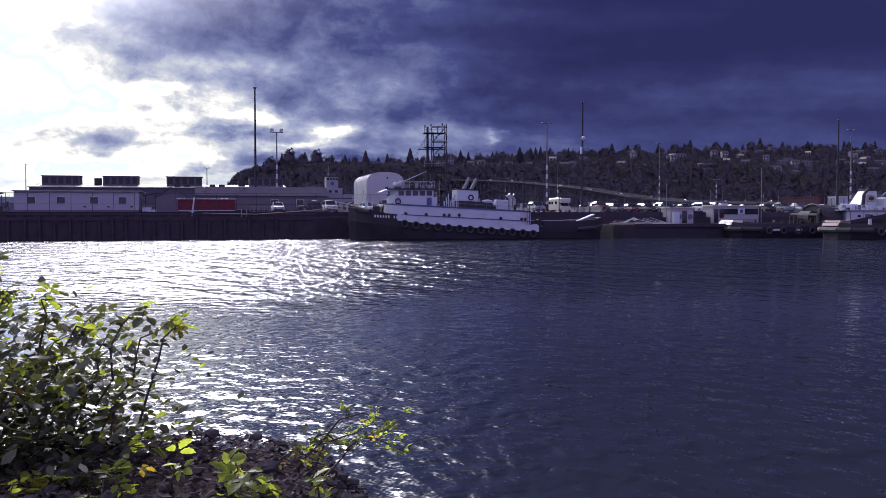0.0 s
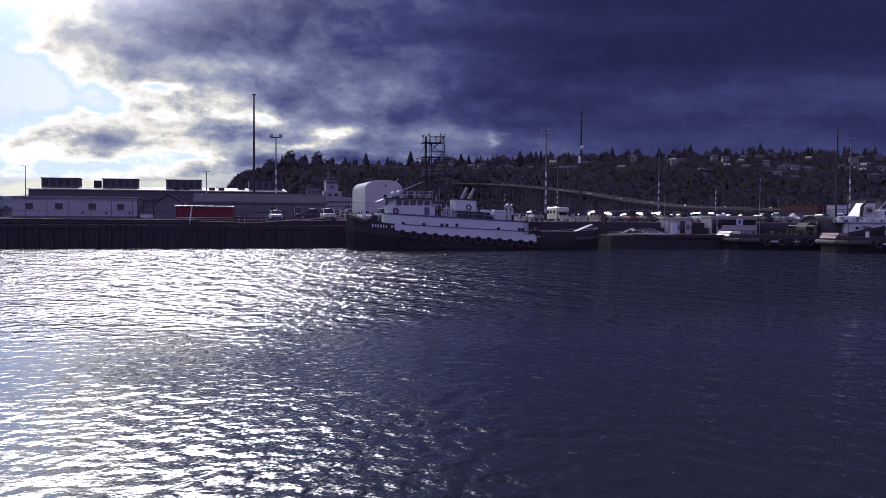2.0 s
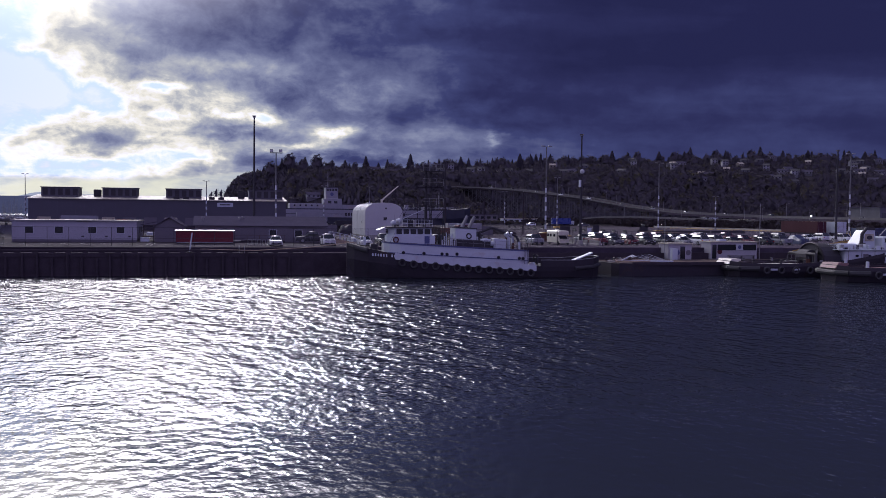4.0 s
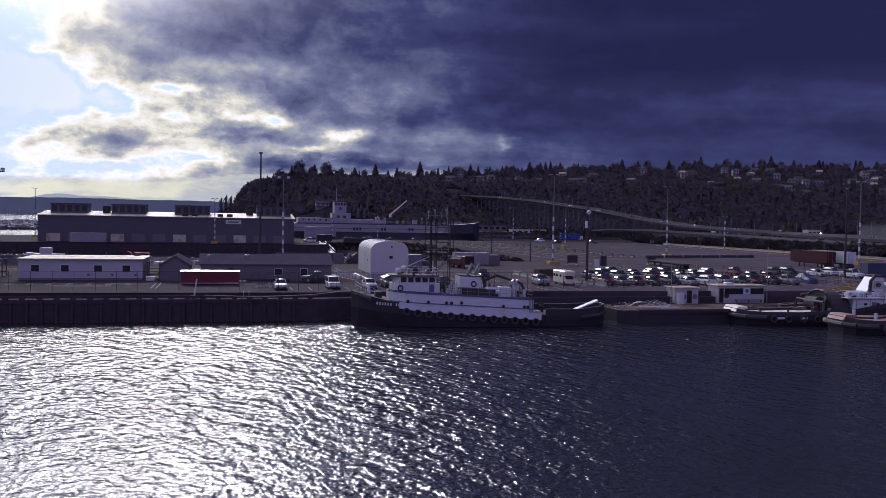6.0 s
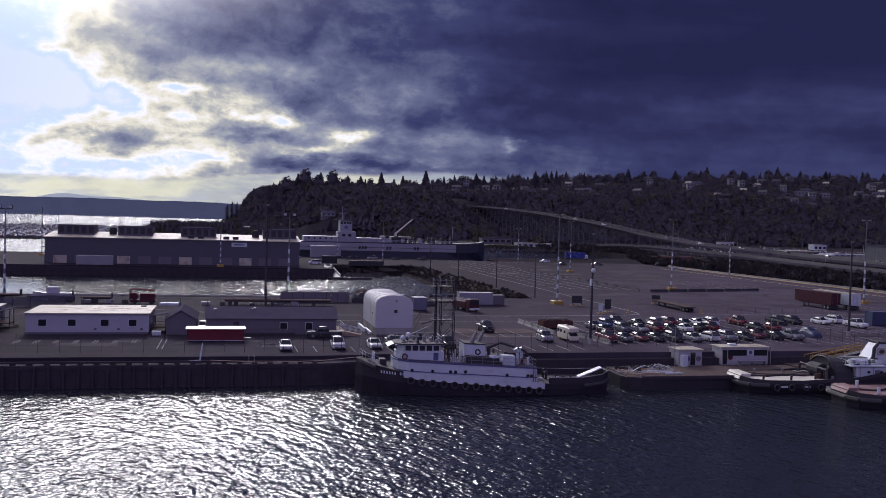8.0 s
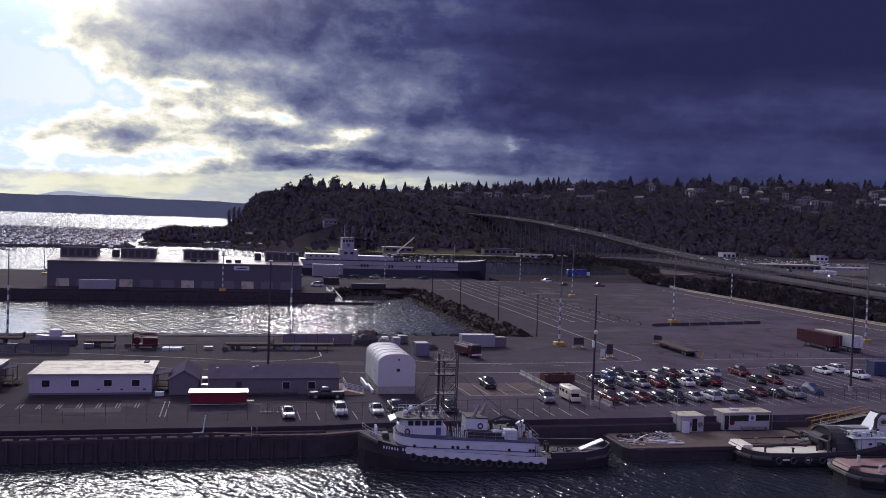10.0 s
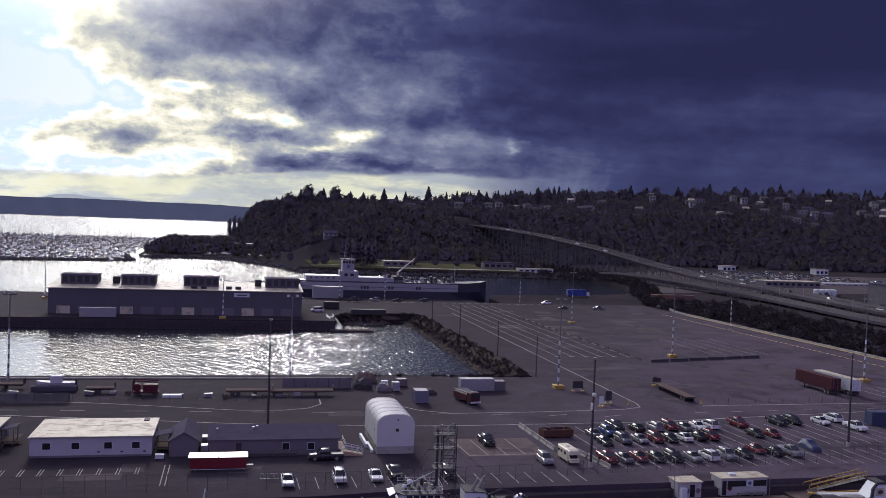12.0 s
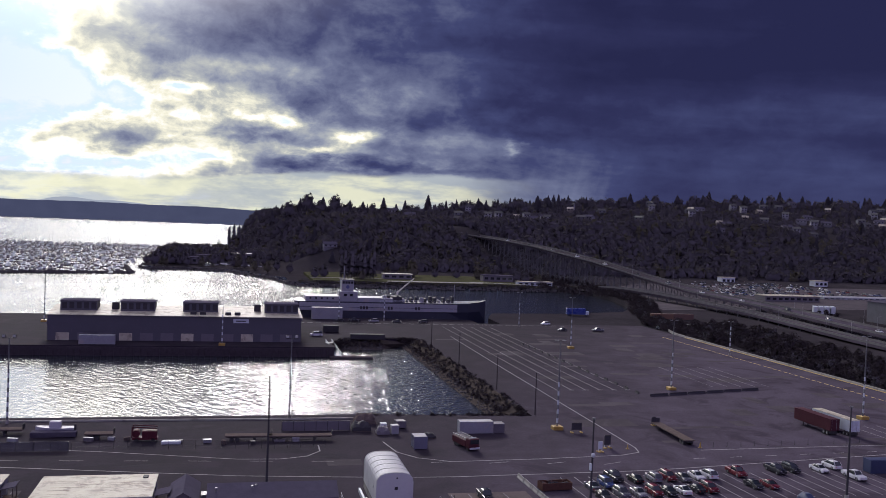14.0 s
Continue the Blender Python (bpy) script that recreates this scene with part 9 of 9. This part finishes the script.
def near_bank():
    f = Form(SOIL)
    n, m = 60, 50
    v = [spot(-12 + 0.24 * i, -3 + 0.2 * j, bank_z(-12 + 0.24 * i, -3 + 0.2 * j)) for j in range(m) for i in range(n)]
    f.add(v, [(j * n + i, j * n + i + 1, (j + 1) * n + i + 1, (j + 1) * n + i) for j in range(m - 1) for i in range(n - 1)])
    f.smooth = True
    back = [spot(-140, -2.9, 0), spot(140, -2.9, 0), spot(140, -90, 0), spot(-140, -90, 0)]
    solid("near_ground", Form(SOIL).prism([(p.x, p.y) for p in back[::-1]], -3, 2.27), "bare earth ground behind the bank", "ground", kind="structure")
    solid("near_bank", f, "dark littered earth bank at the water's edge", "bank", kind="structure")
    q = random.Random(17)
    g = Form(LITTER_DARK, LITTER, TIMBER, ROCK)
    for i in range(9000):
        side, ahead = q.uniform(-2.2, 0.2), q.uniform(2.3, 3.9)
        z = bank_z(side, ahead)
        if z < 0.1:
            continue
        p = spot(side, ahead, z + q.uniform(0.003, 0.035))
        k = q.random()
        g.use(0 if k < 0.5 else 1 if k < 0.82 else 2 if k < 0.97 else 3)
        s = q.uniform(0.007, 0.022)
        if k > 0.97:
            g.blob(p, s * 1.6, s * 1.6, s, 0.35, q)
            continue
        a, t, r = q.uniform(0, 6.28), q.uniform(-0.5, 0.5), q.uniform(0.3, 0.6)
        u, w = Vector((math.cos(a), math.sin(a), t)) * s, Vector((-math.sin(a), math.cos(a), q.uniform(-0.5, 0.5))) * s * r
        g.add([p - u, p - u * 0.2 - w, p + u, p + u * 0.1 + w + Vector((0, 0, s * 0.3))], [(0, 1, 2), (0, 2, 3)])
    solid("bank_litter", g, "dead leaves, chips and small stones strewn on the bank", "litter", kind="stuff")


def leaf_data(name, length, width, materials, droop, seed):
    """Three toothed oval leaflets with folded midribs, their stalk at the origin."""
    q = random.Random(seed)
    f = Form(*materials)
    for turn, scale, reach in ((0, 1.0, 0.3), (1.15, 0.8, 0.22), (-1.15, 0.8, 0.22)):
        rows = []
        l, c, d = length * scale, math.cos(turn), math.sin(turn)
        for i in range(9):
            k = i / 8
            w = width * scale * math.sin(math.pi * min(1, k * 0.94 + 0.05)) ** 0.75 * (1 + 0.13 * (-1) ** i)
            z = -droop * l * k * k + q.uniform(-0.02, 0.02) * l
            y = length * reach + l * k
            rows.append([(px * c + y * d, y * c - px * d, pz) for px, pz in ((-w / 2, z + w * 0.16), (0, z), (w / 2, z + w * 0.16))])
        f.loft(rows, caps=False)
    f.smooth = True
    return f.data(name)


def leaf_surface(name, colour, share):
    m = bpy.data.materials.new(name)
    m.use_nodes = True
    n = Nodes(m.node_tree)
    rndm = n.node("ShaderNodeObjectInfo", 5)
    place = n.node("ShaderNodeNewGeometry")
    vein = n.noise(place, 90.0, 3.0)
    tone = n.math("MULTIPLY_ADD", rndm, 0.7, n.math("MULTIPLY_ADD", vein, 0.5, 0.4))
    col = n.mix(1.0, tuple(colour), n.node("ShaderNodeCombineColor", i_0=tone, i_1=tone, i_2=tone), "MULTIPLY")
    gloss = n.node("ShaderNodeBsdfPrincipled", i_Base_Color=col, i_Roughness=0.38, i_Specular_IOR_Level=0.5)
    glow = n.node("ShaderNodeBsdfTranslucent", i_Color=n.mix(1.0, col, (2.6, 2.4, 0.9), "MULTIPLY"))
    n.node("ShaderNodeOutputMaterial", i_Surface=n.node("ShaderNodeMixShader", i_0=share, i_1=gloss, i_2=glow))
    return m


LITTER_DARK = surface("dark_dead_leaves", (0.045, 0.034, 0.036), 0.7, vary=0.4, size=0.3, fine=0.03, spec=0.05)
LITTER = surface("dead_leaves", (0.12, 0.088, 0.085), 0.75, vary=0.4, size=0.3, fine=0.03, spec=0.05)
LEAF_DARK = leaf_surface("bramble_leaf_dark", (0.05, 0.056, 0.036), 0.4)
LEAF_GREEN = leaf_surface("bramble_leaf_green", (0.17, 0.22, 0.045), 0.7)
LEAF_YELLOW = leaf_surface("bramble_leaf_yellow", (0.32, 0.25, 0.04), 0.6)
CANE = surface("bramble_cane", (0.06, 0.04, 0.035), 0.6, vary=0.3, size=0.1, fine=0.01)
near_bank()


def bramble(label, seed, canes, leaves, inner, fresh, size):
    """canes: arching stems (side, ahead, z, side, ahead, z). leaves: count of single leaves. inner: dense dark inner leaves."""
    q = random.Random(seed)
    ob = thing("bramble_bush", label, "bush", group="brambles")
    dark = [leaf_data("leaf", size * k, size * 0.62 * k, (LEAF_DARK,), 0.25, seed + i) for i, k in enumerate((0.8, 1.0, 1.2))]
    green = [leaf_data("leaf", size * k, size * 0.62 * k, (LEAF_GREEN,), 0.2, seed + 5 + i) for i, k in enumerate((0.8, 1.0, 1.15))]
    yellow = [leaf_data("leaf", size * k, size * 0.6 * k, (LEAF_YELLOW,), 0.3, seed + 9 + i) for i, k in enumerate((0.8, 1.0))]
    stems = []
    for a, b in canes:
        a, b = spot(*a), spot(*b)
        pts = [a.lerp(b, i / 6) + Vector((q.uniform(-1, 1), q.uniform(-1, 1), q.uniform(-1, 1))) * 0.02 + Vector((0, 0, 0.09 * math.sin(math.pi * i / 6))) for i in range(7)]
        f = Form(CANE)
        for i in range(6):
            f.rod(pts[i], pts[i + 1], 0.0045 - 0.0005 * i, 0.004 - 0.0005 * i, 5)
        part("cane", f, ob)
        stems.append(pts)
    for i in range(leaves):
        pts = stems[i % len(stems)]
        k = q.uniform(0.15, 1.0) ** 0.7 * 5.99
        p = pts[int(k)].lerp(pts[int(k) + 1], k % 1)
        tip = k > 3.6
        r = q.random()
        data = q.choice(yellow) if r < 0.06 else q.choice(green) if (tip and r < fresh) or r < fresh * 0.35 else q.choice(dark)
        p = p + Vector((q.uniform(-1, 1), q.uniform(-1, 1), q.uniform(-1, 1))) * 0.03
        part("leaf", data, ob, at=Matrix.Translation(p) @ pose(0, 0, 0, q.uniform(-35, 50), q.uniform(-50, 50), q.uniform(0, 360)))
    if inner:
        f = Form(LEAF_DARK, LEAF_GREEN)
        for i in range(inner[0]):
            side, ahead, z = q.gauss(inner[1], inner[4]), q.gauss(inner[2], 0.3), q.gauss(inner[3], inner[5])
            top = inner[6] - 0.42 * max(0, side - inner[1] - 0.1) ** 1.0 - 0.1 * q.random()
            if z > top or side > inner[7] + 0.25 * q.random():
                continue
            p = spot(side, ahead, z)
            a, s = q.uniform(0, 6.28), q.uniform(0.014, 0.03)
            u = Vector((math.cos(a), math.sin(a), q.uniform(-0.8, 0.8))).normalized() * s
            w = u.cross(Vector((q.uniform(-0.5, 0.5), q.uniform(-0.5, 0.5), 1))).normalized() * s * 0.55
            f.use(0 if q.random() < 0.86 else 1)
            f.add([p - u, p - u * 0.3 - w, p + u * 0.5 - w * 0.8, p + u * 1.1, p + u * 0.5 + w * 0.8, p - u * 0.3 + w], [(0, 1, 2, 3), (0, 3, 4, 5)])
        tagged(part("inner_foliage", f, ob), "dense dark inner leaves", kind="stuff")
    return ob


# the tall bush: at about three metres, its right flank thinning out
cr = random.Random(2)
canes = []
for i in range(26):
    s = cr.uniform(-2.0, -1.05)
    canes.append(((s - 0.25, 3.0 + cr.uniform(-0.3, 0.4), 2.3), (s + cr.uniform(-0.1, 0.28), 2.8 + cr.uniform(-0.2, 0.4), 2.95 + cr.uniform(-0.35, 0.12) - 0.3 * max(0, s + 1.3))))
canes += [((-1.62, 3.0, 2.9), (-1.5, 2.95, 3.24)), ((-1.75, 3.0, 2.9), (-1.62, 2.9, 3.2)), ((-1.35, 3.0, 2.85), (-1.28, 2.95, 3.12)), ((-1.15, 3.0, 2.75), (-0.96, 2.95, 3.08)), ((-1.02, 3.0, 2.7), (-0.80, 2.95, 3.06)), ((-1.1, 3.0, 2.65), (-0.93, 3.0, 3.0)), ((-1.5, 3.0, 2.9), (-1.38, 2.9, 3.1)), ((-1.55, 3.0, 2.9), (-1.47, 2.95, 3.2)), ((-1.3, 3.0, 2.8), (-1.12, 3.0, 3.02))]
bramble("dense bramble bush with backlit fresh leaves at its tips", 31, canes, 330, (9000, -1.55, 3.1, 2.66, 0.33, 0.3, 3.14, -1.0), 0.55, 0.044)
# low sprays along the edge of the bank
canes = [((-0.52, 3.0, 2.5), (-0.14, 2.95, 2.71)), ((-0.48, 3.0, 2.46), (-0.19, 2.95, 2.67)), ((-0.5, 3.0, 2.5), (-0.32, 3.0, 2.6)), ((-0.58, 2.9, 2.5), (-0.38, 2.9, 2.56)), ((-0.4, 3.0, 2.5), (-0.12, 3.0, 2.62))]
bramble("small leafy bramble spray on the edge of the bank", 47, canes, 120, None, 0.95, 0.022)
canes = []
for i in range(12):
    s = -1.3 + 0.085 * i + cr.uniform(-0.04, 0.04)
    canes.append(((s, 2.7, 2.4), (s + cr.uniform(-0.05, 0.08), 2.6 + cr.uniform(-0.1, 0.1), 2.6 + cr.uniform(-0.05, 0.06))))
bramble("low bramble shoots with bright yellow-green leaves on the bank", 53, canes, 64, None, 0.95, 0.05)
